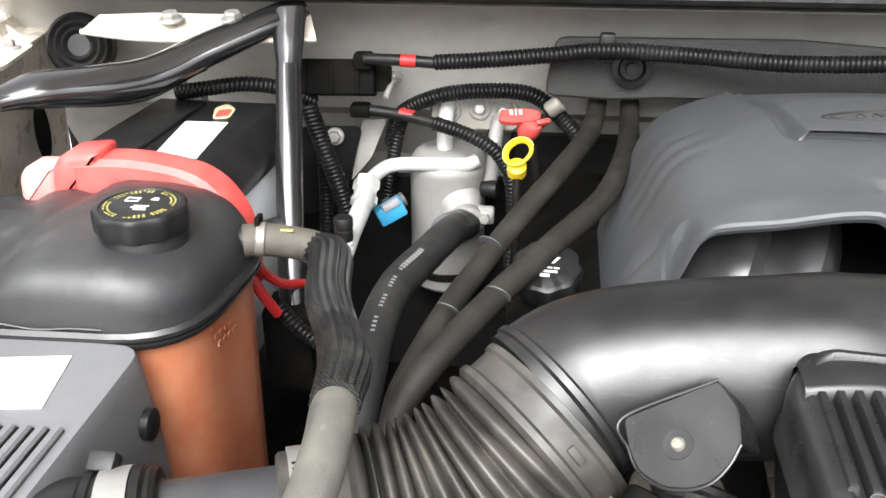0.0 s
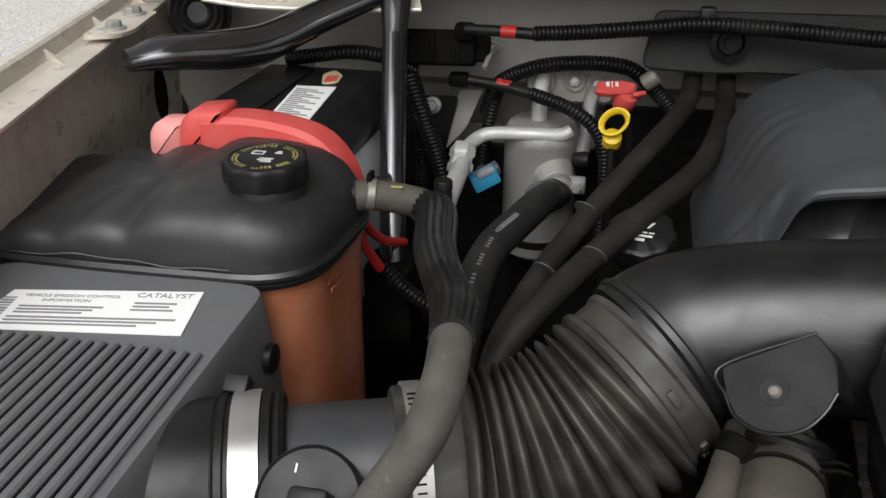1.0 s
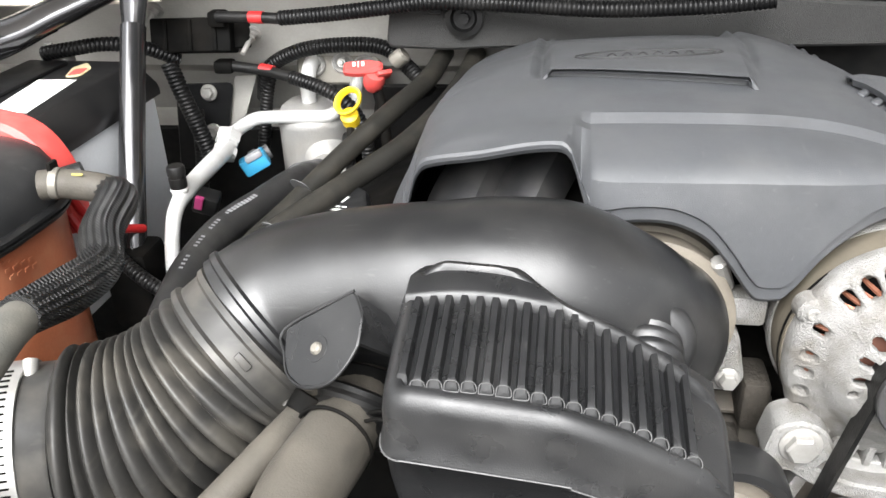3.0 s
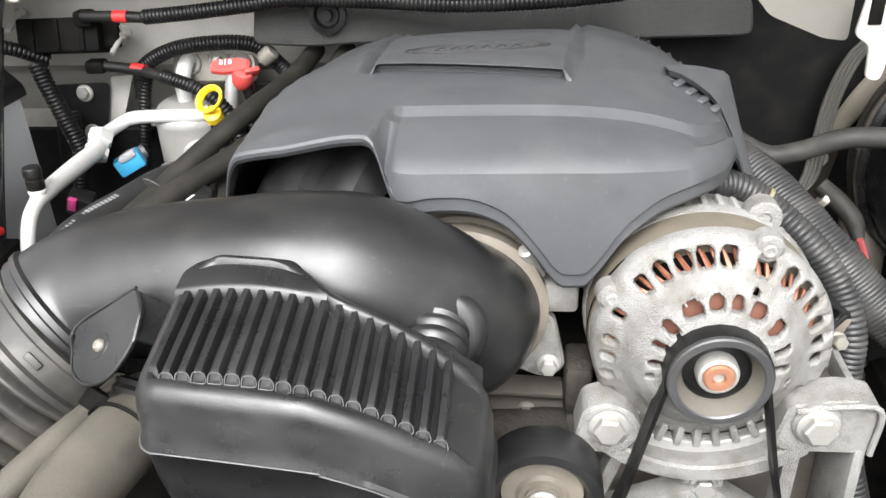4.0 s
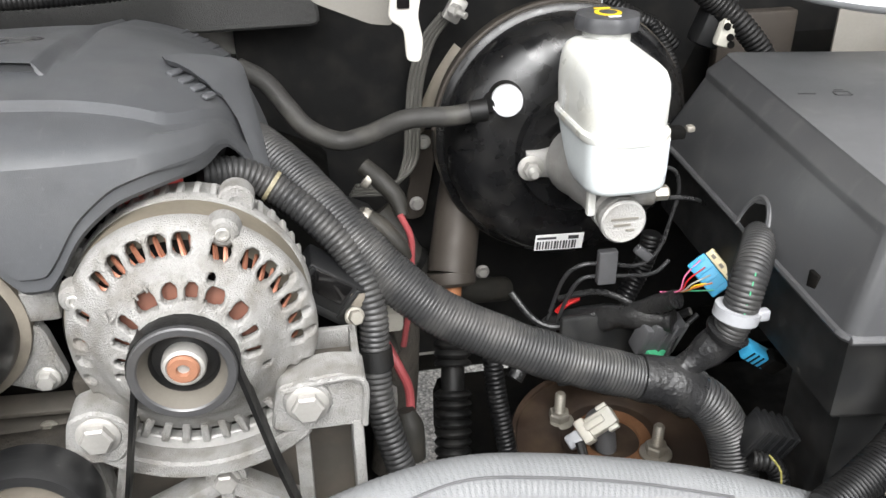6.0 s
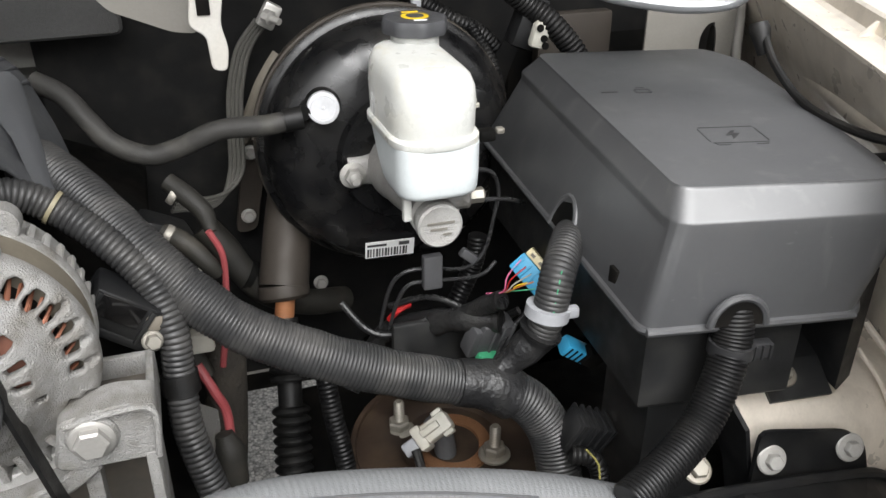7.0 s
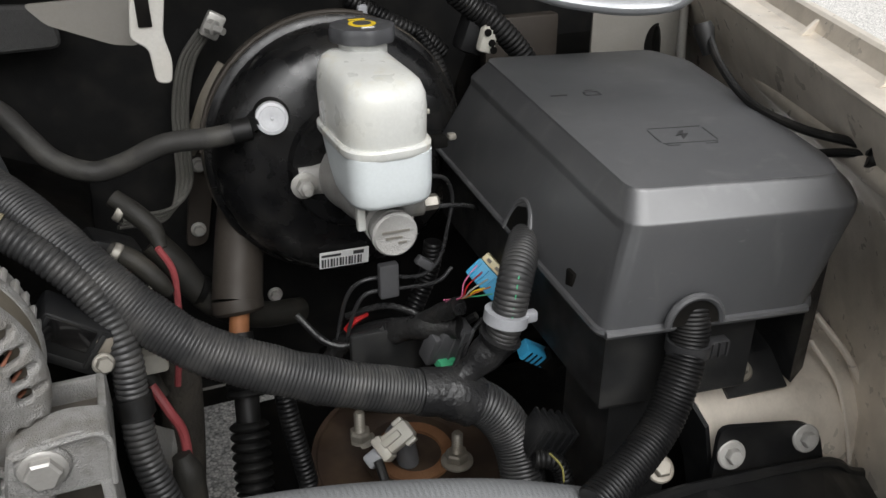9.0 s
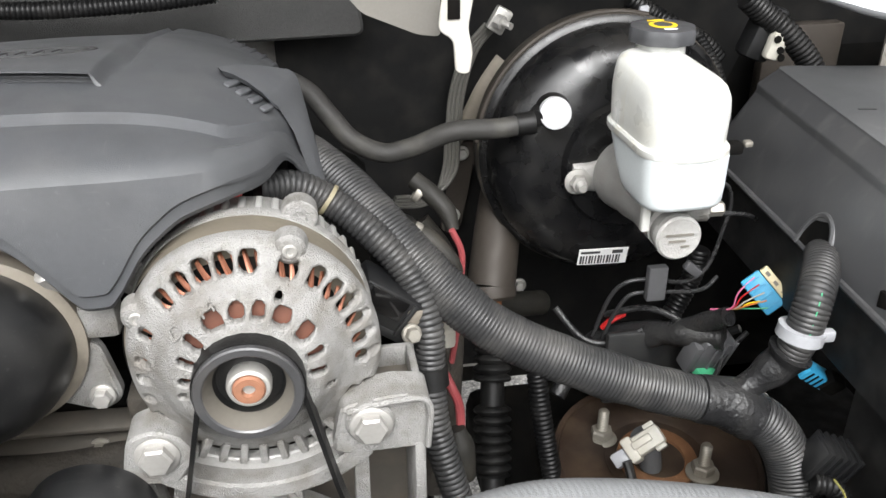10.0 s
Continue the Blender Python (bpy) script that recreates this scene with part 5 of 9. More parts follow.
for i in range(4):
    box((0.0045, 0.0013, 0.0006), om @ Matrix.Translation((-0.009 + i * 0.006, -0.003, 0.0172)), 0, bm=bm)
box((0.02, 0.002, 0.0006), om @ Matrix.Translation((0, -0.007, 0.0172)), 0, bm=bm)
box((0.008, 0.003, 0.0006), om @ Matrix.Translation((0, -0.0115, 0.0172)), 0, bm=bm)
part("symbol", bm, WHITE_INK, oc, "white oil-can symbol", smooth=False)
part("filler_tube", tube([(0.028, 0.640, 1.20), (0.035, 0.66, 1.15), (0.05, 0.70, 1.06)], 0.018, 16), DARK, oil)

# ---- engine: cover, throttle body, resonator, alternator ----
def smooth_at(table, x):
    """A smooth curve through the points of a table."""
    n = len(table)
    k = max(0, min(n - 2, next((i for i in range(n - 1) if x <= table[i + 1][0]), n - 2)))
    (x0, y0), (x1, y1) = table[k], table[k + 1]

    def slope(i):
        a, b = table[max(i - 1, 0)], table[min(i + 1, n - 1)]
        return (b[1] - a[1]) / (b[0] - a[0])

    h = x1 - x0
    t = max(0.0, min(1.0, (x - x0) / h))
    return (2 * t ** 3 - 3 * t * t + 1) * y0 + (t ** 3 - 2 * t * t + t) * h * slope(k) + (3 * t * t - 2 * t ** 3) * y1 + (t ** 3 - t * t) * h * slope(k + 1)


def curve_at(table, x):
    for (a, p), (b, q) in zip(table, table[1:]):
        if x <= b:
            f = max(0.0, min(1.0, (x - a) / (b - a)))
            return p + (q - p) * f
    return table[-1][1]


def engine_cover():
    t = thing("engine_cover", (0.31, 0.60, 1.20), "charcoal moulded plastic engine cover with a raised badge panel", "engine cover")
    # front line, its lower rim, the first crease, top height and back line, all along x
    front = [(0.066, 0.560), (0.085, 0.540), (0.098, 0.530), (0.125, 0.513), (0.16, 0.507), (0.22, 0.503), (0.243, 0.484), (0.27, 0.482), (0.37, 0.482), (0.42, 0.492), (0.45, 0.512), (0.472, 0.546), (0.487, 0.585), (0.500, 0.605), (0.514, 0.625)]
    rim = [(0.066, 1.16), (0.099, 1.19), (0.104, 1.262), (0.110, 1.288), (0.116, 1.308), (0.125, 1.319), (0.16, 1.327), (0.215, 1.3365), (0.226, 1.332), (0.233, 1.312), (0.239, 1.294), (0.246, 1.2915), (0.264, 1.2944), (0.285, 1.2950), (0.300, 1.2920), (0.317, 1.2827), (0.332, 1.2657), (0.346, 1.2459), (0.351, 1.2400), (0.355, 1.2380), (0.366, 1.2380), (0.370, 1.2390), (0.378, 1.2487), (0.392, 1.2697), (0.405, 1.2822), (0.421, 1.2922), (0.449, 1.2960), (0.470, 1.2930), (0.485, 1.2940), (0.500, 1.262), (0.514, 1.215)]
    first = [(0.066, 1.175), (0.0965, 1.262), (0.110, 1.300), (0.128, 1.320), (0.16, 1.330), (0.24, 1.326), (0.36, 1.327), (0.43, 1.323), (0.465, 1.314), (0.487, 1.303), (0.500, 1.275), (0.514, 1.222)]
    top = [(0.066, 1.185), (0.0795, 1.244), (0.0965, 1.281), (0.110, 1.312), (0.128, 1.3285), (0.16, 1.3385), (0.21, 1.3440), (0.30, 1.3462), (0.38, 1.3440), (0.43, 1.3350), (0.465, 1.3205), (0.482, 1.3050), (0.494, 1.280), (0.505, 1.255), (0.514, 1.225)]
    back = [(0.066, 0.79), (0.098, 0.815), (0.125, 0.835), (0.16, 0.848), (0.22, 0.855), (0.40, 0.855), (0.46, 0.838), (0.495, 0.80), (0.514, 0.765)]

    def step(x, lo, hi):
        f = max(0.0, min(1.0, (x - lo) / (hi - lo)))
        return f * f * (3 - 2 * f)

    def panel_front(x):
        return 0.629 - 0.16 * (x - 0.205)

    def rear_fold(x):
        return curve_at([(0.066, 0.585), (0.13, 0.632), (0.187, 0.682), (0.21, 0.722), (0.30, 0.740), (0.36, 0.745), (0.43, 0.715), (0.514, 0.68)], x)

    def height(x, y):
        """The top of the cover: a gentle crown, the badge panel and the folds of the shoulder."""
        z = smooth_at(top, x)
        z += 0.0035 * step(y, 0.56, 0.70) - 0.0030 * (1 - step(y, 0.545, 0.60))
        fold = rear_fold(x)
        z -= 0.155 * (max(0.0, y - fold) if y > fold + 0.008 else max(0.0, y - fold + 0.008) ** 2 / 0.032)
        side = step(x, 0.2000, 0.2105) * (1 - step(x, 0.3535 + 0.06 * (y - 0.60), 0.3630 + 0.06 * (y - 0.60)))
        z += side * step(y, panel_front(x) - 0.0006, panel_front(x) + 0.0012) * (0.0090 - 0.078 * max(0.0, y - 0.625))
        z -= (0.0050 * math.exp(-((x - 0.2000) / 0.0045) ** 2) - 0.0015 * math.exp(-((x - 0.1915) / 0.003) ** 2)) * step(y, 0.628, 0.65) + 0.0040 * math.exp(-((x - 0.3665 - 0.06 * (y - 0.60)) / 0.0036) ** 2) * step(y, 0.622, 0.70)
        if 0.085 < x < 0.150 and 0.60 < y < 0.74:
            z -= 0.0022 * math.sin((y - 0.60 + 0.25 * (x - 0.1)) * 2 * math.pi / 0.034) * step(x, 0.085, 0.105) * (1 - step(x, 0.118, 0.150)) * step(y, 0.60, 0.63) * (1 - step(y, 0.71, 0.74))
        return z

    xs = sorted(set([round(p[0], 4) for p in rim] + [round(0.066 + 0.448 * k / 140, 4) for k in range(141)] + [round(0.196 + 0.0012 * k, 4) for k in range(14)] + [round(0.352 + 0.0014 * k, 4) for k in range(18)]))
    rows = []
    for x in xs:
        y1, zr, z1, yb = (smooth_at(c, x) for c in (front, rim, first, back))
        arch = step(x, 0.098, 0.110) * (1 - step(x, 0.226, 0.240))
        y2 = max(0.553, y1 + 0.045)
        z2 = height(x, y2)
        z1 = min(max(z1, zr + 0.003), z2 - 0.0005)
        d = min(1.0, max(0.0, (z1 - zr) / 0.022))
        face = [(y1 + 0.0032 * d, zr), (y1 + 0.0032 * d, zr + 0.0085 * d), (y1 + 0.0002, zr + 0.0108 * d), (y1 + 0.0006, zr + (z1 - 0.008 - zr) * 0.6), (y1 + 0.0032, max(zr + 0.0115 * d, z1 - 0.0045)), (y1 + 0.0080, z1), (y1 + 0.0185, z1 + 0.0042)]
        band = [(y1, zr), (y1 - 0.0006, zr + 0.003), (y1 + 0.0012, zr + 0.0050), (y1 + 0.008, zr + 0.0058), (y1 + 0.0155, zr + 0.0069), (y1 + 0.0195, zr + 0.0079), (y1 + 0.026, zr + 0.0096)]
        prof = [(p[0] + (q[0] - p[0]) * arch, min(z2, p[1] + (q[1] - p[1]) * arch)) for p, q in zip(face, band)]
        prof += [(y2 - 0.016, z2 - 0.0052 * (1 - arch)), (y2 - 0.0045, z2 - 0.0042 * (1 - arch)), (y2 - 0.0025, z2 - 0.0054 * (1 - arch)), (y2 + 0.006, height(x, y2 + 0.006))]
        yf = max(panel_front(x), y2 + 0.03)
        ys = [y2 + 0.012 + (yf - 0.0008 - y2 - 0.012) * k / 7 for k in range(8)]
        prof += [(y, height(x, y)) for y in ys]
        edge = step(x, 0.2035, 0.2075) * (1 - step(x, 0.3545, 0.3590))
        h0 = prof[-1][1]
        prof += [(yf - 0.0008 + 0.011 * edge, h0 - 0.0004 * edge), (yf + 0.011 * edge, h0 + 0.0084 * edge), (yf + 0.0006, h0 + (height(x, yf + 0.0016) - h0 - 0.0004) * edge), (yf + 0.0016, height(x, yf + 0.0016))]
        y3 = max(0.705, yf + 0.02)
        ys = [yf + 0.004 + (y3 - yf - 0.004) * k / 16 for k in range(17)]
        ys += [y3 + (max(yb - 0.012, y3 + 0.01) - y3) * k / 12 for k in range(1, 13)]
        prof += [(y, height(x, y)) for y in ys]
        ye, ze = prof[-1]
        prof += [(ye + 0.006, ze - 0.0035), (ye + 0.009, ze - 0.010), (ye + 0.011, ze - 0.05)]
        rows.append([(x, y, z) for y, z in prof])
    part("shell", moulding(rows, (0, 0.0030, -0.0035)), COVER_PLASTIC, t, angle=28)
    # engraved badge, left without lettering
    def on_panel(u, v):
        x, y = 0.2865 + u, 0.672 + v + 0.15 * u
        return Vector((x, y, height(x, y) + 0.0002))

    for r, w in ((1.0, 0.0007), (0.90, 0.0005)):
        part("badge_oval", tube([on_panel(0.060 * r * math.cos(a), (0.0150 if r == 1 else 0.0125) * math.sin(a)) for a in [2 * math.pi * k / 48 for k in range(49)]], w, 6, 0.004), BOX_PLASTIC, t, "engraved oval badge without lettering")
    for k in range(6):
        u = -0.034 + 0.0125 * k
        part("badge_bar", tube([on_panel(u, -0.0045), on_panel(u + 0.0045, 0.0050), on_panel(u + 0.0075, -0.0045)], 0.0006, 5, 0.003), BOX_PLASTIC, t)
    # stepped end with its mounting arm
    arm = [((0.437, 0.655, 1.3375), (0.440, 0.648, 1.3365)), ((0.452, 0.665, 1.3360), (0.449, 0.643, 1.3345)), ((0.470, 0.674, 1.3315), (0.459, 0.637, 1.3300)), ((0.4900, 0.682, 1.3250), (0.470, 0.629, 1.3230)), ((0.4945, 0.680, 1.3215), (0.4745, 0.627, 1.3180)), ((0.4970, 0.674, 1.3120), (0.4800, 0.634, 1.3105)), ((0.5020, 0.655, 1.2900), (0.4905, 0.630, 1.2900)), ((0.5080, 0.634, 1.2660), (0.4990, 0.612, 1.2660)), ((0.5130, 0.620, 1.2480), (0.5050, 0.600, 1.2480))]
    rows = []
    for o, i in arm:
        o, i = Vector(o) + Vector((0, 0, 0.0045)), Vector(i) + Vector((0, 0, 0.0045))
        n = Vector((0.002, 0.004, -0.006))
        rows.append([o + n, o, o.lerp(i, 0.5) + Vector((0, -0.0006, 0.0008)), i, i + n])
    part("mounting_arm", sheet([[tuple(p) for p in r] for r in rows], 0.0015), COVER_PLASTIC, t, angle=35)
    for k in range(4):
        f = k / 3
        part("end_step", box((0.0066, 0.017 - 0.003 * f, 0.0036), Matrix.Translation((0.4475 + 0.025 * f, 0.640 - 0.024 * f, 1.3328 - 0.0128 * f)) @ pose(0, 0, 0, -4, 22, -32), 0.0022), COVER_PLASTIC, t)
    for k in range(6):
        x = 0.436 + 0.0095 * k
        y = smooth_at(back, x) - 0.014 - 0.002 * k
        z = height(x, y)
        part("rear_rib", tube([(x - 0.002, y - 0.036, height(x - 0.002, y - 0.036) - 0.0008), (x, y - 0.012, height(x, y - 0.012) - 0.0002), (x + 0.001, y, z - 0.0006), (x + 0.0015, y + 0.008, z - 0.008)], [0.0008, 0.0020, 0.0022, 0.0020], 8, 0.005), COVER_PLASTIC, t)
    return t


engine_cover()


RUNNER = mat("dusty grey-black plastic", (0.026, 0.026, 0.027), 0.42, second=(0.019, 0.019, 0.020), dust=(0.10, 0.096, 0.088), dust_amount=0.35, spec=0.45)


def intake_manifold():
    t = thing("intake_manifold", (0.25, 0.62, 1.15), "dark plastic intake manifold runners below the cover", "manifold")
    for x, y in ((0.145, 0.56), (0.188, 0.55)):
        part("runner", tube([(x - 0.02, y - 0.02, 1.20), (x, y, 1.268), (x + 0.02, y + 0.06, 1.285), (x + 0.035, y + 0.14, 1.27)], [0.026, 0.028, 0.028, 0.026], 20, 0.008, flat=0.7, square=True), RUNNER, t)
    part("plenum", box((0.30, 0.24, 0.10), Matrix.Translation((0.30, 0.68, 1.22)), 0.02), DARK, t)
    part("fuel_rail", box((0.03, 0.012, 0.012), Matrix.Translation((0.205, 0.535, 1.272)), 0.002), ENGINE_GRIME, t)
    part("rail_clip", box((0.026, 0.016, 0.024), Matrix.Translation((0.224, 0.530, 1.262)), 0.002), BEIGE_RING, t)
    return t


intake_manifold()


def throttle_body():
    t = thing("throttle_body", (0.32, 0.53, 1.12), "grimy cast throttle body behind the intake duct", "throttle body")
    m = axis((0.280, 0.514, 1.2075), (0.02, -1, 0.0))
    part("flange", lathe([(0.058, -0.03), (0.066, -0.026), (0.066, -0.006), (0.063, -0.003), (0.063, 0.004), (0.0655, 0.006), (0.0655, 0.016), (0.060, 0.019)], 56, m), BEIGE_RING, t)
    part("body", lathe([(0.055, -0.09), (0.06, -0.03)], 32, m), ALU_DULL, t)
    part("lower_ear", prism(rounded([(-0.02, -0.012), (0.018, -0.028), (0.034, -0.018), (0.024, 0.03), (-0.01, 0.034)], 0.01), 0.012, axis((0.326, 0.516, 1.170), (0, -1, 0)), 0.002), ALUMINIUM, t)
    hexbolt((0.3465, 0.502, 1.158), (0, -1, 0.05), 0.006, 0.009, t)
    part("upper_ear", box((0.034, 0.022, 0.024), Matrix.Translation((0.350, 0.512, 1.216)), 0.004), ALUMINIUM, t)
    part("upper_bolt", lathe([(0.006, 0), (0.006, 0.03), (0.004, 0.032), (0, 0.032)], 10, axis((0.338, 0.512, 1.232), (-0.3, -0.4, 0.8))), STEEL, t)
    return t


throttle_body()


def resonator():
    t = thing("intake_resonator", (0.22, 0.33, 1.20), "black plastic resonator box with a ribbed top", "resonator")
    out = rounded([(0.136, 0.283), (0.240, 0.280), (0.311, 0.286), (0.313, 0.352), (0.262, 0.361), (0.228, 0.363), (0.203, 0.383), (0.150, 0.387), (0.134, 0.370)], 0.016, 5)

    def height(x, y):
        # the top arches down to the right
        return 1.3063 - 0.1505 * (x - 0.2) + 0.20 * (y - 0.33) - 2.874 * (x - 0.2) ** 2

    n = len(out)
    norm = []
    for i in range(n):
        a, b = Vector(out[i - 1]), Vector(out[(i + 1) % n])
        d = (b - a).normalized()
        norm.append(Vector((-d.y, d.x)))
    bm = bmesh.new()
    rs = []
    for inset, dz in ((0.020, -0.105), (0.008, -0.092), (0.002, -0.060), (0.0, -0.041), (-0.0022, -0.039), (-0.0022, -0.0365), (0.0, -0.0345), (0.0, -0.016), (0.001, -0.009), (0.0035, -0.0035), (0.0075, -0.0005), (0.0105, -0.0005), (0.0125, -0.003), (0.0135, -0.0075)):
        rs.append([bm.verts.new((out[i][0] + norm[i].x * inset, out[i][1] + norm[i].y * inset, height(*out[i]) + dz)) for i in range(n)])
    for a, b in zip(rs, rs[1:]):
        for j in range(n):
            bm.faces.new((a[j], a[(j + 1) % n], b[(j + 1) % n], b[j]))
    bm.faces.new(rs[0])
    bm.faces.new(rs[-1])
    part("shell", bm, RESONATOR, t, angle=50)
    bm = bmesh.new()
    g = [[bm.verts.new((x, y, height(x, y) - 0.006)) for y in (0.290, 0.36)] for x in [0.144 + 0.162 * k / 20 for k in range(21)]]
    for a, b in zip(g, g[1:]):
        bm.faces.new((a[0], b[0], b[1], a[1]))
    part("floor", bm, RESONATOR, t)
    # shelf behind the ribs
    xs = [0.139 + 0.084 * k / 42 for k in range(43)]
    rows = []
    for x in xs:
        f = min(1.0, max(0.0, (x - 0.196) / 0.028))
        yb = 0.385 - 0.026 * f * f * (3 - 2 * f) - 0.010 * max(0.0, (0.149 - x) / 0.010) ** 2
        z0 = height(x, 0.352)
        rows.append([(x, 0.352, z0 - 0.006), (x, 0.353, z0 - 0.0005), (x, 0.356, z0 + 0.0015), (x, (0.356 + yb) / 2, z0 + 0.003), (x, yb - 0.004, z0 + 0.003), (x, yb, z0 - 0.001), (x, yb + 0.001, z0 - 0.012)])
    part("shelf", sheet(rows), RESONATOR, t, angle=60)
    # ribs with chamfered front ends
    for k in range(18):
        x = 0.1465 + 0.00833 * k
        a, b = 0.2925 + (0.004 if k == 0 else 0.0), 0.3525
        bm = bmesh.new()
        rings = []
        for y, w, h in ((a, 0.0030, 0.0005), (a + 0.0008, 0.0029, 0.0022), (a + 0.0022, 0.0025, 0.0052), (a + 0.0040, 0.0022, 0.0058), ((a + b) / 2, 0.0021, 0.0058), (b, 0.0020, 0.0058)):
            z = height(x, y) - 0.006
            rings.append([bm.verts.new(q) for q in ((x - 0.0029, y, z), (x - w, y, z + h * 0.8), (x - w * 0.75, y, z + h), (x + w * 0.75, y, z + h), (x + w, y, z + h * 0.8), (x + 0.0029, y, z))])
        for p, q in zip(rings, rings[1:]):
            for j in range(5):
                bm.faces.new((p[j], p[j + 1], q[j + 1], q[j]))
        bm.faces.new(rings[0])
        bm.faces.new(rings[-1])
        rib = part("rib", bm, RESONATOR, t, angle=25)
        if 0 < k:
            z = height(x, a) - 0.006
            # pale outline painted as the glint along the bevelled rib front
            part("end_glint", tube([(x - 0.0036, a - 0.0004, z + 0.0006), (x - 0.0026, a + 0.0016, z + 0.0050), (x + 0.0026, a + 0.0016, z + 0.0050), (x + 0.0036, a - 0.0004, z + 0.0006), (x - 0.0036, a - 0.0004, z + 0.0006)], 0.00032, 5, 0.001), PALE_EDGE, rib, "painted pale glint on the rib end")
    line = [(out[i][0] - norm[i].x * 0.0024, out[i][1] - norm[i].y * 0.0024, height(*out[i]) - 0.0378) for i in range(n) if out[i][1] < 0.33]
    part("mould_line", tube(sorted(line), 0.0005, 6, 0.003), PALE_EDGE, t, "pale moulding line")
    part("stem", tube([(0.270, 0.345, 1.236), (0.273, 0.375, 1.246), (0.275, 0.405, 1.251)], [0.022, 0.021, 0.021], 28, pitch=0.010, depth=0.003), DUCT_PLASTIC, t)
    return t


resonator()

br = thing("support_bracket", (0.09, 0.37, 1.22), "black plastic mounting tab with a round-headed screw", "bracket")
tm = axis((0.0840, 0.3580, 1.2687), (-0.50, -0.50, 0.70))
tab = [(-0.0342, -0.0033), (0.0004, 0.0396), (0.0172, 0.0318), (0.0277, 0.0162), (0.0281, 0.0038), (0.0249, -0.0080), (0.0170, -0.0166), (0.0050, -0.0228), (-0.0102, -0.0230), (-0.0217, -0.0160)]
part("tab", prism(rounded(tab[::-1], 0.0040, 3), 0.003, tm @ Matrix.Translation((0, 0, -0.003)), 0.0008), RESONATOR, br)
part("ear", sheet([[tuple(tm @ Vector((0.0010, 0.0385, -0.0015))), tuple(tm @ Vector((0.0260, 0.0180, -0.0015)))], [(0.126, 0.386, 1.272), (0.130, 0.370, 1.256)]], 0.003), RESONATOR, br, smooth=False)
part("rolled_edge", tube([tm @ Vector((x, y, -0.0002)) for x, y in tab[3:] + tab[:2]], 0.0010, 8, 0.003, wobble=0.3), DUCT_PLASTIC, br, "thin rolled edge of the tab")
part("screw_seat", lathe([(0.0085, -0.0004), (0.0080, 0.0003), (0.0060, 0.0001), (0.0, 0.0001)], 24, tm), RESONATOR, br)
part("screw", lathe([(0.0040, 0), (0.0038, 0.0015), (0.0026, 0.0028), (0, 0.0032)], 20, tm), STUD_GREY_BOLT, br, "bright round screw head")


def radiator_hose():
    t = thing("radiator_hose", (0.10, 0.36, 1.10), "fat dusty tan-grey coolant hose with a spring clamp", "hose")
    part("hose", tube([(0.096, 0.400, 1.214), (0.099, 0.370, 1.215), (0.092, 0.335, 1.214), (0.084, 0.300, 1.212), (0.083, 0.270, 1.209)], [0.021, 0.021, 0.0235, 0.0235, 0.0235], 24, 0.008), TAN_HOSE, t)
    part("ribbed_cuff", lathe([(0.0225, -0.016)] + [(0.0250 + 0.0014 * (k % 2), -0.015 + 0.0030 * k) for k in range(10)] + [(0.0225, 0.014)], 32, axis((0.099, 0.367, 1.215), (0.25, 0.72, 0.62))), RUBBER, t, "dark ribbed rubber cuff")
    cl = axis((0.093, 0.343, 1.2145), (0.25, 0.90, 0.05))
    part("spring_clamp", tube([cl @ Vector((0.0246 * math.cos(a), 0.0246 * math.sin(a), 0.0)) for a in [radians(-40 + 10 * k) for k in range(27)]], 0.0012, 8, 0.004), DARK, t, "wire spring clamp")
    for y in (0.345, 0.352):
        part("clamp_tang", tube([(0.112, y, 1.2285), (0.121, y - 0.004, 1.234), (0.127, y - 0.004, 1.232)], 0.0012, 8, 0.003), DARK, t)
    part("upper_clamp", lathe([(0.0215, 0), (0.0235, 0.001), (0.0235, 0.010), (0.0215, 0.011)], 28, axis((0.097, 0.392, 1.216), (0.1, 0.72, 0.62))), DARK, t)
    return t


radiator_hose()
by = thing("bypass_hose", (0.06, 0.36, 1.12), "thin tan coolant hose in a dark clip", "hose")
part("hose", tube([(0.077, 0.385, 1.219), (0.068, 0.358, 1.218), (0.058, 0.325, 1.219), (0.041, 0.290, 1.212), (0.028, 0.270, 1.206)], 0.0098, 16), TAN_HOSE, by)
part("clip", lathe([(0.0102, 0), (0.0118, 0.001), (0.0118, 0.012), (0.0102, 0.013)], 20, axis((0.069, 0.358, 1.219), (0.45, 0.65, 0.6))), DARK, by)


# ---- alternator ----
ALT = Vector((0.4535, 0.466, 1.2035))


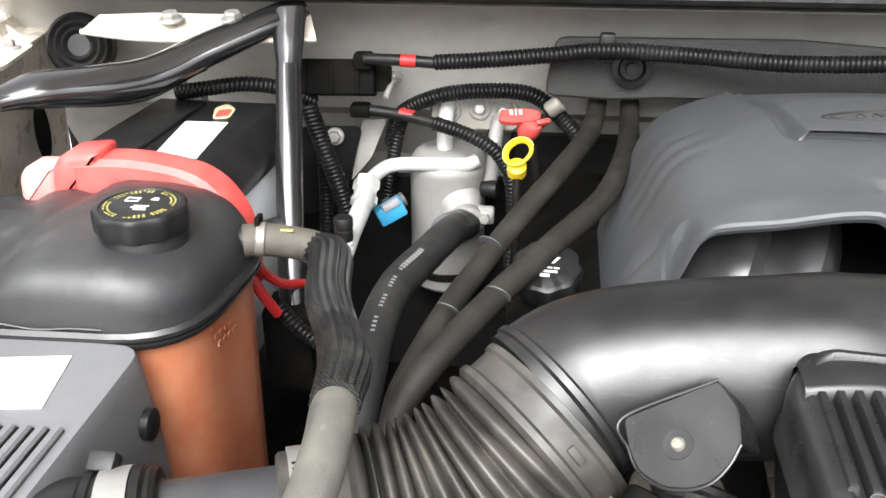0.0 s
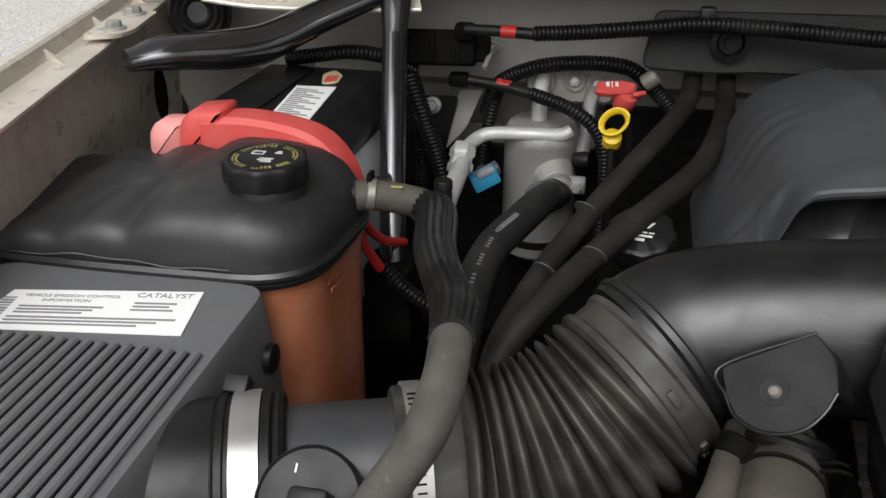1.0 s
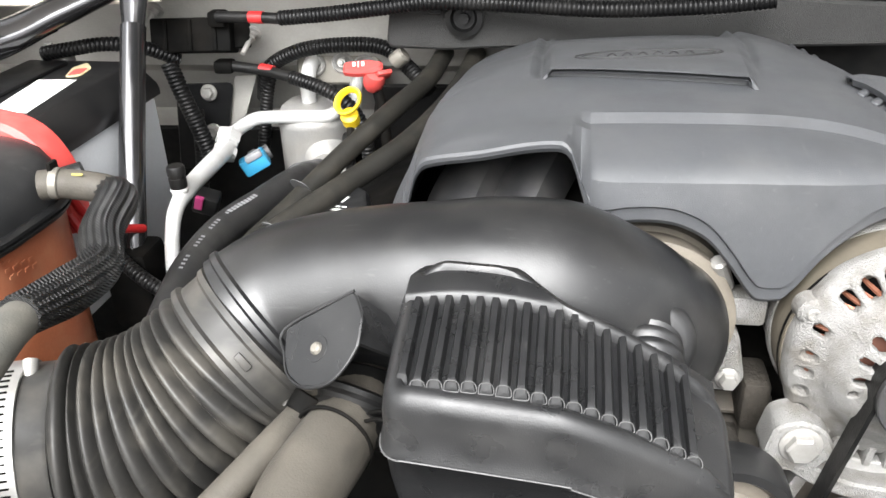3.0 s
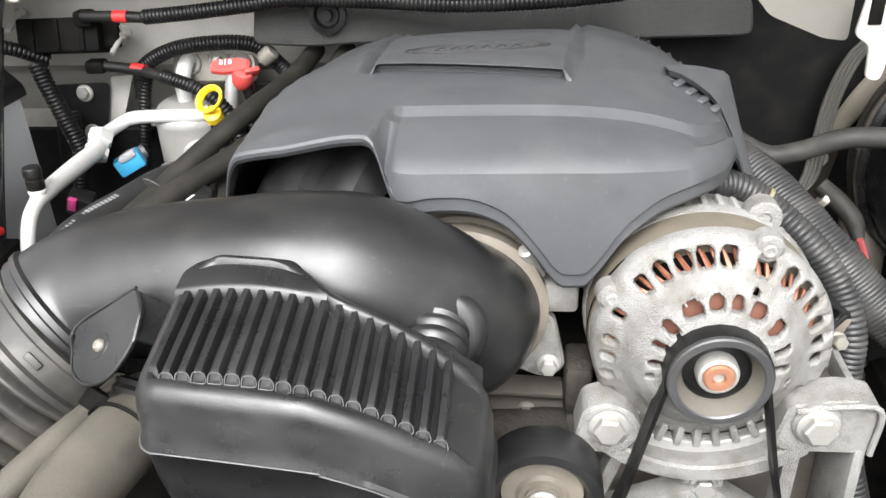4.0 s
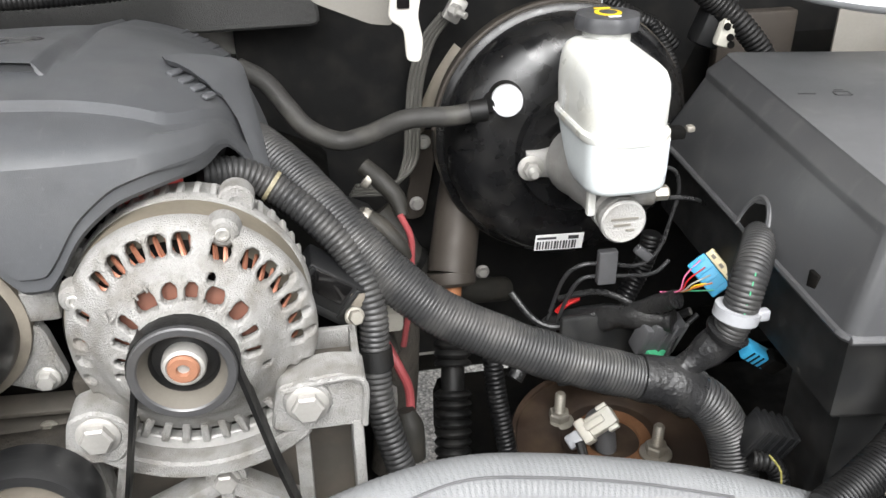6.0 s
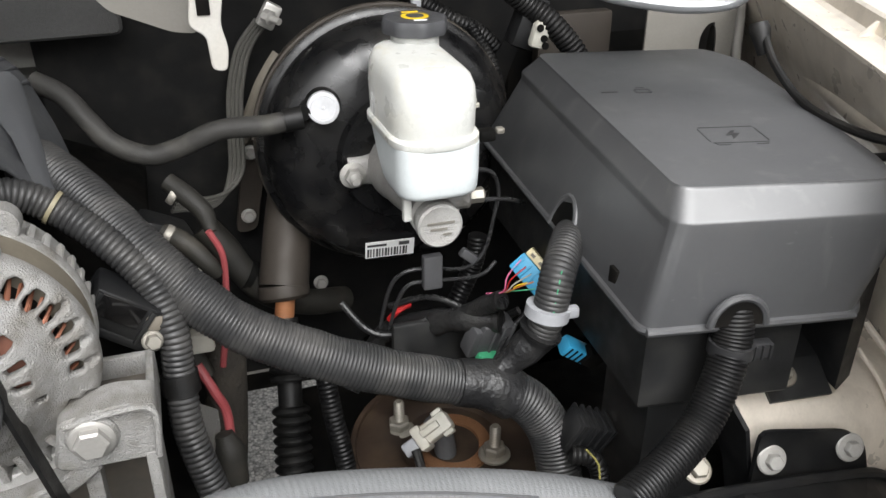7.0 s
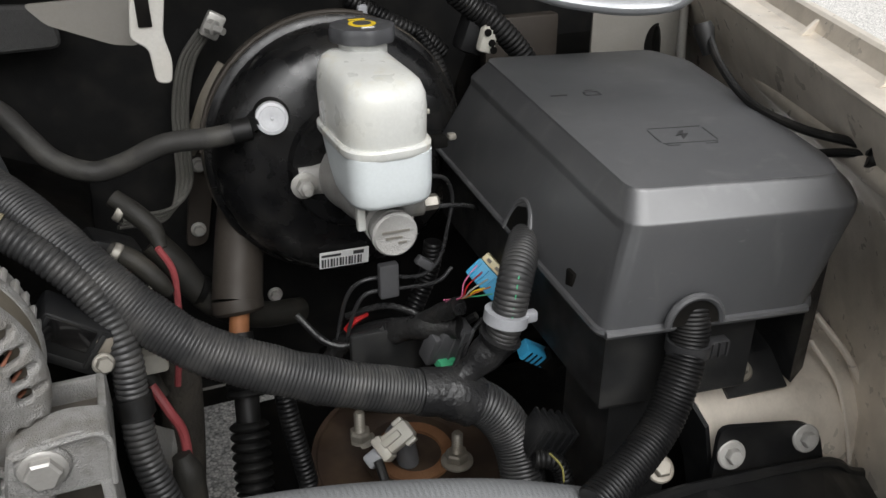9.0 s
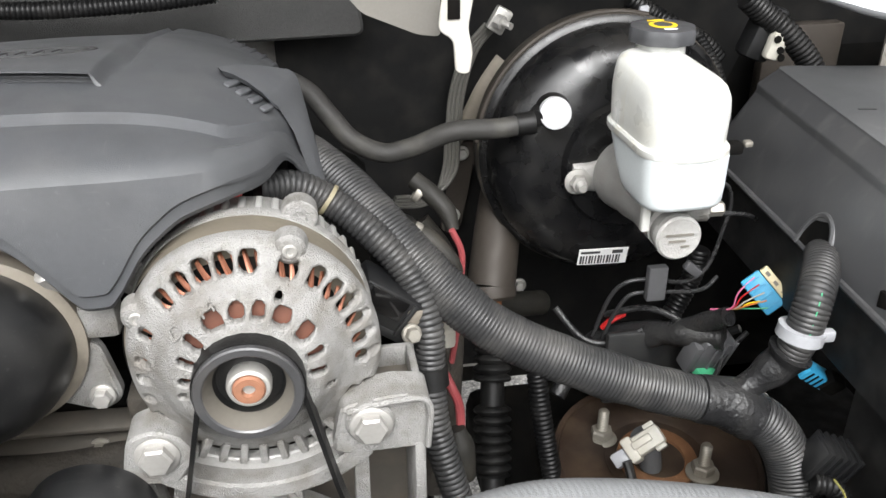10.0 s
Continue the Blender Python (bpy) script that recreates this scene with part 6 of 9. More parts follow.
def alternator():
    t = thing("alternator", (0.455, 0.50, 1.13), "cast aluminium alternator with slotted face and copper windings", "alternator")
    m = axis(ALT, (0, -1, 0.02))
    seg = 360
    radii = [0.031 + 0.0516 * k / 44 for k in range(45)]
    # heights of the domed face
    dome = [(0.031, 0.0285), (0.0455, 0.0245), (0.0535, 0.0170), (0.0600, 0.0095), (0.0680, 0.0040), (0.0750, -0.0005), (0.0790, -0.003), (0.0826, -0.010)]
    # how far the rim reaches at each angle
    reach = [(0, 0.0855), (30, 0.0832), (60, 0.0826), (130, 0.0826), (160, 0.0795), (185, 0.0795), (205, 0.0815), (216, 0.0850), (228, 0.0826), (312, 0.0826), (325, 0.0870), (345, 0.0870), (360, 0.0855)]
    # openings and blind pockets: angle, radius, half width along the ring, half length along the radius
    slots = [(85.2, 0.0689, 0.0042, 0.0052), (97.6, 0.0686, 0.0042, 0.0052), (109.4, 0.0681, 0.0041, 0.0052), (122.1, 0.0670, 0.0034, 0.0050), (134.5, 0.0670, 0.0029, 0.0048), (158, 0.0660, 0.0021, 0.0030)]
    slots += [(64.8, 0.0683, 0.0052, 0.0048), (49.1, 0.0698, 0.0037, 0.0048), (37.9, 0.0700, 0.0032, 0.0050), (27.8, 0.0700, 0.0028, 0.0044), (16.4, 0.0697, 0.0028, 0.0038), (4.6, 0.0697, 0.0028, 0.0030), (353.6, 0.0703, 0.0028, 0.0026), (331, 0.0725, 0.0026, 0.0022)]
    slots += [(113.3, 0.0443, 0.0062, 0.0046), (93.8, 0.0455, 0.0045, 0.0044), (77.2, 0.0458, 0.0034, 0.0042), (58.9, 0.0460, 0.0056, 0.0046), (36.4, 0.0453, 0.0050, 0.0052), (16, 0.0433, 0.0027, 0.0052), (358.3, 0.0424, 0.0024, 0.0044), (137.8, 0.0410, 0.0036, 0.0054), (158.1, 0.0395, 0.0027, 0.0044), (178.5, 0.0382, 0.0025, 0.0036)]
    slots += [(65.4, 0.0543, 0.0019, 0.0019), (192.6, 0.0425, 0.0018, 0.0018), (342, 0.0525, 0.0019, 0.0019)]
    pockets = [(175.4, 0.0668, 0.0026, 0.0040), (186.9, 0.0685, 0.0028, 0.0044), (200, 0.0715, 0.0030, 0.0040), (213, 0.0760, 0.0034, 0.0036), (26.5, 0.0776, 0.0026, 0.0026), (16.3, 0.0768, 0.0025, 0.0028), (6.3, 0.0766, 0.0024, 0.0028), (355, 0.0780, 0.0024, 0.0026), (336, 0.0788, 0.0030, 0.0030), (321, 0.0745, 0.0026, 0.0030)]

    def inside(a, r, c, rc, w, l):
        """Signed distance to a rounded slot: below nought within."""
        dx, dy = abs(radians((a - c + 180) % 360 - 180)) * r, abs(r - rc)
        q = min(w, l) * 0.75
        ex, ey = dx - w + q, dy - l + q
        return math.hypot(max(ex, 0), max(ey, 0)) + min(max(ex, ey), 0) - q

    n = len(radii) - 1
    gaps = [[any(inside(j + 0.5, (radii[i] + radii[i + 1]) / 2, c, rc + (0.0006 if rc > 0.06 else 0.0), w + (0.0013 if rc > 0.06 else 0.0003), l + (0.0014 if rc > 0.06 else 0.0006)) < 0 for c, rc, w, l in slots) for j in range(seg)] for i in range(n)]
    bm = bmesh.new()
    front, backv = [], []
    for r in radii:
        h = curve_at(dome, r)
        ring_f, ring_b = [], []
        for j in range(seg):
            a = 2 * math.pi * j / seg
            grow = 1 + (curve_at(reach, j) / 0.0826 - 1) * max(0.0, (r - 0.072) / 0.0106)
            dent = 0.0003 * noise.noise(Vector((r * 200, j * 0.2, 3.0))) if 0.034 < r < 0.08 else 0.0
            for c, rc, w, l in pockets:
                e = inside(j, r, c, rc, w, l)
                dent -= 0.0062 * max(0.0, min(1.0, 0.5 - e / 0.0016))
                dent += 0.0010 * math.exp(-((e - 0.0014) / 0.0010) ** 2)
            p = Vector((grow * r * math.cos(a), grow * r * math.sin(a), h + dent))
            ring_f.append(bm.verts.new(m @ p))
            ring_b.append(bm.verts.new(m @ Vector((p.x, p.y, h - 0.0085))))
        front.append(ring_f)
        backv.append(ring_b)
    shut = lambda i, j: 0 <= i < n and not gaps[i][j % seg]
    for i in range(n):
        for j in range(seg):
            if gaps[i][j]:
                continue
            k = (j + 1) % seg
            bm.faces.new((front[i][j], front[i + 1][j], front[i + 1][k], front[i][k]))
            bm.faces.new((backv[i][j], backv[i][k], backv[i + 1][k], backv[i + 1][j]))
            for closed, (a0, b0), (a1, b1) in ((shut(i - 1, j), (i, k), (i, j)), (shut(i + 1, j), (i + 1, j), (i + 1, k)), (shut(i, j - 1), (i, j), (i + 1, j)), (shut(i, j + 1), (i + 1, k), (i, k))):
                if not closed:
                    bm.faces.new((front[a0][b0], front[a1][b1], backv[a1][b1], backv[a0][b0]))
    bmesh.ops.delete(bm, geom=[v for v in bm.verts if not v.link_faces], context="VERTS")
    bmesh.ops.recalc_face_normals(bm, faces=bm.faces[:])
    for k in range(2):
        bmesh.ops.smooth_vert(bm, verts=bm.verts[:], factor=0.5, use_axis_x=True, use_axis_y=True, use_axis_z=True)
    part("front_housing", bm, ALUMINIUM, t, "cast aluminium face with two rings of slots", angle=80)
    part("stator", lathe([(0.060, -0.012), (0.0800, -0.013), (0.0808, -0.015), (0.0808, -0.042), (0.074, -0.044)], 64, m), STATOR, t, "beige laminated stator ring")
    part("rear_housing", lathe([(0.074, -0.041), (0.0815, -0.042), (0.0828, -0.044), (0.0828, -0.051), (0.080, -0.053), (0.077, -0.056), (0.076, -0.085), (0.06, -0.095), (0, -0.095)], 72, m), ALUMINIUM, t)
    bm = bmesh.new()
    for j in range(44):
        a = 2 * math.pi * j / 44
        box((0.012, 0.0045, 0.024), m @ pose(0, 0, 0, 0, 0, math.degrees(a)) @ Matrix.Translation((0.0745, 0, -0.064)), 0.001, bm=bm)
    tagged(part("rear_fin", bm, ALU_DULL, t), kind="stuff")
    bm = bmesh.new()
    for j in range(60):
        a = 2 * math.pi * j / 60
        c, s = math.cos(a), math.sin(a)
        for g in (0.0, 0.0024):
            tube([m @ Vector(((0.050 + g) * c, (0.050 + g) * s, 0.000)), m @ Vector(((0.060 + g) * c - 0.006 * s, (0.060 + g) * s + 0.006 * c, 0.004 - g)), m @ Vector((0.070 * c - 0.012 * s, 0.070 * s + 0.012 * c, -0.008 - g))], 0.0013, 5, 0.006, bm=bm)
    tagged(part("winding", bm, COPPER, t, "copper winding"), kind="stuff")
    part("fan", lathe([(0.028, 0.014), (0.050, 0.012), (0.050, 0.009), (0.028, 0.011)], 32, m), FAN_BROWN, t, "rust-brown fan disc")
    # dark disc put behind the slots as their shade
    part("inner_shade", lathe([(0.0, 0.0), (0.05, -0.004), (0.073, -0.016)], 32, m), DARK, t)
    # ears and bosses
    for a, r, h in ((153, 0.0745, -0.001), (66.5, 0.0785, -0.001)):
        q = m @ Vector((r * math.cos(radians(a)), r * math.sin(radians(a)), h))
        ear = part("ear", lathe([(0.0115, -0.014), (0.0100, -0.003), (0.0075, -0.0006), (0, 0.0)], 22, axis(q, (0, -1, 0.03))), ALUMINIUM, t)
        part("screw", lathe([(0.0046, -0.001), (0.0046, 0.0010), (0.0040, 0.0016), (0.0026, 0.0016), (0.0022, 0.0004), (0, 0.0004)], 16, axis(q, (0, -1, 0.03))), STEEL, ear)
    for a, r, h in ((63, 0.0830, -0.047), (152, 0.0830, -0.047)):
        q = m @ Vector((r * math.cos(radians(a)), r * math.sin(radians(a)), h))
        ear = part("ear", lathe([(0.0125, -0.014), (0.0125, 0.001), (0.0112, 0.0025), (0.005, 0.0025), (0.0045, 0.0005), (0, 0.0005)], 22, axis(q, (0, -1, 0.03))), ALUMINIUM, t)
    part("groove", lathe([(0.0812, -0.0145), (0.0818, -0.0150), (0.0818, -0.0170), (0.0812, -0.0175)], 64, m, cap=False), DARK, t)
    rm = Matrix.Translation((0.548, 0.560, 1.180)) @ pose(0, 0, 0, 0, 36, 0)
    reg = part("regulator", box((0.052, 0.036, 0.034), rm, 0.004), BLACK_PLASTIC, t, "black regulator housing")
    part("regulator_plate", box((0.034, 0.003, 0.018), rm @ Matrix.Translation((-0.004, -0.0185, 0.006)), 0.001), GLOSS_BLACK, reg, "shiny raised plate")
    for x in (-0.022, 0.018):
        part("regulator_rib", box((0.004, 0.004, 0.030), rm @ Matrix.Translation((x, -0.0185, 0.0)), 0.001), BLACK_PLASTIC, reg)
    part("regulator_flange", box((0.058, 0.006, 0.008), rm @ Matrix.Translation((0.0, -0.016, -0.016)), 0.002), BLACK_PLASTIC, reg)
    hexbolt((0.5665, 0.538, 1.160), (0.2, -0.9, 0.3), 0.0055, 0.0080, t, STUD_GREY_BOLT)
    part("regulator_plug", box((0.014, 0.014, 0.016), Matrix.Translation((0.569, 0.548, 1.172)) @ pose(0, 0, 0, 0, 20, 0), 0.004), BEIGE_RING, t, "dusty tan plug")
    # fingers of the lower rim
    for k in range(9):
        a = radians(232 + k * 9.5)
        part("finger", box((0.016, 0.0055, 0.020), m @ pose(0, 0, 0, 0, 0, math.degrees(a)) @ Matrix.Translation((0.079, 0, -0.006)), 0.0015), ALUMINIUM, t)
    lettering("cast_mark", "DR44", 0.014, m @ pose(0, 0, 0, 0, 0, 36) @ Matrix.Translation((0.0, 0.0512, 0.0199)) @ pose(0, 0, 0, -42, 0, 0), ALUMINIUM, t, 0.0001, 1.15)
    # pulley
    p = axis((ALT.x, ALT.y - 0.020, ALT.z), (0, -1, 0.02))
    pulley = part("pulley", lathe([(0.020, 0.0), (0.0325, 0.0), (0.0335, 0.001), (0.0335, 0.003), (0.0318, 0.004), (0.0330, 0.0055), (0.0318, 0.007), (0.0330, 0.0085), (0.0318, 0.010), (0.0330, 0.0115), (0.0318, 0.013), (0.0330, 0.0145), (0.0318, 0.016), (0.0335, 0.0175), (0.0335, 0.0225), (0.0325, 0.0235), (0.0283, 0.0235), (0.0272, 0.0225), (0.0268, 0.018)], 64, p, cap=False), PULLEY_GREY, t, "grey-black grooved pulley")
    part("cup_wall", lathe([(0.0273, 0.0226), (0.0262, 0.020), (0.0225, 0.011), (0.0215, 0.004)], 56, p, cap=False), CUP_BEIGE, pulley, "grimy beige inside wall")
    part("cup_floor", lathe([(0.0224, 0.0100), (0.0205, 0.0060), (0.017, 0.0060), (0.012, 0.008)], 48, p, cap=False), RUBBER, pulley)
    part("nut", lathe([(0.0140, 0.004), (0.0140, 0.014), (0.0130, 0.0165), (0.0110, 0.0175), (0.0100, 0.0165)], 32, p), STEEL, pulley, "zinc plated pulley nut")
    part("shaft_end", lathe([(0.0101, 0.010), (0.0101, 0.0180), (0.0088, 0.0195), (0.0045, 0.0195), (0.0036, 0.0160), (0, 0.0160)], 24, p), RUST_HUB, pulley, "rusty copper-coloured shaft end")
    part("terminal_boot", box((0.05, 0.03, 0.02), Matrix.Translation((0.425, 0.565, 1.275)) @ pose(0, 0, 0, 0, 0, 20), 0.006), RED_PLASTIC, t, "red terminal boot")
    return t


STATOR = mat("tan laminated steel", (0.12, 0.104, 0.078), 0.6, 0.1, second=(0.12, 0.105, 0.083), dust=(0.09, 0.078, 0.06), dust_amount=0.4)
CUP_BEIGE = mat("grimy tan steel", (0.10, 0.09, 0.075), 0.7, second=(0.075, 0.068, 0.056))
FAN_BROWN = mat("rust-brown fan paint", (0.17, 0.07, 0.045), 0.6, second=(0.12, 0.05, 0.035))
PULLEY_GREY = mat("worn grey pulley steel", (0.060, 0.060, 0.062), 0.40, 0.3, second=(0.045, 0.045, 0.045), dust=(0.11, 0.10, 0.088), dust_amount=0.3)
alternator()


def bracket_and_belt():
    t = thing("alternator_bracket", (0.46, 0.48, 1.00), "cast aluminium alternator bracket with curved saddle", "bracket")
    y = 0.476
    f = Matrix.Translation((0, y, 0)) @ pose(0, 0, 0, 90, 0, 0)

    def arc(r, a0, a1, n=18):
        return [(ALT.x + r * math.cos(a), ALT.z + r * math.sin(a)) for a in [radians(a0 + k * (a1 - a0) / n) for k in range(n + 1)]]

    part("saddle", prism(arc(0.0945, 222, 322) + arc(0.1085, 230, 313)[::-1], 0.028, f, 0.002), ALUMINIUM, t)
    part("saddle_lip", prism(arc(0.0850, 225, 318) + arc(0.0950, 225, 318)[::-1], 0.010, f @ Matrix.Translation((0, 0, 0.002)), 0.001), ALU_DULL, t)
    part("ear", prism(rounded([(0.364, 1.132), (0.372, 1.122), (0.398, 1.120), (0.413, 1.140), (0.404, 1.158), (0.388, 1.166), (0.370, 1.160)], 0.007), 0.030, f, 0.002), ALUMINIUM, t)
    plate = part("ear", prism(rounded([(0.500, 1.132), (0.512, 1.128), (0.566, 1.128), (0.568, 1.170), (0.545, 1.174), (0.508, 1.168)], 0.006), 0.030, f, 0.002), ALUMINIUM, t)
    part("ear_rim", tube([(0.512, 0.444, 1.166), (0.545, 0.443, 1.172), (0.566, 0.443, 1.168), (0.565, 0.443, 1.131)], 0.0022, 8, 0.005), ALUMINIUM, plate)
    part("side_web", box((0.040, 0.060, 0.012), Matrix.Translation((0.545, 0.500, 1.134)), 0.003), CASTING_SHADE, t, "grimy recessed shelf with shade in its colour")
    part("side_rim", box((0.006, 0.062, 0.036), Matrix.Translation((0.5635, 0.500, 1.140)), 0.002), ALUMINIUM, t)
    part("back_rim", box((0.044, 0.006, 0.030), Matrix.Translation((0.545, 0.530, 1.142)), 0.002), ALUMINIUM, t)
    part("side_wall", box((0.008, 0.06, 0.17), Matrix.Translation((0.560, 0.475, 1.048)), 0.002), ALUMINIUM, t)
    part("back_plate", box((0.20, 0.008, 0.17), Matrix.Translation((0.462, 0.512, 1.04)), 0.002), CASTING_SHADE, t, "grimy recessed web of the casting with shade in its colour")
    for a, b, w in (((0.372, 1.14), (0.392, 0.96), 0.0055), ((0.462, 1.081), (0.395, 1.045), 0.0062), ((0.462, 1.081), (0.520, 1.035), 0.0062), ((0.462, 1.075), (0.462, 0.96), 0.005), ((0.520, 1.13), (0.518, 0.96), 0.0055), ((0.400, 1.118), (0.384, 1.06), 0.005), ((0.395, 1.045), (0.388, 0.96), 0.006)):
        p, q = Vector((a[0], y - 0.012, a[1])), Vector((b[0], y - 0.006, b[1]))
        part("rib", tube([p, (p + q) / 2, q], w, 8, 0.02, flat=1.8, side=(0, 1, 0), square=True), ALUMINIUM, t)
    part("boss", lathe([(0.017, 0), (0.0155, 0.03), (0.0145, 0.033), (0.010, 0.034)], 24, axis((0.462, 0.495, 1.081), (0, -1, 0))), ALUMINIUM, t)
    for q in ((0.388, 0.446, 1.146), (0.527, 0.442, 1.155)):
        part("spacer", lathe([(0.0165, 0), (0.0165, 0.008), (0.015, 0.010)], 24, axis((q[0], q[1] + 0.010, q[2]), (0, -1, 0))), ALUMINIUM, t)
        hexbolt(q, (0, -1, 0.03), 0.0100, 0.0145, t, BOLT_ZINC)
    hexbolt((0.462, 0.461, 1.081), (0, -1, 0.03), 0.0078, 0.0105, t, BOLT_ZINC)
    part("mount_foot", box((0.022, 0.04, 0.045), Matrix.Translation((0.370, 0.522, 1.130)), 0.006), ENGINE_GRIME, t)
    i = thing("idler_pulley", (0.342, 0.44, 1.06), "glossy black idler pulley with a steel hub", "pulley")
    m = axis((0.342, 0.444, 1.104), (0, -1, 0.03)) @ Matrix.Scale(1.06, 4)
    part("rim", lathe([(0.030, 0.0), (0.040, 0.0), (0.0405, 0.003), (0.0405, 0.026), (0.039, 0.030), (0.033, 0.031), (0.029, 0.026), (0.028, 0.018)], 56, m), DUCT_PLASTIC, i)
    part("hub", lathe([(0.028, 0.016), (0.0275, 0.022), (0.018, 0.024), (0.016, 0.027), (0.012, 0.027), (0.012, 0.030), (0, 0.030)], 40, m), BEIGE_RING, i, "dull beige-grey hub")
    hexbolt((0.342, 0.411, 1.105), (0, -1, 0.03), 0.0085, 0.0115, i, BOLT_ZINC)
    b = thing("drive_belt", (0.45, 0.45, 1.0), "black ribbed drive belt round the alternator pulley", "belt")
    # belt: round the pulley and down on both sides
    yc = 0.436
    pts = [Vector((0.352, yc, 0.95)), Vector((0.372, yc, 1.01)), Vector((0.399, yc, 1.10))]
    pts += [Vector((ALT.x + 0.0350 * math.cos(a), yc, ALT.z + 0.0350 * math.sin(a))) for a in [radians(196 - k * 208 / 14) for k in range(15)]]
    pts += [Vector((0.503, yc, 1.12)), Vector((0.520, yc, 1.05)), Vector((0.538, yc, 0.96))]
    for name, lo, hi, lift, th in (("band", -0.0085, 0.0085, 0.0, 0.003), ("belt_rib", -0.0075, -0.0045, -0.0016, 0.002), ("belt_rib", -0.0015, 0.0015, -0.0016, 0.002), ("belt_rib", 0.0045, 0.0075, -0.0016, 0.002)):
        rows = []
        for k, q in enumerate(pts):
            c = Vector((ALT.x, yc, ALT.z))
            d = (q - c).normalized()
            q = q + d * lift
            rows.append([(q.x, yc + lo, q.z), (q.x, yc + hi, q.z)])
        part(name, sheet(rows, th), RUBBER, b, angle=60)
    return t


# darker copy of ALUMINIUM: grime plus the shade of the recesses in its colour
CASTING_SHADE = mat("grimy aluminium with recess shade", (0.085, 0.076, 0.064), 0.75, 0.1, second=(0.05, 0.044, 0.037), dust=(0.17, 0.14, 0.105), dust_amount=0.3)
BOLT_ZINC = mat("dull zinc bolt", (0.34, 0.33, 0.31), 0.5, 0.5, second=(0.27, 0.26, 0.245))
bracket_and_belt()

# block and head behind the accessories
blk = thing("engine_block", (0.28, 0.65, 0.85), "grimy engine block and cylinder head, blackened for shade", "engine")
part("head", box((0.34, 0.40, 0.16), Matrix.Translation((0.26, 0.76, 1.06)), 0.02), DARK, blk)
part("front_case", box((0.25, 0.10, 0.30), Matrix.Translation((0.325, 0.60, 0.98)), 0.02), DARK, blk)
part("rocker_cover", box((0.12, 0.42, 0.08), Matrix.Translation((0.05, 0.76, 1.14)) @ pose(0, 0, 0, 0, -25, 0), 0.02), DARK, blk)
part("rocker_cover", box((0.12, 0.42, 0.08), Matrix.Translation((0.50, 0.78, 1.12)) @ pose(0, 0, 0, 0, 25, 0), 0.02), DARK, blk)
for k in range(5):
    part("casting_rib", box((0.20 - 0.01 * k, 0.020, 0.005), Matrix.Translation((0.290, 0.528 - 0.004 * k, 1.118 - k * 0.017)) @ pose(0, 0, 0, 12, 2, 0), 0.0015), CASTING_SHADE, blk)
for x, z in ((0.235, 1.108), (0.330, 1.096), (0.262, 1.060), (0.378, 1.064)):
    hexbolt((x, 0.522, z), (0, -1, 0.2), 0.0055, 0.0085, blk, STUD_GREY_BOLT)
part("gasket_edge", tube([(0.20, 0.515, 1.082), (0.27, 0.512, 1.078), (0.34, 0.514, 1.080), (0.385, 0.518, 1.074)], 0.0022, 8, 0.006, wobble=0.2), BEIGE_RING, blk, "pale gasket edge")
part("pump_pipe", tube([(0.22, 0.50, 1.10), (0.30, 0.505, 1.09), (0.36, 0.52, 1.085)], 0.016, 16), ENGINE_GRIME, blk)
for k in range(3):
    part("ignition_coil", box((0.05, 0.04, 0.04), Matrix.Translation((0.575, 0.62 + k * 0.07, 1.135)) @ pose(0, 0, 0, 0, 30, 12), 0.006), BLACK_PLASTIC, blk)
    part("coil_clip", box((0.022, 0.02, 0.02), Matrix.Translation((0.60, 0.60 + k * 0.07, 1.115)), 0.004), OFFWHITE, blk)

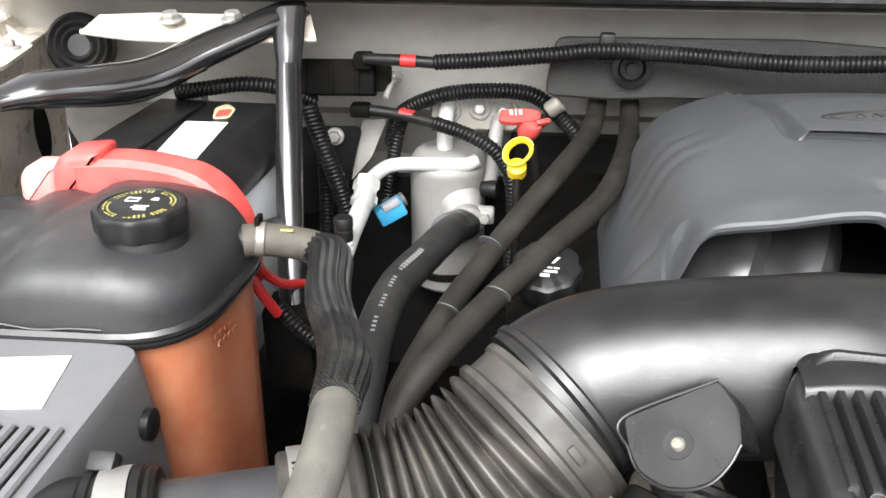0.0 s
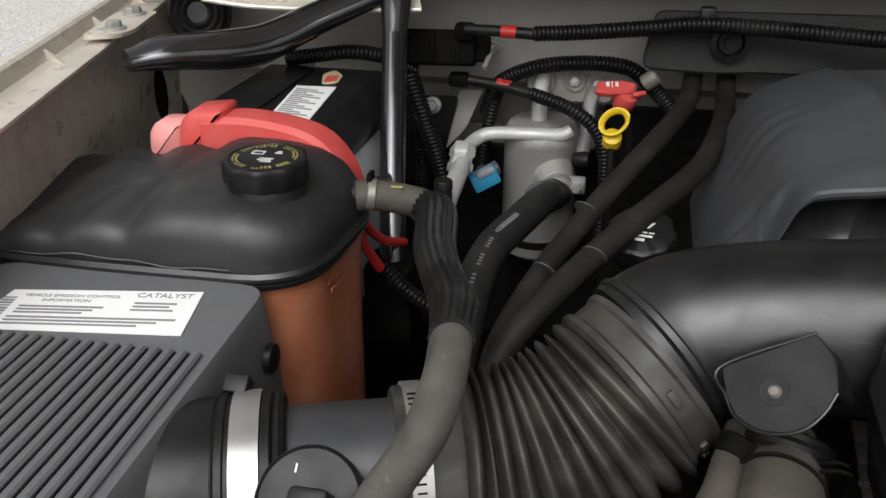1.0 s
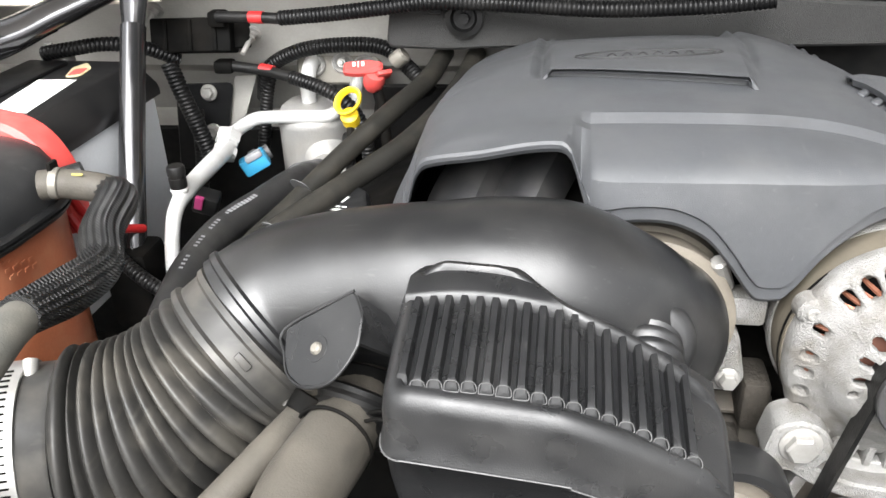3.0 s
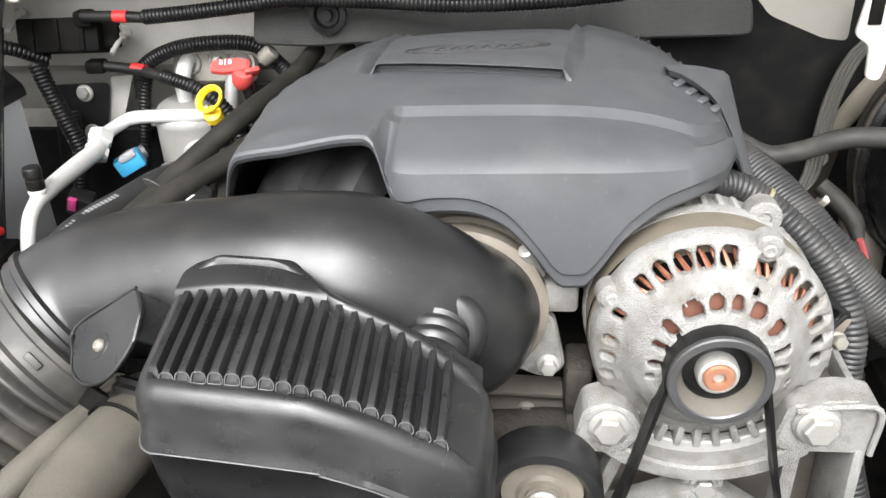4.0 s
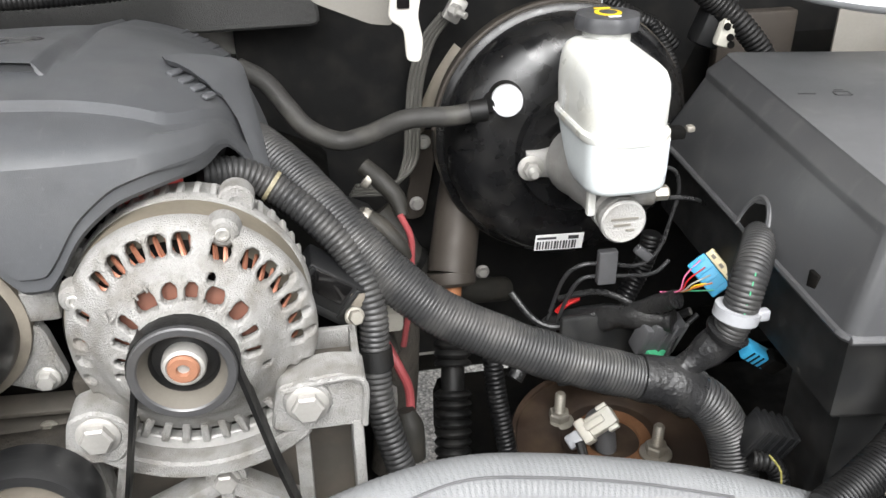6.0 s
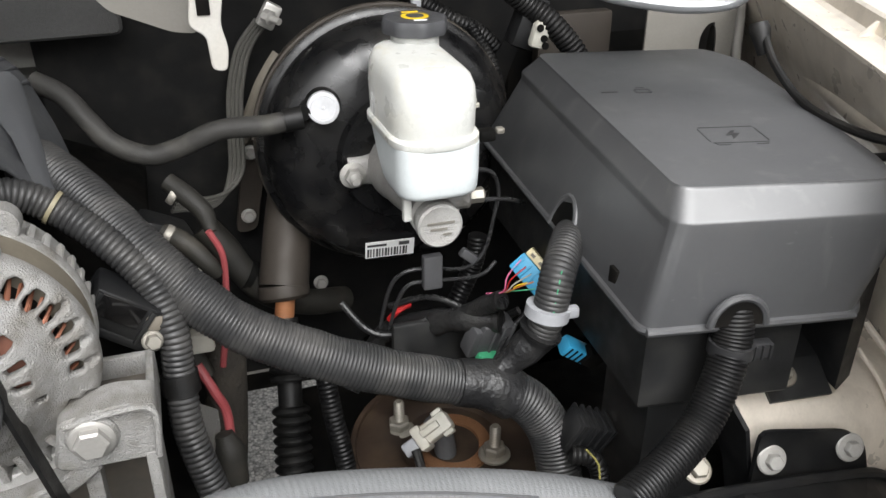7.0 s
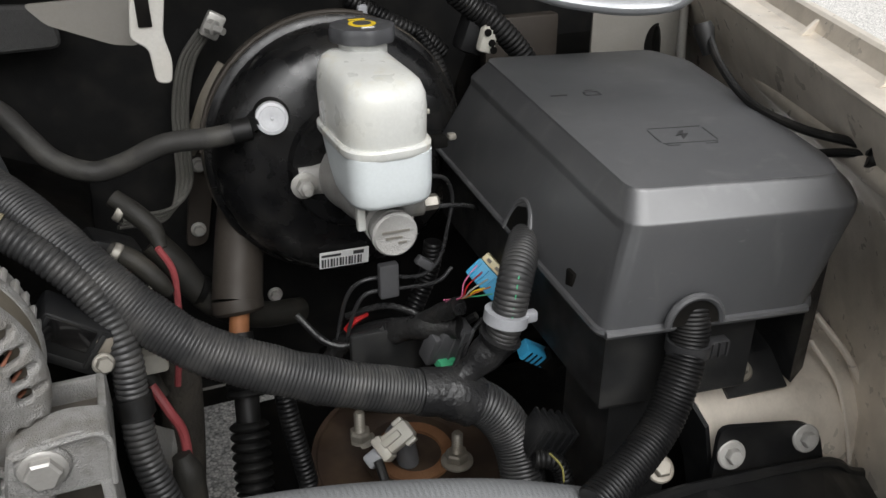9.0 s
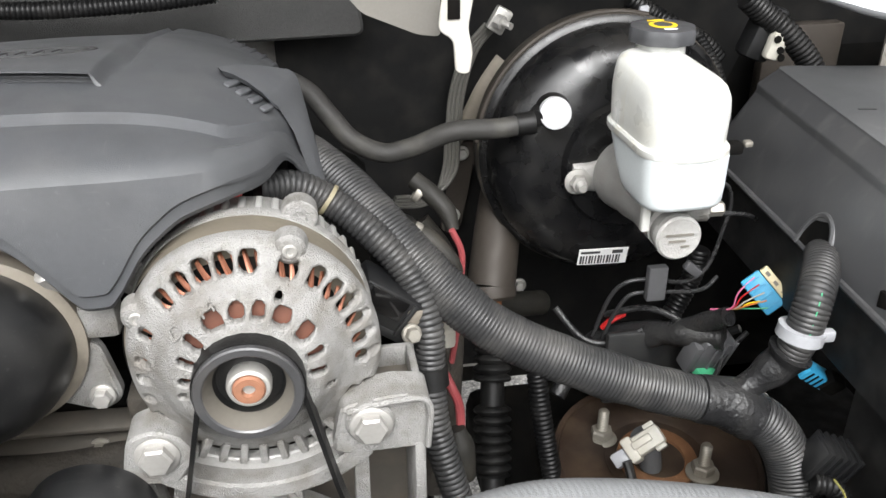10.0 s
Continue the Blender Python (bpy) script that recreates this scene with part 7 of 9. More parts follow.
# ---- driver side: booster, master cylinder, fuse box ----
def booster():
    t = thing("brake_booster", (0.83, 0.83, 1.03), "large round black brake booster on the bulkhead", "brake booster")
    m = axis((0.832, 0.86, 1.172), (-0.02, -1, 0.06))
    part("shell", lathe([(0.10, -0.08), (0.138, -0.05), (0.141, -0.030), (0.145, -0.028), (0.145, -0.022), (0.142, -0.020), (0.142, -0.013), (0.147, -0.011), (0.147, 0.000), (0.143, 0.003), (0.1395, 0.004), (0.1395, 0.010), (0.136, 0.030), (0.122, 0.048), (0.098, 0.058), (0.070, 0.062), (0.066, 0.070), (0.0, 0.072)], 72, m), BOOSTER, t)
    part("rim_band", lathe([(0.1445, -0.034), (0.1475, -0.033), (0.1485, -0.026), (0.1465, -0.022), (0.1485, -0.018), (0.1490, -0.004), (0.1470, -0.002)], 72, m, cap=False), RIM_DUST, t, "dusty brown stepped rim")
    # brown arc painted as the highlight on the rim's upper left
    part("band", tube([m @ Vector((0.149 * math.cos(a), 0.149 * math.sin(a), -0.005)) for a in [radians(75 + k * 10) for k in range(11)]], 0.003, 8, 0.01), COLUMN, t, "brown highlight painted along the upper left crimped edge")
    v = axis((0.750, 0.800, 1.238), (-0.15, -1, 0.18))
    part("grommet", lathe([(0.019, -0.012), (0.0180, -0.002), (0.016, 0.002), (0.014, 0.002)], 28, v), RUBBER, t)
    part("check_valve", lathe([(0.0165, 0.002), (0.0165, 0.010), (0.0158, 0.0122), (0.0128, 0.0128), (0.0122, 0.0122), (0.0070, 0.0124), (0.0050, 0.0116), (0.0018, 0.0116), (0.0012, 0.0128), (0, 0.0128)], 40, v), PALE_VALVE, t, "white disc-shaped check valve")
    part("valve_stub", tube([v @ Vector((-0.015, 0, -0.008)), (0.728, 0.792, 1.236)], 0.008, 14), RUBBER, t)
    lab = axis((0.815, 0.797, 1.066), (-0.05, -0.95, -0.28))
    l = part("label", box((0.056, 0.024, 0.0008), lab, 0), LABEL, t, "white bar-code label", smooth=False)
    rows = [(-0.026 + k * 0.0034, -0.004, 0.0016 if k % 3 else 0.0024, 0.012) for k in range(14)] + [(-0.026, 0.007, 0.022, 0.003), (0.010, 0.007, 0.012, 0.005)]
    bars("code_bar", None, lab @ Matrix.Translation((0, 0, 0.0004)), rows, INK, l)
    return t


RIM_DUST = mat("dusty brown-black paint", (0.024, 0.021, 0.017), 0.55, second=(0.010, 0.009, 0.008), dust=(0.09, 0.076, 0.058), dust_amount=0.5)
BOOSTER = mat("satin black booster paint", (0.0045, 0.0045, 0.005), 0.28, second=(0.012, 0.012, 0.012), dust=(0.06, 0.056, 0.05), dust_amount=0.14)
PALE_VALVE = mat("white plastic valve", (0.52, 0.525, 0.54), 0.45, second=(0.46, 0.465, 0.48))
booster()


CAST_GREY = mat("dull grey casting", (0.36, 0.355, 0.34), 0.5, 0.2, second=(0.30, 0.295, 0.28), bump=0.5, bump_scale=600, dust=(0.15, 0.13, 0.11), dust_amount=0.3)


def master_cylinder():
    t = thing("master_cylinder", (0.822, 0.72, 1.12), "cast aluminium brake master cylinder with a milky fluid reservoir", "master cylinder")
    part("bore", lathe([(0.026, 0.0), (0.026, 0.05), (0.022, 0.055), (0.022, 0.135), (0.0205, 0.140), (0.0205, 0.162), (0.018, 0.165), (0, 0.165)], 36, axis((0.823, 0.800, 1.168), (-0.01, -1, 0.03))), ALUMINIUM, t)
    part("end_plug", lathe([(0.0215, -0.004), (0.0215, 0.004), (0.0195, 0.006), (0.0175, 0.0055), (0, 0.0055)], 36, axis((0.8215, 0.637, 1.171), (-0.01, -1, 0.03))), CAST_GREY, t)
    bars("cast_text", None, axis((0.8215, 0.6308, 1.171), (-0.01, -1, 0.03)), [(-0.013, 0.004, 0.026, 0.0022), (-0.010, -0.002, 0.016, 0.0022), (0.002, -0.0075, 0.008, 0.002)], STUD_GREY_BOLT, t)
    part("casting", tube([(0.822, 0.775, 1.175), (0.822, 0.735, 1.178), (0.822, 0.690, 1.180), (0.822, 0.650, 1.176)], [0.034, 0.030, 0.026, 0.0235], 28, 0.006, flat=1.12), CAST_GREY, t, "tapered cast body", angle=60)
    part("port_boss", lathe([(0.012, 0), (0.012, 0.026), (0.010, 0.028)], 20, axis((0.830, 0.66, 1.186), (1, -0.15, 0.05))), ALUMINIUM, t)
    part("tube_nut", lathe([(0.0075, 0), (0.0075, 0.012), (0.005, 0.014)], 6, axis((0.858, 0.655, 1.187), (1, -0.15, 0.05))), STUD_GREY_BOLT, t)
    f = axis((0.822, 0.790, 1.170), (0, -1, 0.05))
    part("mounting_flange", prism(rounded([(-0.03, -0.012), (-0.012, -0.03), (0.012, -0.03), (0.062, -0.010), (0.062, 0.016), (0.02, 0.03), (-0.02, 0.03)], 0.010), 0.012, f, 0.002), CAST_GREY, t)
    part("nut", lathe([(0.0098, 0), (0.0098, 0.007), (0.0088, 0.0085), (0.0060, 0.0088)], 6, axis((0.773, 0.776, 1.168), (-0.05, -1, 0.05))), STEEL, t, angle=25)
    part("stud", lathe([(0.0058, 0.006)] + [(0.0058 - 0.0008 * (k % 2), 0.008 + 0.0009 * k) for k in range(12)] + [(0.004, 0.0195), (0, 0.0195)], 16, axis((0.773, 0.776, 1.168), (-0.05, -1, 0.05))), STEEL, t)
    part("washer", lathe([(0.014, 0), (0.014, 0.002), (0.0128, 0.0026)], 24, axis((0.773, 0.7795, 1.168), (-0.05, -1, 0.05))), STEEL, t)
    part("flange_ear", tube([(0.806, 0.786, 1.170), (0.785, 0.787, 1.169), (0.771, 0.788, 1.168)], [0.019, 0.016, 0.0165], 20, 0.004, flat=0.42, side=(0, -1, 0)), CAST_GREY, t)
    # reservoir
    m = Matrix.Translation((0.8175, 0.680, 0)) @ pose(0, 0, 0, 0, 0, 2)

    def skin(levels, corner=0.034):
        bm = bmesh.new()
        rs = []
        for (x0, x1, y0, y1, z, tilt) in levels:
            out = rounded([(x0, y0), (x1, y0), (x1, y1), (x0, y1)], corner, 8)
            rs.append([bm.verts.new(m @ Vector((p[0], p[1], z + tilt * p[1]))) for p in out])
        n = len(rs[0])
        for a, b in zip(rs, rs[1:]):
            for j in range(n):
                bm.faces.new((a[j], a[(j + 1) % n], b[(j + 1) % n], b[j]))
        bm.faces.new(rs[0])
        bm.faces.new(rs[-1])
        return bm

    res = part("reservoir", skin([(-0.0375, 0.0375, -0.060, 0.056, 1.256, 0.0), (-0.038, 0.038, -0.062, 0.060, 1.262, 0.0), (-0.0385, 0.0385, -0.062, 0.062, 1.288, 0.0), (-0.0370, 0.0375, -0.061, 0.063, 1.300, 0.02), (-0.0345, 0.0345, -0.057, 0.063, 1.3085, 0.03), (-0.0305, 0.030, -0.051, 0.062, 1.3130, 0.035), (-0.0255, 0.024, -0.042, 0.060, 1.3150, 0.035), (-0.020, 0.014, -0.03, 0.055, 1.3155, 0.035)]), WHITE_TANK, t, "milky white upper half of the reservoir", angle=60)
    part("flange_rim", skin([(-0.040, 0.040, -0.064, 0.060, 1.250, 0.0), (-0.041, 0.041, -0.065, 0.061, 1.252, 0.0), (-0.041, 0.041, -0.065, 0.061, 1.257, 0.0), (-0.0395, 0.0395, -0.0635, 0.0595, 1.259, 0.0)]), WHITE_TANK, res)
    part("fluid_half", skin([(-0.0325, 0.0345, -0.056, 0.006, 1.2025, 0.0), (-0.0355, 0.0375, -0.0600, 0.012, 1.2045, 0.0), (-0.0370, 0.0388, -0.0618, 0.018, 1.209, 0.0), (-0.0378, 0.0392, -0.0628, 0.030, 1.222, 0.0), (-0.0380, 0.0392, -0.0630, 0.052, 1.251, 0.0)], 0.024), WHITE_FLUID, res, "bluish white lower half filled with fluid", angle=60)
    part("moulded_tab", box((0.018, 0.003, 0.008), m @ Matrix.Translation((0.006, -0.0605, 1.236)), 0.001), WHITE_TANK, res)
    part("drain_leg", box((0.008, 0.008, 0.034), m @ Matrix.Translation((-0.024, -0.030, 1.190)), 0.002), WHITE_TANK, res)
    cm = Matrix.Translation((0.8185, 0.727, 0)) @ pose(0, 0, 0, -0.5, 0.5, 0)
    part("neck", lathe([(0.0235, 1.296), (0.0225, 1.3235)], 32, cm), WHITE_TANK, res)
    cap = part("cap", lathe([(0.024, 1.3225), (0.0295, 1.323), (0.0305, 1.325), (0.0305, 1.333), (0.0295, 1.3365, 0.6), (0.026, 1.337, 0), (0, 1.337)], 64, cm, 8, 0.035), BLACK_CAP, t, "black octagonal cap with a yellow symbol")
    part("symbol", lathe([(0.013, 1.3371), (0.013, 1.3376), (0.0, 1.3376)], 28, cm), YELLOW, cap, "yellow brake warning symbol")
    part("symbol_ring", lathe([(0.0075, 1.3377), (0.0085, 1.3377), (0.0085, 1.3381), (0.0075, 1.3381)], 24, cm), INK, cap)
    bars("cap_print", None, cm @ Matrix.Translation((0, 0, 1.3372)), [(-0.008, 0.018, 0.016, 0.003)], YELLOW, cap)
    bars("cap_print", None, cm @ Matrix.Translation((0, 0, 1.3372)), [(-0.006, -0.018, 0.012, 0.003)], WHITE_INK, cap)
    part("level_sensor", box((0.016, 0.014, 0.011), Matrix.Translation((0.872, 0.655, 1.246)), 0.003), DARK, t)
    part("sensor_clip", box((0.008, 0.008, 0.006), Matrix.Translation((0.884, 0.652, 1.250)), 0.002), STUD_GREY_BOLT, t)
    return t


BLACK_CAP = mat("grey-black cap plastic", (0.055, 0.056, 0.06), 0.45, second=(0.07, 0.07, 0.075))
master_cylinder()

LINE_STEEL = mat("dark coated steel line", (0.075, 0.075, 0.077), 0.3, 0.6, second=(0.05, 0.05, 0.05))
bl = thing("brake_lines", (0.86, 0.70, 1.05), "dark steel brake lines held by a grey clip", "brake line")
part("line", tube([(0.856, 0.654, 1.181), (0.882, 0.660, 1.178), (0.918, 0.680, 1.162), (0.959, 0.720, 1.125)], 0.0021, 10), LINE_STEEL, bl)
part("line", tube([(0.868, 0.680, 1.203), (0.893, 0.690, 1.192), (0.905, 0.700, 1.166), (0.901, 0.700, 1.139), (0.891, 0.700, 1.099), (0.869, 0.700, 1.083), (0.831, 0.690, 1.095), (0.802, 0.690, 1.095), (0.789, 0.700, 1.072), (0.782, 0.720, 1.014)], 0.0021, 10), LINE_STEEL, bl)
part("line", tube([(0.909, 0.710, 1.079), (0.886, 0.700, 1.071), (0.830, 0.690, 1.080), (0.806, 0.690, 1.079), (0.795, 0.700, 1.050), (0.790, 0.720, 0.998)], 0.0021, 10), LINE_STEEL, bl)
part("line_clip", box((0.020, 0.010, 0.038), Matrix.Translation((0.830, 0.685, 1.094)), 0.002), GREY_CLIP, bl, "grey plastic line clip")
part("line_clip", box((0.020, 0.008, 0.010), Matrix.Translation((0.872, 0.695, 1.100)) @ pose(0, 0, 0, 0, 40, 0), 0.002), GREY_CLIP, bl)

VAC_RUBBER = mat("pale dusty rubber", (0.030, 0.029, 0.027), 0.6, second=(0.020, 0.0195, 0.018), dust=(0.085, 0.080, 0.070), dust_amount=0.5, bump=0.2, spec=0.3)
hose("vacuum_hose", "dusty black vacuum hose to the brake booster", [(0.723, 0.788, 1.233), (0.691, 0.790, 1.228), (0.645, 0.800, 1.224), (0.604, 0.810, 1.206), (0.575, 0.815, 1.200), (0.544, 0.820, 1.214), (0.524, 0.835, 1.235), (0.504, 0.856, 1.256), (0.478, 0.872, 1.268)], 0.0105, VAC_RUBBER)
vac = bpy.data.objects["vacuum_hose"]
part("end_sleeve", tube([(0.726, 0.788, 1.233), (0.708, 0.788, 1.231)], 0.0118, 18, 0.006), RUBBER, vac, "black rubber end sleeve")

# bulkhead on the driver side
hb = thing("hinge_bracket", (0.65, 0.79, 1.29), "pale painted bonnet hinge bracket hanging down", "bracket")
part("plate", prism(rounded([(0.636, 0.790, 1.377)[::2], (0.666, 0.790, 1.375)[::2], (0.658, 0.790, 1.330)[::2], (0.663, 0.790, 1.307)[::2], (0.660, 0.790, 1.285)[::2], (0.646, 0.790, 1.287)[::2], (0.644, 0.790, 1.319)[::2], (0.629, 0.790, 1.329)[::2]], 0.006, 3), 0.005, Matrix.Translation((0, 0.795, 0)) @ pose(0, 0, 0, 90, 0, 0), 0.001), HINGE_PAINT := mat("pale grey paint", (0.50, 0.485, 0.45), 0.5, second=(0.44, 0.425, 0.39), dust=(0.4, 0.36, 0.3), dust_amount=0.2), hb)
part("slot", box((0.012, 0.003, 0.030), Matrix.Translation((0.644, 0.789, 1.354)), 0.001), DARK, hb)
part("rear_web", prism(rounded([(0.545, 0.830, 1.358)[::2], (0.638, 0.830, 1.360)[::2], (0.638, 0.830, 1.313)[::2], (0.615, 0.830, 1.316)[::2], (0.561, 0.830, 1.339)[::2]], 0.006, 3), 0.004, Matrix.Translation((0, 0.835, 0)) @ pose(0, 0, 0, 90, 0, 0)), UNDERCOAT, hb)
gs = thing("ground_strap", (0.66, 0.93, 1.15), "flat grey braided ground strap", "strap")
STRAP = mat("grey woven strap", (0.11, 0.106, 0.095), 0.6, 0.3, second=(0.07, 0.068, 0.06), bump=0.5, bump_scale=900)
for dx in (-0.0072, -0.0024, 0.0024, 0.0072):
    run = [(0.712, 0.930, 1.300), (0.689, 0.940, 1.267), (0.675, 0.945, 1.217), (0.670, 0.945, 1.164), (0.665, 0.945, 1.117), (0.641, 0.930, 1.092), (0.590, 0.900, 1.104)]
    run = [Vector(q) + Vector((dx, 0, 0.0) if k < 5 else (dx * 0.5, 0, dx * 0.8)) for k, q in enumerate(run)]
    part("strand", tube(run, 0.0027, 8, 0.006), STRAP, gs)
part("lug", box((0.020, 0.012, 0.028), Matrix.Translation((0.718, 0.920, 1.306)) @ pose(0, 0, 0, 0, 30, 0), 0.003), STEEL, gs)
part("lug_bolt", lathe([(0.008, 0), (0.008, 0.008), (0.004, 0.009), (0.004, 0.02), (0, 0.02)], 8, axis((0.713, 0.910, 1.308), (0.6, -0.7, -0.2))), STEEL, gs)
for q in ((0.688, 0.985, 1.126), (0.677, 0.985, 1.040), (0.755, 0.930, 0.958)):
    hb2 = hexbolt(q, (0, -1, 0.1), 0.0065, 0.0095, None, STEEL, "bulkhead_bolt")
    tagged(hb2, "zinc plated bolt on the bulkhead plate", "bolt", "bulkhead bolts")
bp = part("bulkhead_plate", prism(rounded([(0.680, 0.990, 1.140)[::2], (0.711, 0.990, 1.141)[::2], (0.687, 0.990, 1.017)[::2], (0.659, 0.990, 1.015)[::2]], 0.012, 3), 0.004, Matrix.Translation((0, 0.991, 0)) @ pose(0, 0, 0, 90, 0, 0), 0.001), COLUMN)
tagged(bp, "dusty brown steel plate on the bulkhead", "plate")
bra = thing("pedal_bracket", (0.70, 0.93, 1.25), "dull tan curved brace behind the booster", "brace")
part("brace", tube([(0.736, 0.950, 1.248), (0.716, 0.950, 1.223), (0.691, 0.960, 1.176), (0.678, 0.970, 1.147)], [0.018, 0.016, 0.012, 0.007], 12, 0.01, flat=0.4, side=(0, -1, 0)), BEIGE_RING, bra)


def steering_shaft():
    t = thing("steering_shaft", (0.70, 0.80, 0.75), "dusty steering column with rusty shaft and black gaiter", "steering shaft")
    part("column", tube([(0.734, 0.930, 1.132), (0.714, 0.885, 1.069), (0.698, 0.845, 1.009)], [0.026, 0.028, 0.029], 24, 0.02), COLUMN, t)
    part("column_end", lathe([(0.029, 0), (0.030, 0.004), (0.030, 0.014), (0.026, 0.018)], 28, axis((0.698, 0.848, 1.011), (0, -0.45, -0.9))), COLUMN, t)
    part("shaft", tube([(0.701, 0.845, 1.012), (0.690, 0.810, 0.976)], 0.0115, 16), RUST_SHAFT, t, "rust-brown steel shaft")
    p0, p1 = Vector((0.691, 0.800, 0.959)), Vector((0.682, 0.750, 0.872))
    part("lower_tube", tube([p0 + (p1 - p0) * -0.3, p0, p1, p1 + (p1 - p0) * 0.8], 0.014, 18, 0.02), RUBBER, t)
    part("gaiter", tube([p0, p0 + (p1 - p0) * 0.42], 0.0225, 22, pitch=0.011, depth=0.006), RUBBER, t, "black rubber bellows gaiter")
    part("gaiter", tube([p0 + (p1 - p0) * 0.70, p0 + (p1 - p0) * 1.5], 0.0225, 22, pitch=0.011, depth=0.006), RUBBER, t, "black rubber bellows gaiter")
    return t


RUST_SHAFT = mat("orange-brown rusty shaft", (0.24, 0.095, 0.035), 0.7, 0.2, second=(0.17, 0.07, 0.03))
steering_shaft()


RUST_BRIGHT = mat("orange rusted steel", (0.13, 0.060, 0.026), 0.7, 0.1, second=(0.07, 0.035, 0.02), dust=(0.19, 0.10, 0.05), dust_amount=0.5, bump=0.3, bump_scale=500, spec=0.3)


STUD_GREY = mat("tarnished zinc", (0.22, 0.205, 0.175), 0.5, 0.5, second=(0.14, 0.125, 0.10), dust=(0.16, 0.12, 0.08), dust_amount=0.4)


def strut_tower():
    t = thing("shock_tower", (0.845, 0.66, 0.80), "rusty brown shock tower top with two studs", "shock tower")
    m = Matrix.Translation((0.845, 0.660, 0.885)) @ pose(0, 0, 0, 6, 0, 0)
    part("plate", lathe([(0.115, -0.10), (0.112, -0.012), (0.106, 0.0), (0.060, 0.002), (0.048, -0.004), (0.043, -0.010), (0.0, -0.010)], 56, m), RUST_PLATE, t)
    part("centre_ring", lathe([(0.044, -0.004), (0.043, 0.004), (0.030, 0.004), (0.028, -0.014), (0, -0.014)], 40, m), RUST_BRIGHT, t)
    part("rim_flange", lathe([(0.1135, -0.012), (0.1150, -0.004), (0.1120, 0.0035), (0.107, 0.0025), (0.1055, 0.0)], 56, m), RUST_PLATE, t)
    for q in ((0.796, 0.701, 0.886), (0.882, 0.627, 0.888)):
        part("washer", lathe([(0.0175, 0), (0.0175, 0.0025), (0.015, 0.004), (0.012, 0.0045)], 28, Matrix.Translation(q)), STUD_GREY, t)
        part("nut", lathe([(0.0125, 0.004), (0.0125, 0.012), (0.0110, 0.0142), (0.0070, 0.0145)], 6, Matrix.Translation(q) @ pose(0, 0, 0, 0, 0, 20)), STUD_GREY, t, angle=25)
        part("stud", lathe([(0.0062, 0.013)] + [(0.0062 - 0.0009 * (k % 2), 0.015 + 0.0011 * k) for k in range(22)] + [(0.0042, 0.0400), (0, 0.0405)], 16, Matrix.Translation(q)), STUD_GREY, t, "threaded stud")
    pm = axis((0.812, 0.632, 0.934), (-0.40, -0.55, 0.62)) @ pose(0, 0, 0, 0, 0, 48)
    plug = part("plug", box((0.040, 0.021, 0.020), pm @ Matrix.Translation((0.004, 0, 0)), 0.004), OFFWHITE, t, "off-white plastic connector")
    part("plug_collar", box((0.012, 0.027, 0.024), pm @ Matrix.Translation((-0.012, 0, 0)), 0.003), OFFWHITE, plug)
    part("plug_nose", box((0.018, 0.016, 0.015), pm @ Matrix.Translation((-0.026, -0.001, -0.002)), 0.003), PALE_CLIP, plug, "pale grey lower half")
    part("plug_latch", box((0.022, 0.008, 0.005), pm @ Matrix.Translation((0.002, 0.001, 0.0115)), 0.0015), OFFWHITE, plug)
    for y in (-0.0125, 0.0125):
        part("plug_ear", box((0.012, 0.005, 0.010), pm @ Matrix.Translation((0.016, y, 0.002)), 0.0015), OFFWHITE, plug)
    part("plug_lead", tube([(0.822, 0.66, 0.925), (0.832, 0.655, 0.905), (0.836, 0.65, 0.87)], 0.012, 14), GREY_CLIP, t)
    part("thin_lead", tube([(0.79, 0.615, 0.93), (0.80, 0.59, 0.90), (0.85, 0.58, 0.88)], 0.005, 10), RUBBER, t)
    return t


strut_tower()


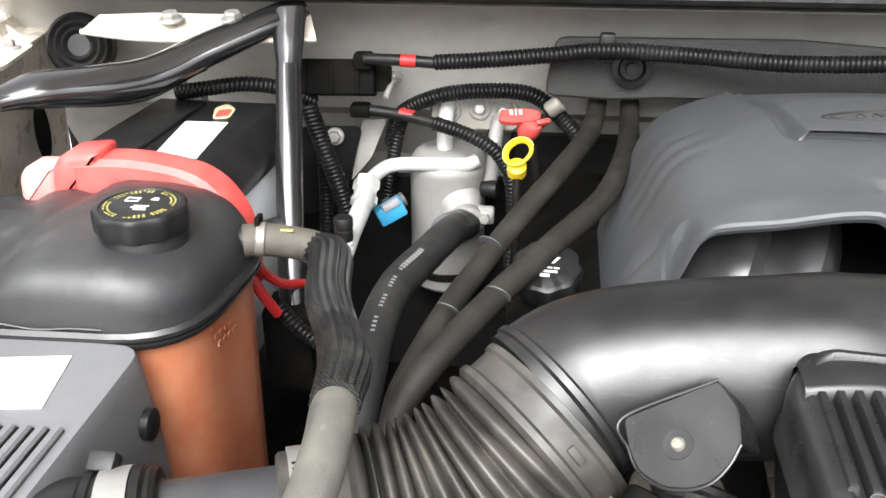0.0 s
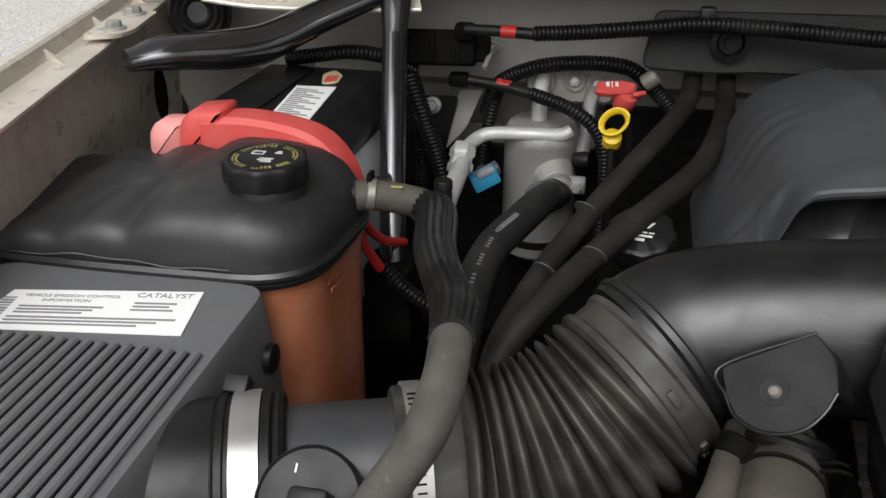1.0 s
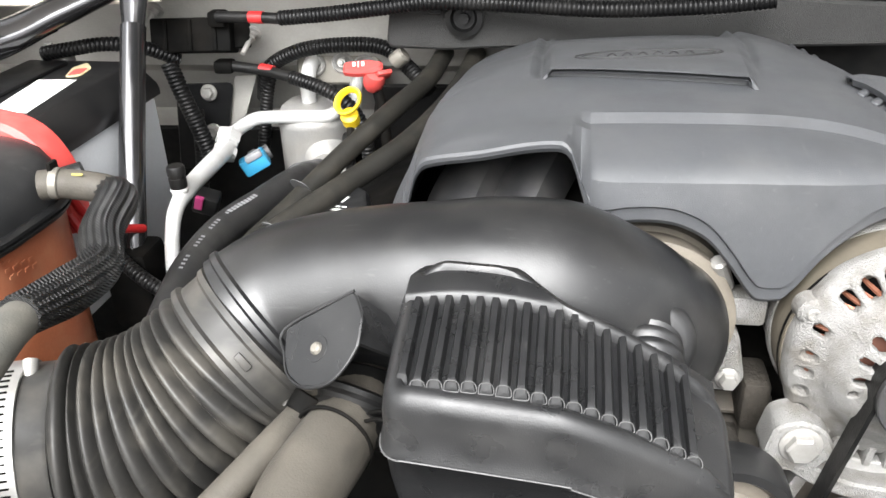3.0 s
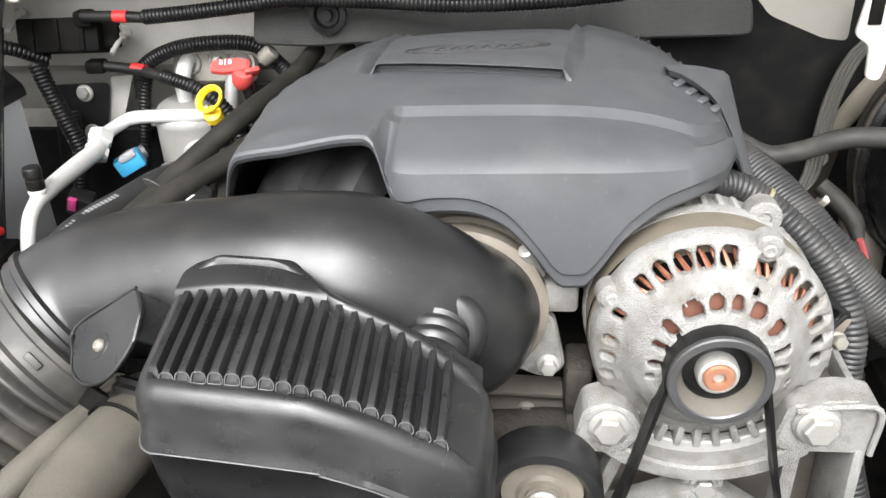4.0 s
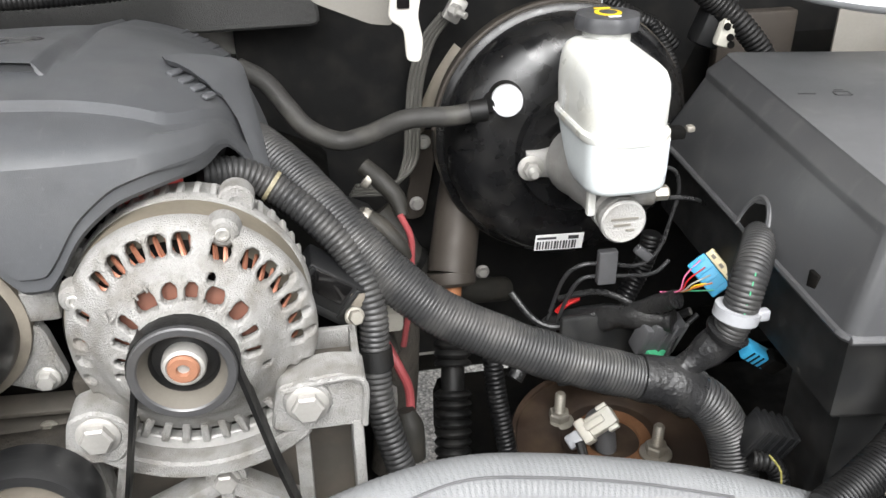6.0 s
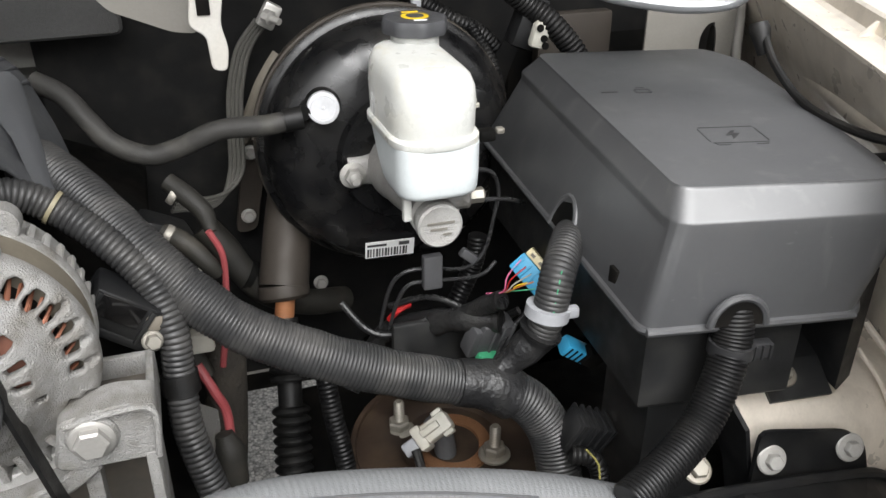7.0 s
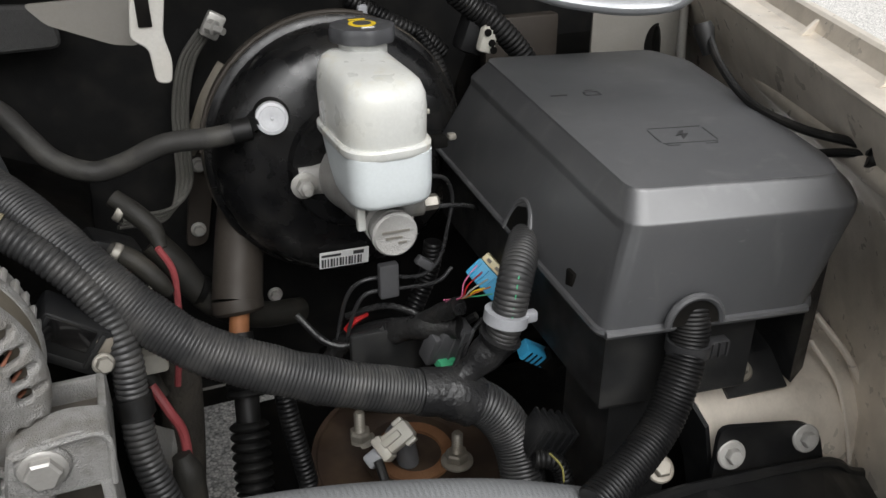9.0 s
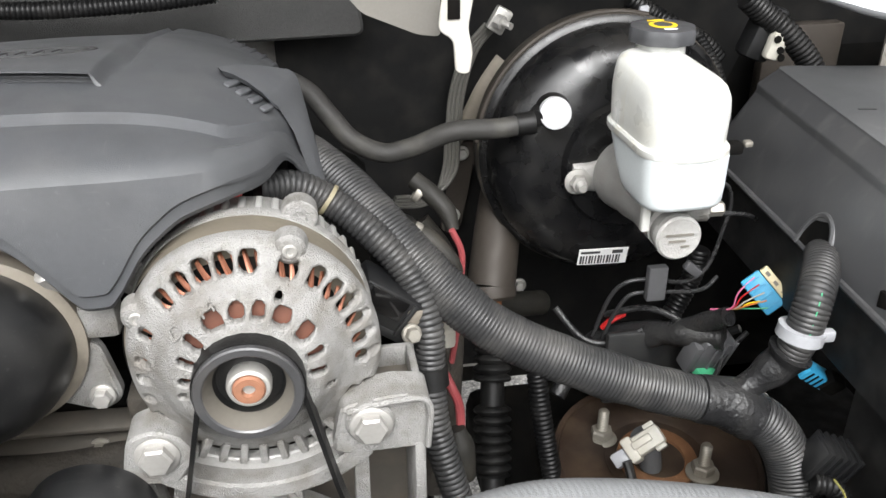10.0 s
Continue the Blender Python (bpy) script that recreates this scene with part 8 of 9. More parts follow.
def fuse_box():
    t = thing("fuse_box", (1.05, 0.58, 1.05), "large matt black fuse box with a sloped-edge lid", "fuse box")
    # corners of the lid's flat top and of its skirt
    z = 1.278
    top = [(0.931, 0.437), (1.088, 0.404), (1.106, 0.436), (1.172, 0.700), (1.158, 0.752), (0.978, 0.786)]
    mid = [(0.9186, 0.417), (1.093, 0.384), (1.122, 0.424), (1.200, 0.715), (1.190, 0.772), (0.962, 0.797)]
    low = [(0.9020, 0.411), (1.066, 0.386), (1.0935, 0.420), (1.178, 0.725), (1.150, 0.77), (0.930, 0.812)]

    def ring(pts, r):
        return rounded(pts, r, 4)

    bm = bmesh.new()
    rs = []
    for pts, r, h in ((low, 0.012, 1.178), (low, 0.012, 1.184), (mid, 0.016, 1.252), (mid, 0.017, 1.2600), (top, 0.013, 1.2765), (top, 0.013, 1.278)):
        rs.append([bm.verts.new((p[0], p[1], h)) for p in ring(pts, r)])
    n = len(rs[0])
    for a, b in zip(rs, rs[1:]):
        for j in range(n):
            bm.faces.new((a[j], a[(j + 1) % n], b[(j + 1) % n], b[j]))
    bm.faces.new(rs[0])
    bm.faces.new(rs[-1])
    bmesh.ops.recalc_face_normals(bm, faces=bm.faces[:])
    crease = [e for e in bm.edges if len(e.link_faces) == 2 and radians(18) < e.calc_face_angle(0.0) < radians(75) and min(v.co.z for v in e.verts) > 1.19]
    bmesh.ops.bevel(bm, geom=crease, offset=0.0035, segments=2, profile=0.5, affect="EDGES", clamp_overlap=True)
    lid = part("lid", bm, FUSE_PLASTIC, t, angle=30)
    rim = ring(low, 0.012)
    part("lid_rim", tube([(p[0], p[1], 1.179) for p in rim] + [(rim[0][0], rim[0][1], 1.179)], 0.0035, 8, 0.006), FUSE_PLASTIC, lid)
    arch = axis((0.968, 0.3965, 1.184), (-0.16, -1, 0))
    part("arch_rim", tube([arch @ Vector((0.021 * math.cos(a), 0.023 * math.sin(a), 0.003)) for a in [math.pi * k / 12 for k in range(13)]], 0.003, 8, 0.004), FUSE_PLASTIC, lid)
    part("arch_opening", prism([(0.0195 * math.cos(a), 0.0215 * math.sin(a)) for a in [math.pi * k / 12 for k in range(13)]], 0.003, arch @ Matrix.Translation((0, 0, 0.001))), DARK, lid)
    arch = axis((0.9120, 0.572, 1.178), (-1, 0.09, 0.31))
    part("arch_rim", tube([arch @ Vector((0.024 * math.cos(a), 0.036 * math.sin(a), 0.001)) for a in [math.pi * k / 12 for k in range(13)]], 0.003, 8, 0.004), FUSE_PLASTIC, lid)
    part("arch_opening", prism([(0.0225 * math.cos(a), 0.0345 * math.sin(a)) for a in [math.pi * k / 12 for k in range(13)]], 0.003, arch @ Matrix.Translation((0, 0, -0.001))), DARK, lid)
    part("latch_slot", box((0.004, 0.012, 0.016), Matrix.Translation((0.909, 0.470, 1.192)), 0.001), DARK, lid)
    # moulded symbols
    s = Matrix.Translation((1.030, 0.514, z)) @ pose(0, 0, 0, 0, 0, -12) @ Matrix.Scale(0.86, 4)
    for x, y, w, h in ((0, 0.022, 0.056, 0.0016), (0, -0.018, 0.056, 0.0016), (-0.028, 0.002, 0.0016, 0.04), (0.028, 0.002, 0.0016, 0.04), (-0.018, -0.023, 0.012, 0.0016), (0.018, -0.023, 0.012, 0.0016), (-0.024, -0.020, 0.0016, 0.006), (0.024, -0.020, 0.0016, 0.006), ):
        part("symbol_line", box((w * 0.96, h * 0.8, 0.0007), s @ Matrix.Translation((x, y, 0)), 0), DUCT_PLASTIC, lid, smooth=False)
    part("symbol_bolt", prism([(0.002, 0.012), (-0.007, 0.000), (-0.001, 0.001), (-0.004, -0.010), (0.007, 0.004), (0.001, 0.004), (0.006, 0.012)], 0.0006, s), DUCT_PLASTIC, lid, smooth=False)
    s = Matrix.Translation((1.005, 0.640, z)) @ pose(0, 0, 0, 0, 0, -12)
    for x, y, w, h in ((-0.018, 0, 0.016, 0.003), (0.014, -0.004, 0.014, 0.0016), (0.014, 0.006, 0.014, 0.0016), (0.007, 0.001, 0.0016, 0.010), (0.021, 0.001, 0.0016, 0.010), (0.014, 0.011, 0.008, 0.0016)):
        part("symbol_line", box((w * 0.96, h * 0.8, 0.0010), s @ Matrix.Translation((x, y, 0)), 0), DUCT_PLASTIC, lid, smooth=False)
    # lower housing and legs
    body = [(0.915, 0.425), (1.040, 0.408), (1.044, 0.515), (1.115, 0.515), (1.165, 0.72), (1.14, 0.75), (0.935, 0.80)]
    part("housing", prism(body, 0.085, Matrix.Translation((0, 0, 1.097)), 0.003), BOX_PLASTIC, t, smooth=False)
    part("leg", prism([(0.930, 0.432), (0.985, 0.420), (0.985, 0.50), (0.93, 0.50)], 0.30, Matrix.Translation((0, 0, 0.80)), 0.003), BOX_PLASTIC, t, smooth=False)
    part("side_leg", prism([(1.1085, 0.4245), (1.134, 0.436), (1.176, 0.70), (1.14, 0.70)], 0.112, Matrix.Translation((0, 0, 1.070)), 0.002), BOX_PLASTIC, t, smooth=False)
    part("foot", sheet([[(1.044, 0.424, 1.073), (1.107, 0.424, 1.068)], [(1.046, 0.455, 1.090), (1.112, 0.455, 1.086)], [(1.050, 0.500, 1.100), (1.118, 0.500, 1.098)]], 0.003), BOX_PLASTIC, t, "dusty black plastic mounting foot", smooth=False)
    part("pocket_wall", prism([(1.043, 0.425), (1.048, 0.425), (1.055, 0.52), (1.050, 0.52)], 0.075, Matrix.Translation((0, 0, 1.085)), 0.001), BOX_PLASTIC, t, smooth=False)
    part("pocket_back", prism([(1.046, 0.512), (1.118, 0.508), (1.118, 0.514), (1.046, 0.518)], 0.09, Matrix.Translation((0, 0, 1.085)), 0.001), BOX_PLASTIC, t, smooth=False)
    hexbolt((1.0645, 0.440, 1.0855), (-0.1, -0.45, 0.85), 0.0062, 0.0115, t, STUD_GREY)
    part("conduit_clip", box((0.026, 0.010, 0.012), Matrix.Translation((0.985, 0.392, 1.161)) @ pose(0, 0, 0, 0, 0, -8), 0.0015), CLIP_DARK, t)
    for k in range(3):
        part("clip_ridge", box((0.0015, 0.002, 0.012), Matrix.Translation((0.982 + 0.006 * k, 0.3865 - 0.0008 * k, 0 + 1.161)), 0), CLIP_DARK, t, smooth=False)
    return t


FUSE_PLASTIC = mat("matt charcoal plastic", (0.050, 0.051, 0.0535), 0.38, second=(0.056, 0.057, 0.0595), scale=35, amount=0.35, rough_var=0.03, bump=0.12, bump_scale=1600, spec=1.0, dust=(0.11, 0.108, 0.104), dust_amount=0.10)
scuffed(FUSE_PLASTIC, (0.12, 0.119, 0.117), 0.35, (60, 60, 14), 0.58)
scuffed(FUSE_PLASTIC, (0.20, 0.198, 0.195), 0.4, (26, 480, 300), 0.67)
fuse_box()

# conduits
main = thing("main_harness", (0.84, 0.51, 1.06), "thick dusty corrugated wiring harness crossing the bay", "wiring harness")
part("conduit", tube([(0.496, 0.668, 1.262), (0.524, 0.634, 1.248), (0.562, 0.592, 1.215), (0.598, 0.565, 1.179), (0.635, 0.545, 1.151), (0.688, 0.530, 1.126), (0.748, 0.520, 1.102), (0.817, 0.515, 1.078)], 0.0194, 22, pitch=0.0032, depth=0.0008, wobble=0.05), CONDUIT_GREY, main)
part("conduit", tube([(0.821, 0.512, 1.078), (0.855, 0.505, 1.062), (0.876, 0.495, 1.033), (0.882, 0.480, 0.996), (0.882, 0.470, 0.953)], 0.0200, 20, pitch=0.0036, depth=0.0011), CONDUIT_GREY, main)
part("conduit", tube([(0.867, 0.512, 1.112), (0.874, 0.507, 1.143), (0.884, 0.515, 1.174), (0.906, 0.545, 1.185), (0.925, 0.572, 1.178), (0.950, 0.580, 1.180)], [0.0138, 0.0148, 0.0150, 0.0150, 0.0150, 0.0142], 20, pitch=0.0036, depth=0.0010), CONDUIT_GREY, main)
part("tape_wrap", tube([(0.798, 0.514, 1.086), (0.826, 0.512, 1.078), (0.846, 0.508, 1.066)], [0.0205, 0.022, 0.021], 18, 0.004, wobble=0.12), TAPE, main, "black tape wrapped joint")
part("tape_wrap", tube([(0.831, 0.512, 1.089), (0.847, 0.512, 1.100), (0.864, 0.510, 1.117), (0.869, 0.508, 1.128)], [0.010, 0.012, 0.016, 0.0178], 16, 0.004, wobble=0.14), TAPE, main, "black tape wrapped branch")
run = spline([(0.8715, 0.4935, 1.150), (0.880, 0.502, 1.181), (0.901, 0.532, 1.1945)], 0.004)
for k in range(1, len(run) - 1, 2):
    part("green_dash", tube([run[k - 1][0].lerp(run[k][0], 0.5), run[k][0], run[k][0].lerp(run[k + 1][0], 0.4)], 0.0006, 6, 0.002), GREEN, main, "thin green dash")
part("pale_clamp", lathe([(0.0172, -0.0048), (0.0186, -0.0048), (0.0186, 0.0048), (0.0172, 0.0048)], 28, axis((0.873, 0.507, 1.146), (0.18, 0.05, 0.97))), PALE_CLIP, main, "pale grey clamp band")
part("clamp_tail", box((0.014, 0.008, 0.010), Matrix.Translation((0.890, 0.500, 1.146)), 0.002), PALE_CLIP, main)

TIE_TAN = mat("aged tan nylon", (0.20, 0.175, 0.11), 0.55)
alt_c = thing("alternator_harness", (0.58, 0.54, 1.0), "corrugated conduit tied beside the alternator", "wiring harness")
part("conduit", tube([(0.461, 0.585, 1.269), (0.487, 0.595, 1.265), (0.512, 0.595, 1.251), (0.544, 0.580, 1.226), (0.570, 0.565, 1.195), (0.581, 0.550, 1.161), (0.581, 0.540, 1.120), (0.582, 0.525, 1.081), (0.593, 0.510, 1.033), (0.605, 0.500, 0.991)], 0.0124, 18, pitch=0.0046, depth=0.0013), CONDUIT_GREY, alt_c)
part("zip_tie", lathe([(0.0122, -0.0016), (0.0132, -0.0016), (0.0132, 0.0016), (0.0122, 0.0016)], 24, axis((0.512, 0.595, 1.251), (0.80, -0.20, -0.55))), TIE_TAN, alt_c, "cream cable tie")
part("tie_clip", lathe([(0.0125, -0.008), (0.0145, -0.008), (0.0145, 0.008), (0.0125, 0.008)], 20, axis((0.581, 0.540, 1.117), (0.05, -0.3, -0.95))), RUBBER, alt_c)
rw = thing("red_battery_wires", (0.59, 0.60, 1.05), "faded red wires behind the alternator conduit", "wire")
part("wire", tube([(0.619, 0.660, 1.184), (0.628, 0.660, 1.161), (0.628, 0.660, 1.133), (0.624, 0.650, 1.100), (0.615, 0.640, 1.055)], 0.0030, 8), DULL_RED, rw)
part("wire", tube([(0.594, 0.590, 1.096), (0.605, 0.580, 1.072), (0.612, 0.580, 1.049), (0.612, 0.575, 1.012)], 0.0042, 10), DULL_RED, rw)
part("sheath", tube([(0.580, 0.602, 1.124), (0.591, 0.600, 1.103), (0.601, 0.592, 1.081)], [0.0085, 0.0088, 0.0070], 14), GREY_RUBBER, rw)

# spark leads, pipes and hoses between engine and bulkhead
bt = thing("ignition_lead", (0.58, 0.66, 1.10), "red ignition lead in dusty black boots", "lead")
part("boot", tube([(0.591, 0.700, 1.218), (0.605, 0.690, 1.207), (0.618, 0.680, 1.193), (0.622, 0.670, 1.178)], [0.0085, 0.0090, 0.0085, 0.0055], 14, 0.006, wobble=0.08), GREY_RUBBER, bt, "dusty black boot")
part("boot", tube([(0.582, 0.660, 1.189), (0.599, 0.650, 1.180), (0.615, 0.640, 1.163), (0.621, 0.640, 1.151)], [0.0085, 0.0092, 0.0080, 0.0055], 14, 0.006, wobble=0.08), GREY_RUBBER, bt, "dusty black boot")
part("crimp", lathe([(0.0085, 0), (0.0095, 0.002), (0.0095, 0.006), (0.0085, 0.007)], 14, axis((0.592, 0.695, 1.209), (0.7, -0.2, -0.5))), STUD_GREY_BOLT, bt)
part("crimp", lathe([(0.0085, 0), (0.0095, 0.002), (0.0095, 0.006), (0.0085, 0.007)], 14, axis((0.583, 0.655, 1.190), (0.7, -0.2, -0.5))), STUD_GREY_BOLT, bt)
part("boot", tube([(0.607, 0.570, 1.035), (0.610, 0.565, 1.017), (0.609, 0.560, 0.990)], [0.008, 0.013, 0.014], 14, 0.006), GREY_RUBBER, bt, "dusty black boot")
ht = thing("engine_pipe", (0.60, 0.68, 0.95), "dull grey metal pipe rising beside the engine", "pipe")
part("pipe", tube([(0.625, 0.720, 1.056), (0.618, 0.710, 0.998), (0.611, 0.700, 0.938), (0.600, 0.690, 0.860)], [0.018, 0.021, 0.022, 0.022], 18, 0.02, wobble=0.04), ENGINE_GRIME, ht)
part("shield", sheet([[(0.589, 0.600, 1.050), (0.604, 0.620, 1.024), (0.605, 0.620, 1.004)], [(0.584, 0.600, 1.009), (0.593, 0.620, 0.976), (0.598, 0.620, 0.967)]], 0.002), ALU_DULL, ht, "crumpled pale foil shield", smooth=False)
bh = thing("bulkhead_hose", (0.70, 0.88, 1.05), "thick dark hose curving below the steering column", "hose")
part("hose", tube([(0.619, 0.900, 1.074), (0.640, 0.890, 1.046), (0.658, 0.880, 1.014), (0.684, 0.880, 0.983), (0.731, 0.890, 0.956), (0.783, 0.920, 0.934)], 0.0165, 18), GREY_RUBBER, bh)
part("clamp", lathe([(0.0168, 0), (0.0182, 0.001), (0.0182, 0.008), (0.0168, 0.009)], 22, axis((0.658, 0.880, 1.014), (0.75, 0, -0.5))), DARK, bh)
lp = thing("loom_plug", (0.92, 0.46, 1.0), "black ribbed loom plug beside the fuse box leg", "connector")
part("plug", box((0.040, 0.024, 0.030), Matrix.Translation((0.901, 0.475, 1.039)) @ pose(0, 0, 0, 10, 25, 0), 0.004), BLACK_PLASTIC, lp)
for k in range(5):
    part("plug_rib", box((0.003, 0.028, 0.034), Matrix.Translation((0.901, 0.475, 1.039)) @ pose(0, 0, 0, 10, 25, 0) @ Matrix.Translation((-0.016 + 0.008 * k, 0, 0)), 0.001), BLACK_PLASTIC, lp)
part("conduit", tube([(0.881, 0.460, 1.030), (0.897, 0.455, 1.027), (0.905, 0.450, 1.011), (0.904, 0.440, 0.982)], 0.0085, 14, pitch=0.0045, depth=0.0012), CONDUIT, lp)
part("yellow_stripe", tube([(0.887, 0.446, 1.046), (0.897, 0.442, 1.032), (0.898, 0.438, 1.018)], 0.0009, 6), YELLOW_INK, lp, "thin yellow stripe")

fbh = thing("fuse_box_harness", (0.98, 0.39, 1.1), "black corrugated conduit below the fuse box", "wiring harness")
part("conduit", tube([(0.972, 0.405, 1.193), (0.969, 0.398, 1.169), (0.958, 0.388, 1.143), (0.936, 0.375, 1.115), (0.902, 0.360, 1.099), (0.865, 0.345, 1.090)], 0.0148, 20, pitch=0.0033, depth=0.0010), CONDUIT, fbh)
part("clip_band", lathe([(0.0152, -0.005), (0.0168, -0.005), (0.0168, 0.005), (0.0152, 0.005)], 24, axis((0.968, 0.397, 1.163), (0.05, 0.05, 1))), CLIP_DARK, fbh)

# ---- driver side: wing fittings, wheel arch, loose wiring ----
def wheel_arch():
    t = thing("wheel_arch", (1.12, 0.50, 0.85), "pewter painted inner wheel arch behind the fuse box", "wheel arch")
    rows = []
    for i in range(15):
        f = i / 14
        x = 1.004 + 0.20 * f
        lift = 0.05 * max(0.0, f - 0.72) ** 1.2
        rows.append([(x + 0.02, 0.72, 1.105 - 0.028 * f + lift), (x + 0.012, 0.52, 1.098 - 0.032 * f + lift), (x + 0.004, 0.455, 1.090 - 0.040 * f + lift), (x, 0.428, 1.080 - 0.042 * f), (x + 0.004, 0.412, 1.060 - 0.045 * f), (x + 0.010, 0.405, 1.03 - 0.05 * f), (x + 0.022, 0.40, 0.88)])
    part("skin", sheet(rows, 0.003), BODY_PAINT, t)
    part("edge", tube([(1.153, 0.452, 1.087), (1.168, 0.425, 1.054), (1.175, 0.410, 1.014), (1.179, 0.400, 0.980), (1.185, 0.390, 0.930)], 0.0022, 10), BODY_PAINT, t)
    part("outer_bead", tube([(1.164, 0.462, 1.106), (1.186, 0.435, 1.070), (1.202, 0.415, 1.028), (1.216, 0.400, 0.974), (1.230, 0.390, 0.912)], 0.0034, 12), BODY_PAINT, t)
    part("left_flange", sheet([[(1.003, 0.425, 1.088), (1.010, 0.405, 1.068), (1.019, 0.395, 1.003)], [(1.011, 0.450, 1.050), (1.014, 0.430, 1.020), (1.021, 0.420, 0.967)]], 0.004), BLACK_PLASTIC, t, "black edge flange")
    part("bracket", prism(rounded([(1.009, 0.392, 1.077)[::2], (1.099, 0.392, 1.055)[::2], (1.121, 0.392, 1.037)[::2], (1.142, 0.392, 0.979)[::2], (1.010, 0.392, 1.009)[::2]], 0.012, 3), 0.004, Matrix.Translation((0, 0.395, 0)) @ pose(0, 0, 0, 90, 0, 0)), BLACK_PLASTIC, t, "black bracket bolted to the arch")
    for q in ((1.022, 0.388, 1.048), (1.101, 0.388, 1.040)):
        hexbolt(q, (-0.15, -0.9, 0.35), 0.0062, 0.0125, t, WASHER_GREY)
    return t


WASHER_GREY = mat("dull grey zinc", (0.36, 0.35, 0.33), 0.5, 0.4, second=(0.3, 0.29, 0.27))
wheel_arch()
tray = thing("front_tray", (1.05, 0.33, 0.98), "black plastic tray edge below the wheel arch", "tray")
part("tray", sheet([[(0.884, 0.360, 1.060), (0.990, 0.375, 1.037), (1.126, 0.385, 1.007), (1.196, 0.385, 0.969), (1.242, 0.360, 0.916)], [(0.841, 0.300, 1.107), (0.934, 0.300, 1.066), (1.049, 0.300, 1.017), (1.114, 0.300, 0.989), (1.171, 0.300, 0.965)]], 0.006), BLACK_PLASTIC, tray, smooth=False)
part("tray_lip", tube([(0.906, 0.358, 1.062), (0.990, 0.375, 1.037), (1.125, 0.384, 1.008), (1.160, 0.384, 0.986), (1.195, 0.385, 0.971)], 0.005, 8), BLACK_PLASTIC, tray)
hexbolt((0.932, 0.365, 1.083), (-0.1, -0.6, 0.75), 0.0065, 0.011, tray, STUD_GREY)

rel = thing("hood_release_cable", (1.17, 0.50, 1.25), "thin black bonnet release cable along the wing", "cable")
part("cable", tube([(1.134, 0.630, 1.327), (1.130, 0.600, 1.303), (1.131, 0.555, 1.281), (1.124, 0.485, 1.281), (1.131, 0.435, 1.285), (1.130, 0.405, 1.288), (1.133, 0.370, 1.290), (1.134, 0.340, 1.286), (1.131, 0.300, 1.282)], 0.0038, 10), RUBBER, rel)
part("cable", tube([(1.118, 0.480, 1.260), (1.126, 0.445, 1.274), (1.130, 0.415, 1.282)], 0.0036, 10), RUBBER, rel)
part("grommet", lathe([(0.008, 0), (0.010, 0.006), (0.007, 0.022), (0.006, 0.03)], 14, axis((1.131, 0.635, 1.334), (0.1, -0.4, -0.9))), RUBBER, rel)
part("cable", tube([(1.130, 0.415, 1.282), (1.139, 0.400, 1.278), (1.150, 0.385, 1.275), (1.163, 0.360, 1.264)], 0.0046, 10), RUBBER, rel)
clip = part("clip", box((0.012, 0.010, 0.030), Matrix.Translation((1.132, 0.405, 1.294)) @ pose(0, 0, 0, 20, 25, 0), 0.003), RUBBER, rel, "black push-in cable clip")
part("clip_loop", lathe([(0.0060, -0.005), (0.0092, -0.005), (0.0092, 0.005), (0.0060, 0.005)], 18, axis((1.123, 0.408, 1.293), (0.6, -0.6, -0.2))), RUBBER, clip)
part("clip_loop", lathe([(0.0055, -0.005), (0.0085, -0.005), (0.0085, 0.005), (0.0055, 0.005)], 18, axis((1.124, 0.408, 1.283), (0.6, -0.6, -0.2))), RUBBER, clip)
PROP_STEEL = mat("bright worn steel rod", (0.62, 0.62, 0.61), 0.24, 0.85, second=(0.5, 0.5, 0.49))
prop = thing("hood_prop_rod", (1.05, 0.29, 1.0), "bright steel bonnet prop rod standing against the wing", "rod")
part("rod", tube([(1.054, 0.305, 1.330), (1.081, 0.285, 1.247), (1.133, 0.270, 1.122)], 0.0065, 12), PROP_STEEL, prop)
fb = hexbolt((1.073, 0.315, 1.3365), (0, 0, 1), 0.0058, 0.0098, None, STEEL, "wing_bolt")
tg = part("wing_tongue", prism(rounded([(1.064, 0.327, 1.334)[:2], (1.085, 0.329, 1.334)[:2], (1.071, 0.292, 1.334)[:2], (1.039, 0.272, 1.334)[:2], (1.026, 0.279, 1.334)[:2]], 0.006, 3), 0.003, Matrix.Translation((0, 0, 1.3335)), 0.001), BODY_PAINT)
tagged(tg, "pewter painted tongue plate on the wing flange", "bracket")
tagged(fb, "zinc plated bolt on the wing flange", "bolt")
hl = thing("bonnet_hinge", (1.10, 0.75, 1.36), "pale grey painted bonnet hinge arm at the corner", "hinge")
part("arm", tube([(0.990, 0.750, 1.357), (1.042, 0.730, 1.345), (1.095, 0.710, 1.340), (1.135, 0.690, 1.344), (1.152, 0.670, 1.360)], [0.014, 0.02, 0.024, 0.022, 0.016], 16, 0.008, flat=0.45), HINGE_GREY := mat("blue-grey paint", (0.34, 0.35, 0.36), 0.35, 0.2, second=(0.28, 0.29, 0.30)), hl)
hole = part("wing_hole", lathe([(0.016, 0.0), (0.016, 0.0015), (0.0, 0.0015)], 24, axis((1.192, 0.785, 1.268), (-1, 0.37, 0)) @ Matrix.Scale(1.6, 4, (0, 1, 0))), DARK)
tagged(hole, "dark oval hole in the wing panel", "hole")
